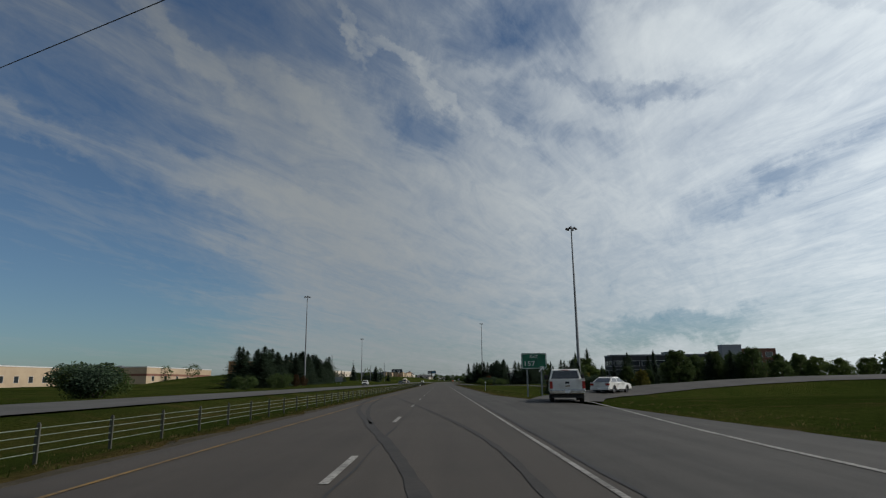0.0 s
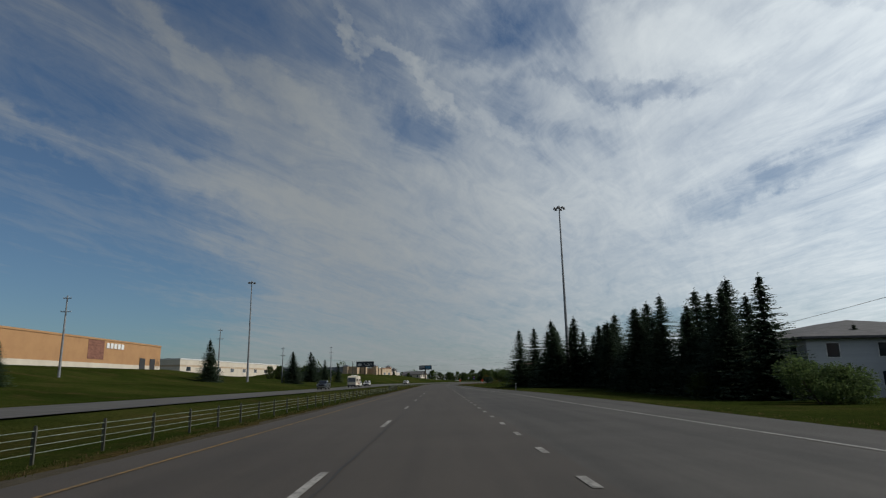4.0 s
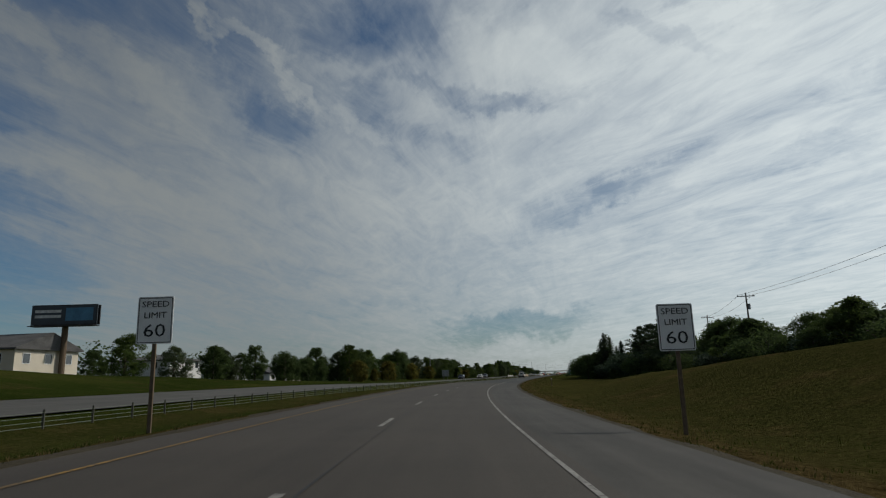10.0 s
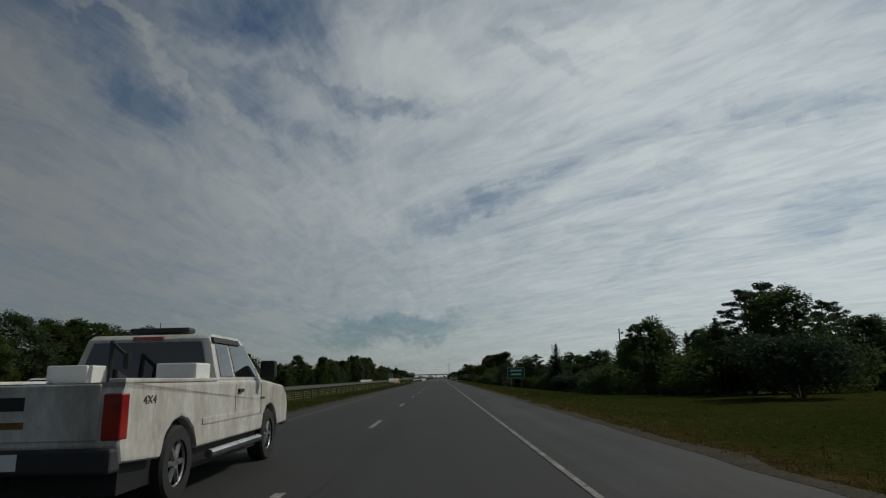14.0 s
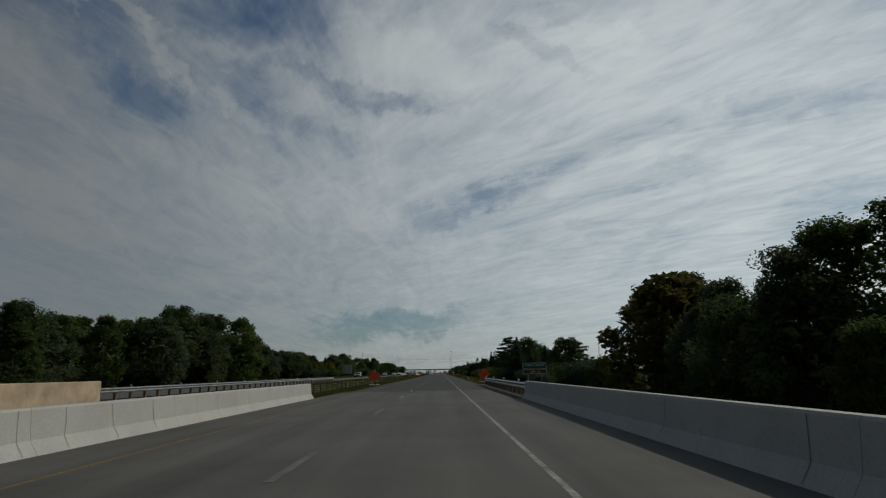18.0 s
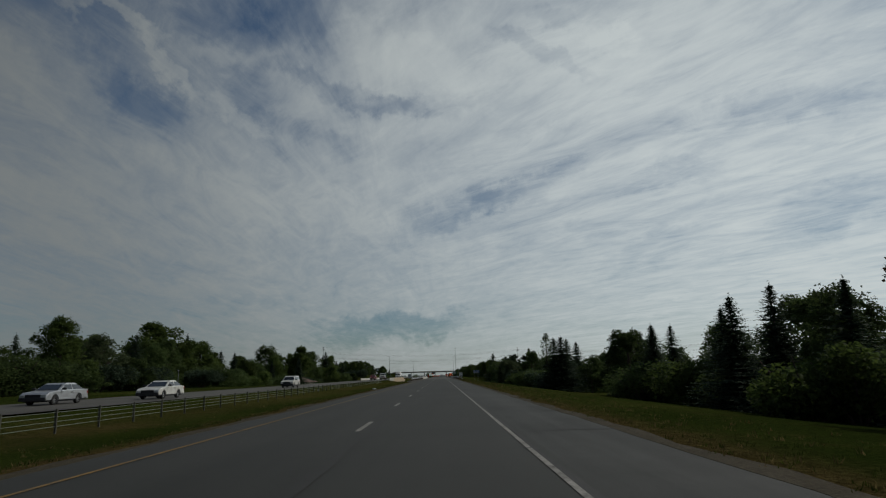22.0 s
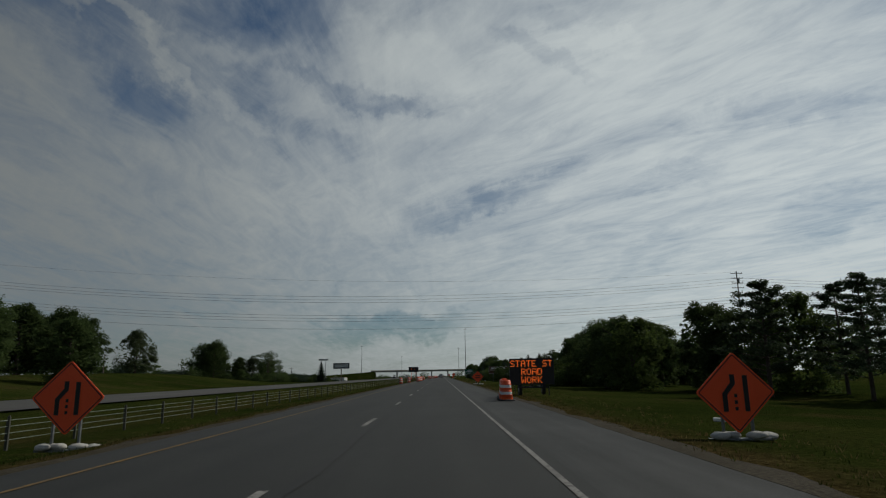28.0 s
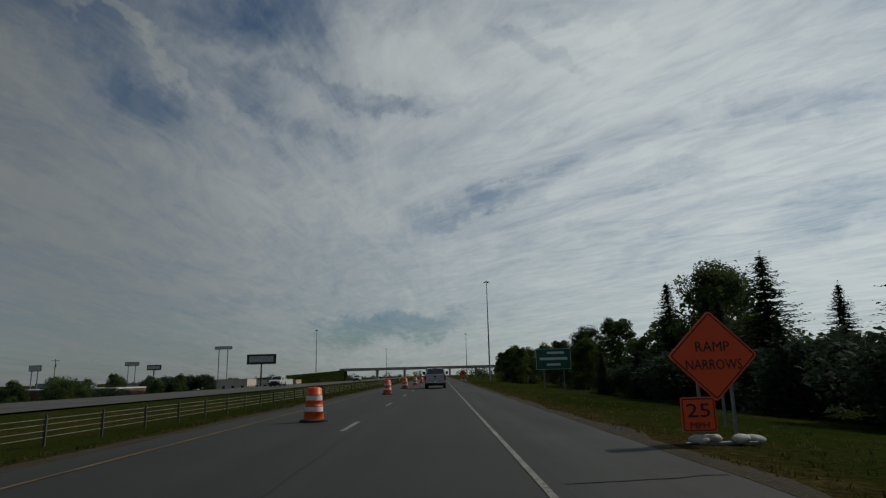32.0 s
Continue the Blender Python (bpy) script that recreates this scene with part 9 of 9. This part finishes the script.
# litter on the verge
for k, (s, o) in enumerate([(206, -7.0), (1447, -8.0), (622, 8.5), (1243, 6.2), (1958, 15.0), (1767, 9.0)]):
    r_ = put("litter", s, o, None, k * 40, "scrap of pale litter lying in the grass", "litter", "litter")
    bm = slab(-0.22, 0.22, -0.14, 0.14, -0.03, 0.10, bevel=0.03)
    for v in bm.verts:
        v.co += Vector((0, 0, 0.06 * noise.noise(v.co * 7 + Vector((k, 0, 0)))))
    part("scrap", bm, "sign_white", r_)


# ---- verges: gravel strip and rough grass ----
def verge_strip(name, inner, outer, label, seed):
    """A ragged band of gravel and dirt along the pavement's edge."""
    ss = stations(-60, 2300, 1.5)
    verts, faces = [], []
    for s in ss:
        w = 0.40 + 0.50 * noise.noise(Vector((s * 0.35, seed, 0))) + 0.45 * noise.noise(Vector((s * 1.3, seed, 5)))
        a, b = inner(s), outer(s, max(w, 0.10))
        g = 1 if b > a else -1
        a += 0.12 * g * noise.noise(Vector((s * 0.8, seed, 2)))
        for o, dz in ((a - 0.01 * g, -0.03), (a, 0.005), ((a + b) / 2, 0.010), (b, 0.0), (b + 0.04 * g, -0.05)):
            verts.append(at(s, o, max(cant(s, o) - 0.05, min(land(s, o), cant(s, o))) + dz))
    n = len(ss)
    for i in range(n - 1):
        if any(a - 8 < ss[i] < b + 8 for a, b in BRIDGES):
            continue
        for k in range(4):
            faces.append((5 * i + k, 5 * i + k + 1, 5 * i + 6 + k, 5 * i + 5 + k))
    return tagged(set_down(mesh_object(name, verts, faces, M["gravel"])), label, "gravel", kind="structure")


verge_strip("gravel_edge", lambda s: edge_right(s) - 0.05, lambda s, w: edge_right(s) + w, "loose gravel and dirt along the shoulder edge", 1.0)
verge_strip("gravel_edge", lambda s: edge_left(s) + 0.05, lambda s, w: edge_left(s) - w, "loose gravel and dirt along the shoulder edge", 9.0)


def rough_grass(name, rows, mat, label, seed):
    """Tufts of blades: rows of (s0, s1, function giving o range, number, blade height)."""
    rnd = random.Random(seed)
    verts, faces = [], []
    for s0, s1, span, n, hgt in rows:
        for _ in range(n):
            s = rnd.uniform(s0, s1)
            if any(a - 10 < s < b + 10 for a, b in BRIDGES):
                continue
            o0, o1 = span(s)
            o = o0 + (o1 - o0) * rnd.random() ** 1.5
            c = at(s, o, land(s, o) - 0.02)
            h = hgt * rnd.uniform(0.4, 1.3)
            for _b in range(5):
                a = rnd.uniform(0, 6.28)
                lean = rnd.uniform(0.2, 1.1) * h
                dx, dy = math.cos(a), math.sin(a)
                w = 0.010 + 0.008 * rnd.random()
                bx, by = c.x + rnd.uniform(-.12, .12), c.y + rnd.uniform(-.12, .12)
                k = len(verts)
                verts += [(bx - dy * w, by + dx * w, c.z), (bx + dy * w, by - dx * w, c.z), (bx + dx * lean, by + dy * lean, c.z + h)]
                faces.append((k, k + 1, k + 2))
    return tagged(set_down(mesh_object(name, verts, faces, M[mat])), label, "grass", kind="stuff")


RIGHT_SPAN = lambda s: (edge_right(s) + 0.35, edge_right(s) + 5.5)
LEFT_SPAN = lambda s: (edge_left(s) - 0.35, edge_left(s) - 7.5)
rough_grass("verge_grass", [(-10, 2100, RIGHT_SPAN, 30000, 0.085), (-10, 2100, LEFT_SPAN, 26000, 0.085)], "grass_green", "rough green grass tufts along the verges", 3)
rough_grass("dry_grass", [(-10, 2100, RIGHT_SPAN, 16000, 0.10), (-10, 2100, LEFT_SPAN, 12000, 0.09)], "grass_dry", "dry straw-coloured grass tufts along the verges", 4)


# ---- kerbed aprons under the guard rails ----
def apron(s0, s1, inner, outer, label):
    """A low kerb and a strip of tan concrete from the shoulder to behind the rail."""
    ss = stations(s0, s1, 3.0)
    verts, faces = [], []
    for i, s in enumerate(ss):
        u = min(1.0, (s - s0) / 30.0, 1.0)
        a = inner
        b = inner + (outer - inner) * (0.45 + 0.55 * u)
        g = 1 if outer > inner else -1
        for o, z in ((a, -0.02), (a + 0.05 * g, 0.030), (a + 0.14 * g, 0.045), (b, 0.05), (b + 0.05 * g, -0.45)):
            verts.append(at(s, o, cant(s, o) + z))
        if i:
            k = 5 * i
            for j in range(4):
                faces.append((k - 5 + j, k - 4 + j, k + 1 + j, k + j))
    return tagged(set_down(mesh_object("kerb_apron", verts, faces, M["apron"])), label, "kerb", kind="structure")


for s0, s1, inner, outer in ((1016, 1086, 3.72, 5.4), (1004, 1086, -5.95, -8.3), (1140, 1172, 3.72, 5.4), (1541, 1598, 3.72, 5.15), (1502, 1598, -5.95, -8.3), (1684, 1702, 3.72, 5.4)):
    apron(s0, s1, inner, outer, "low kerb with tan concrete apron under the guard rail")
